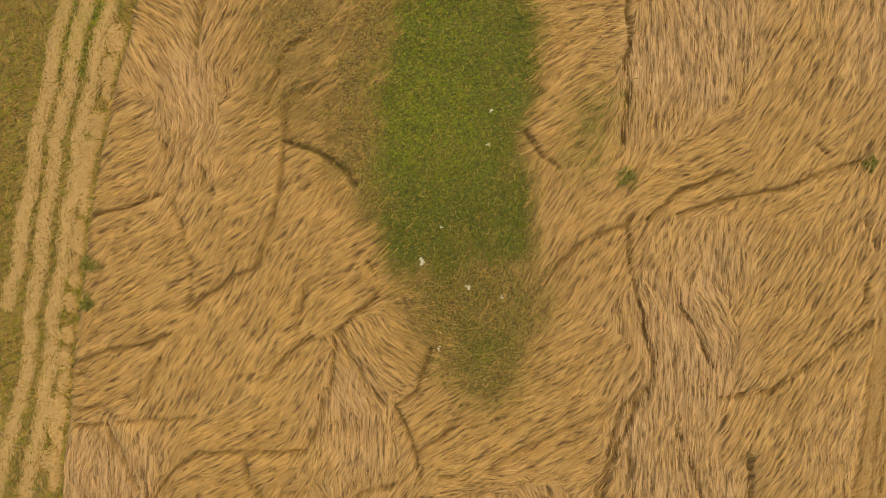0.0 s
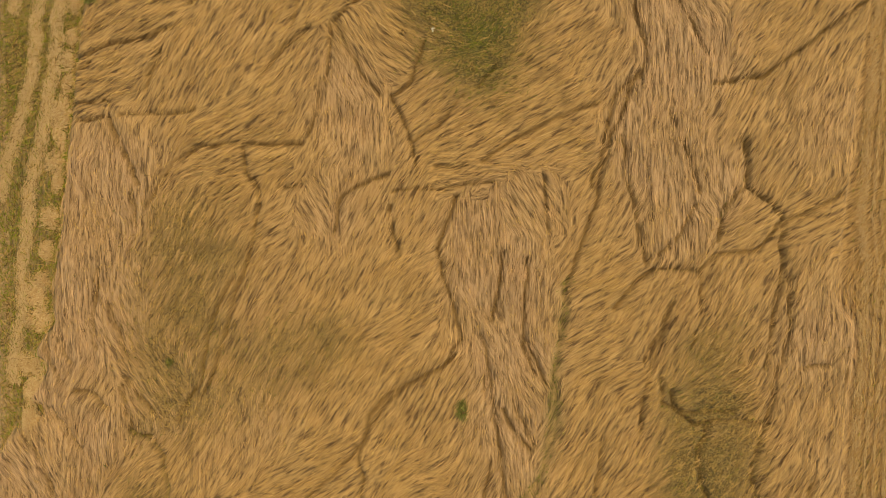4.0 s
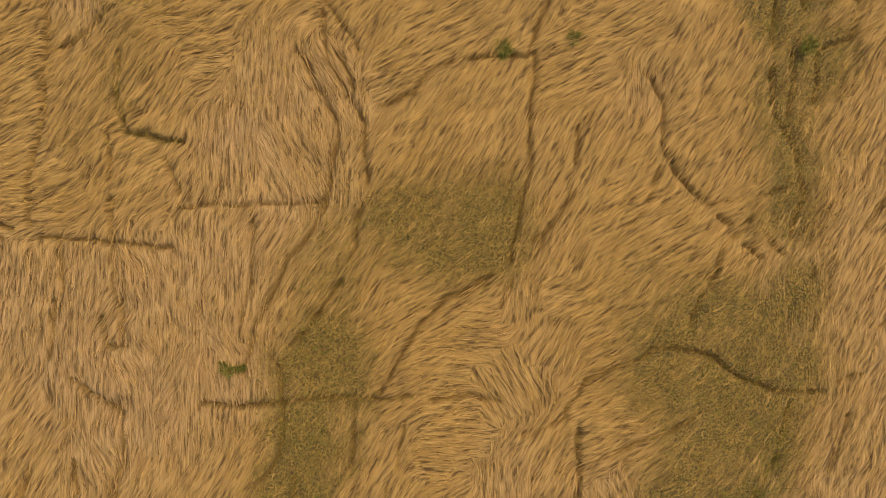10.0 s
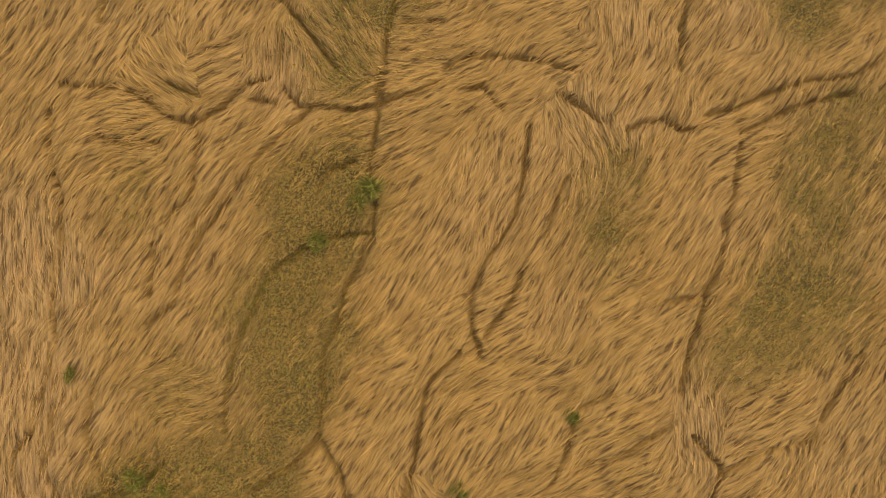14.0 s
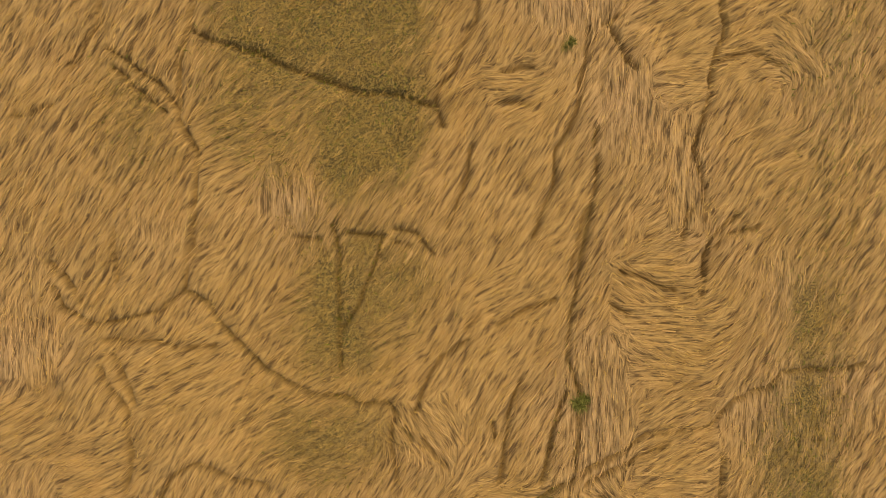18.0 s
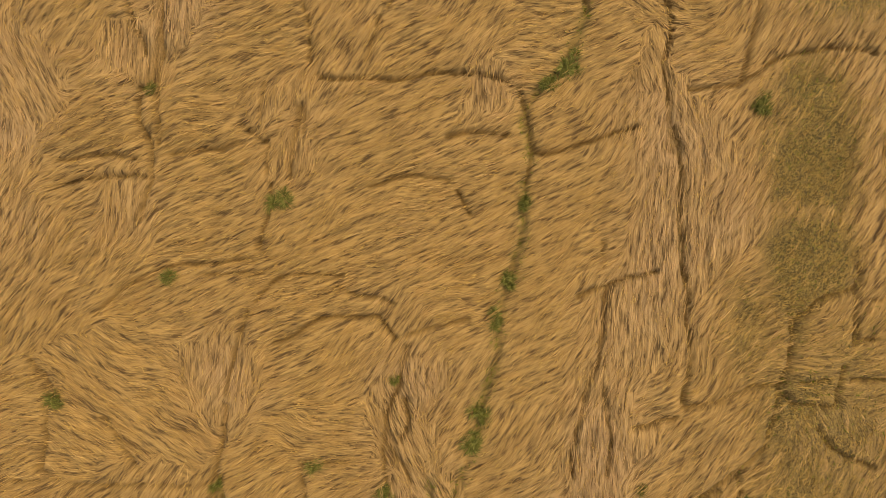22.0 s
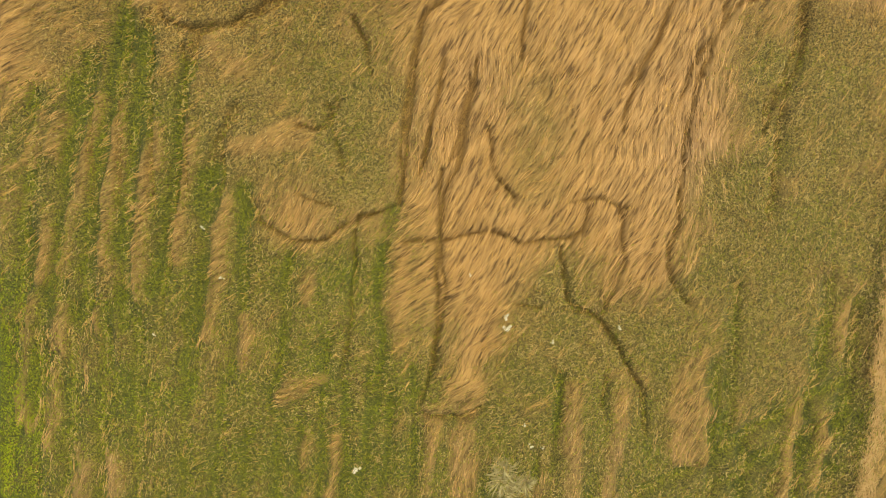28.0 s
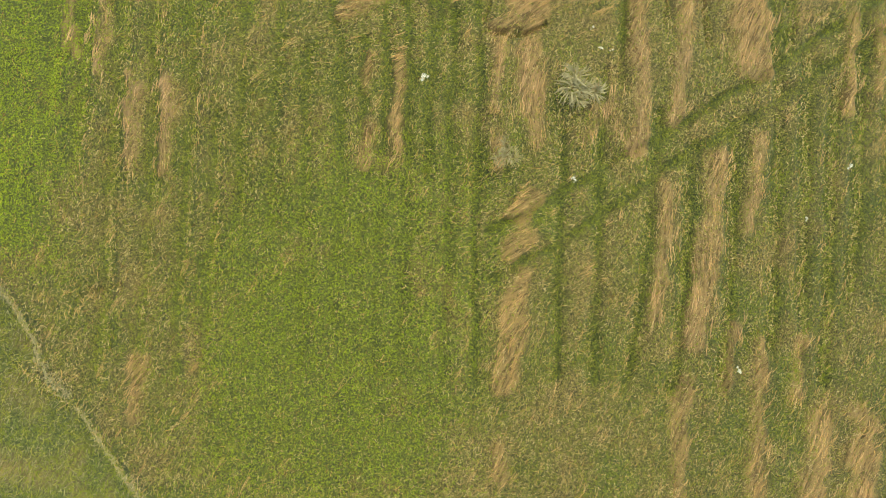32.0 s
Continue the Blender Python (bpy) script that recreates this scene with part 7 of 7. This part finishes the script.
stubble_row("straw_swath", 0.40, 1100, [(2.42, -62.26), (2.02, -63.72), (1.74, -64.98), (1.36, -68.34), (1.26, -70.19), (0.57, -75.27)], "pale broad strip of straw beside half-ripe wheat", size=(0.08, 0.22), rough=0.6)

# lawn beyond the last corner
scatter("lawn_grass", M_HERB, 520, lawn, (0.05, 0.12), (0.008, 0.016), 1.0, (0.0, 0.035), 0.2, "short mown green lawn grass", "grass", False, K=2)
scatter("lawn_dry_grass", M_DRY, 260, lawn, (0.04, 0.12), (0.007, 0.013), 0.9, (0.0, 0.03), 0.2, "pale dry blades in the mown lawn", "grass", False, K=2)
stubble_row("dry_edge", 0.26, 420, [(-17.67, -75.21), (-17.01, -76.45), (-16.34, -77.59), (-15.37, -79.23), (-14.38, -80.58)], "pale dry grass edge between lawn and crop", M_DRY, 0.8)


# ---- straw clods along the verge ----
def straw_clod(seed):
    r = random.Random(seed)
    bm = bmesh.new()
    rings, spokes = 4, 11
    grid = []
    lobes = [r.uniform(0.62, 1.2) for _ in range(spokes)]
    for i in range(1, rings + 1):
        q = i / rings
        grid.append([bm.verts.new((math.cos(a) * q * lobes[k] * 0.5, math.sin(a) * q * lobes[k] * 0.5,
                                   0.12 * (1 - q ** 3) + 0.02 + r.uniform(-0.035, 0.035))) for k, a in
                     ((k, 2 * math.pi * k / spokes) for k in range(spokes))])
    top = bm.verts.new((0, 0, 0.2))
    for k in range(spokes):
        m = (k + 1) % spokes
        bm.faces.new((top, grid[0][k], grid[0][m]))
        for i in range(rings - 1):
            bm.faces.new((grid[i][k], grid[i + 1][k], grid[i + 1][m], grid[i][m]))
    for _ in range(420):
        a, q = r.uniform(0, 6.283), 0.66 * math.sqrt(r.random())
        x, y, d, ln = math.cos(a) * q, math.sin(a) * q, r.gauss(0.1, 0.6), r.uniform(0.12, 0.30)
        z = 0.13 * max(0.0, 1 - (1.7 * q) ** 3) + r.uniform(0.03, 0.07)
        c, s, h = math.cos(d), math.sin(d), r.uniform(0.010, 0.02)
        vs = [bm.verts.new((x - s * h, y + c * h, z)), bm.verts.new((x + s * h, y - c * h, z)),
              bm.verts.new((x + c * ln + s * h * 0.4, y + s * ln - c * h * 0.4, max(0.02, z - 0.02))), bm.verts.new((x + c * ln - s * h * 0.4, y + s * ln + c * h * 0.4, max(0.02, z - 0.02)))]
        bm.faces.new(vs)
    me = bpy.data.meshes.new("straw_clod")
    bm.to_mesh(me)
    bm.free()
    me.materials.append(M_STUBBLE)
    return me


CLOD_MESHES = [straw_clod(s) for s in range(5)]
for k, (x, y, r) in enumerate([(-7.20, 4.07, 0.42), (-7.33, 3.40, 0.37), (-7.41, 2.95, 0.33), (-7.65, 2.23, 0.37), (-7.67, 1.97, 0.29), (-7.78, 1.71, 0.33), (-7.88, 1.40, 0.33), (-7.96, 0.95, 0.39), (-8.00, 0.47, 0.44), (-8.14, -0.12, 0.29), (-8.19, -0.49, 0.31), (-8.24, -0.91, 0.26), (-8.28, -1.29, 0.26), (-8.36, -1.78, 0.37), (-8.47, -2.53, 0.33), (-8.52, -3.09, 0.39), (-8.60, -3.60, 0.33), (-8.71, -4.30, 0.44), (-8.81, -4.89, 0.39), (-8.90, -5.44, 0.37), (-8.91, -5.90, 0.33), (-9.04, -6.73, 0.44), (-9.21, -7.49, 0.37), (-9.30, -8.19, 0.39), (-9.33, -9.14, 0.44), (-9.34, -10.07, 0.44), (-9.35, -10.68, 0.33), (-9.37, -11.42, 0.44), (-9.51, -8.54, 0.39), (-9.66, -9.10, 0.29), (-9.76, -10.14, 0.44)]):
    ob = new("straw_clod", CLOD_MESHES[k % 5])
    ob.matrix_basis = pose(x, y, float(max(0, pick(height, np.array([x]), np.array([y]))[0] - 0.03)), 0, 0, 25 * math.sin(5 * k) + 180 * (k % 2)) @ Matrix.Diagonal((r * (1.0 + 0.25 * math.sin(9 * k)), r * (1.35 + 0.3 * math.cos(7 * k)), 0.5, 1))
    tagged(ob, "pale clod of matted straw at the edge of the verge", "straw clod", "straw clods along the verge")


# ---- weeds ----
def leaf_spray(seed, count=60, reach=0.75):
    """Leaves that rise from one foot and arch outwards."""
    r = np.random.default_rng(seed)
    a = r.uniform(0, 2 * math.pi, count)
    ln, up = r.uniform(0.4, 1.0, count) * reach, r.uniform(0.15, 0.9, count) * 0.42
    path = np.zeros((count, 4, 3))
    for k, (out, hi) in enumerate(((0.02, 0.0), (0.35, 0.7), (0.72, 1.0), (1.0, 0.78))):
        path[:, k] = np.stack([np.cos(a + 0.12 * k) * ln * out, np.sin(a + 0.12 * k) * ln * out, up * hi], -1)
    return ribbons("leaf_spray", M_LEAF, path, r.uniform(0.035, 0.07, count)[:, None] * np.array([0.4, 1, 0.9, 0.15])[None], r.normal(0, 0.3, count))


SPRAYS = [leaf_spray(s) for s in range(4)]


def weed(x, y, r, seed, label):
    q = random.Random(seed)
    base = new("weed_clump")
    z = float(pick(crown, np.array([x]), np.array([y]))[0])
    base.matrix_basis = pose(x, y, max(0.0, z - 0.09))
    for k in range(5):
        leaf = new("leaf_spray", SPRAYS[(seed + k) % 4])
        leaf.parent = base
        d = 0 if k == 0 else r * q.uniform(0.3, 0.7)
        a = q.uniform(0, 6.28)
        s = r * q.uniform(0.8, 1.3)
        leaf.matrix_basis = pose(math.cos(a) * d, math.sin(a) * d, 0, 0, 0, q.uniform(0, 360)) @ Matrix.Diagonal((s, s, 0.3 + 0.5 * s, 1))
    return tagged(base, label, "weed", "weed clumps in the wheat")


spots = [(4.02, 0.97, 0.26), (9.34, 1.26, 0.20), (-7.71, -0.86, 0.22), (-7.81, -1.72, 0.22), (0.42, -11.12, 0.24), (-6.15, -10.02, 0.11), (0.35, -15.35, 0.20), (1.79, -15.10, 0.20), (6.41, -15.24, 0.22), (-1.94, -13.40, 0.16), (-5.02, -21.74, 0.20), (-4.75, -21.73, 0.11)]
spots += [(-4.35, -29.30, 0.33), (-5.14, -30.26, 0.24), (-8.18, -34.72, 0.27), (-7.71, -34.74, 0.22), (-2.40, -34.73, 0.20), (-0.30, -33.30, 0.16), (-9.42, -32.81, 0.16), (-1.36, -36.43, 0.16), (-2.84, -37.51, 0.16), (-11.14, -48.92, 0.16), (-3.18, -47.82, 0.31), (-3.54, -48.22, 0.22), (-2.30, -44.23, 0.20), (0.55, -48.26, 0.22)]
spots += [(-8.64, -50.82, 0.31), (-10.58, -52.46, 0.20), (-12.50, -55.02, 0.22), (-7.58, -55.91, 0.20), (-6.17, -56.36, 0.20), (-9.41, -56.43, 0.16), (-4.41, -54.65, 0.24), (-4.48, -55.20, 0.27), (-4.11, -52.06, 0.22), (-4.27, -52.82, 0.20), (-4.82, -56.66, 0.24), (-0.14, -56.22, 0.16), (0.90, -56.04, 0.20), (-1.19, -55.91, 0.13), (-6.15, -54.12, 0.13), (0.61, -48.31, 0.22), (-3.87, -50.55, 0.18), (-5.01, -56.64, 0.27), (-5.19, -57.18, 0.22), (-6.22, -56.29, 0.16), (-9.22, -56.80, 0.13), (-10.01, -77.67, 0.16), (-13.50, -78.56, 0.10)]
for k, (x, y, r) in enumerate(spots):
    size = "large" if r > 0.28 else "small" if r < 0.18 else "leafy"
    weed(x, y, r, k, size + " dark green weed clump growing between fallen wheat")

for k, (x, y, r) in enumerate([(-6.26, -71.92, 0.46), (-7.87, -73.17, 0.29)]):
    ob = weed(x, y, r, 50 + k, "pale grey-green tuft of dry grass among weeds")
    ob["group"] = "dry grass tufts"
    for leaf in ob.children:
        leaf.data = leaf.data.copy()
        leaf.data.materials.clear()
        leaf.data.materials.append(M_DRY)


# ---- flowering weeds ----
def flower_head(seed):
    r = random.Random(seed)
    bm = bmesh.new()
    for k in range(16):
        a, q = 2.4 * k, 0.22 * math.sqrt(k)
        m = pose(math.cos(a) * q, math.sin(a) * q, r.uniform(0, 0.15), r.uniform(-20, 20), r.uniform(-20, 20), 0)
        bmesh.ops.create_cone(bm, cap_ends=True, segments=7, radius1=0.06, radius2=0.19, depth=0.10, matrix=m)
    me = bpy.data.meshes.new("flower_head")
    bm.to_mesh(me)
    bm.free()
    me.materials.append(M_PETAL)
    return me


def flower_stem():
    bm = bmesh.new()
    bmesh.ops.create_cone(bm, cap_ends=True, segments=6, radius1=0.008, radius2=0.004, depth=0.5, matrix=pose(0, 0, 0.25))
    me = bpy.data.meshes.new("stem")
    bm.to_mesh(me)
    bm.free()
    me.materials.append(M_LEAF)
    return me


HEADS, STEM = [flower_head(s) for s in range(3)], flower_stem()
for k, (x, y, r) in enumerate([(-0.45, -0.82, 0.09), (0.54, -1.35, 0.07), (0.96, 1.72, 0.05), (1.02, 2.44, 0.05), (-0.09, -2.67, 0.05), (1.28, -1.55, 0.05), (-0.01, -0.05, 0.04), (-6.31, -68.73, 0.09), (-5.40, -69.02, 0.05), (-7.01, -67.67, 0.04), (-12.27, -66.64, 0.05), (-11.93, -67.65, 0.05), (-9.37, -71.58, 0.09), (-6.33, -68.54, 0.07), (-4.08, -68.81, 0.05), (-5.87, -71.18, 0.05), (-5.64, -71.22, 0.04), (-6.01, -70.75, 0.04), (-6.54, -73.76, 0.04), (-13.37, -68.78, 0.04), (-6.59, -73.69, 0.05), (-0.97, -73.70, 0.07), (-1.95, -74.71, 0.05), (-3.48, -77.65, 0.07)]):
    base = new("flowering_weed")
    z = float(pick(crown, np.array([x]), np.array([y]))[0])
    base.matrix_basis = pose(x, y, max(0.0, z - 0.36), 4 * math.sin(k), 4 * math.cos(k), 40 * k)
    stem = new("stem", STEM)
    stem.parent = base
    for j in range(3):
        head = new("flower_head", HEADS[(k + j) % 3])
        head.parent = base
        head.matrix_basis = pose(r * 0.8 * math.cos(2.1 * j) * (j > 0), r * 0.8 * math.sin(2.1 * j) * (j > 0), 0.5 - 0.03 * j) @ Matrix.Scale(r * (0.65, 0.45, 0.4)[j], 4)
        tagged(head, "cream white flower head")
    tagged(base, "tall weed with cream white flower umbels", "flower", "white flowering weeds")
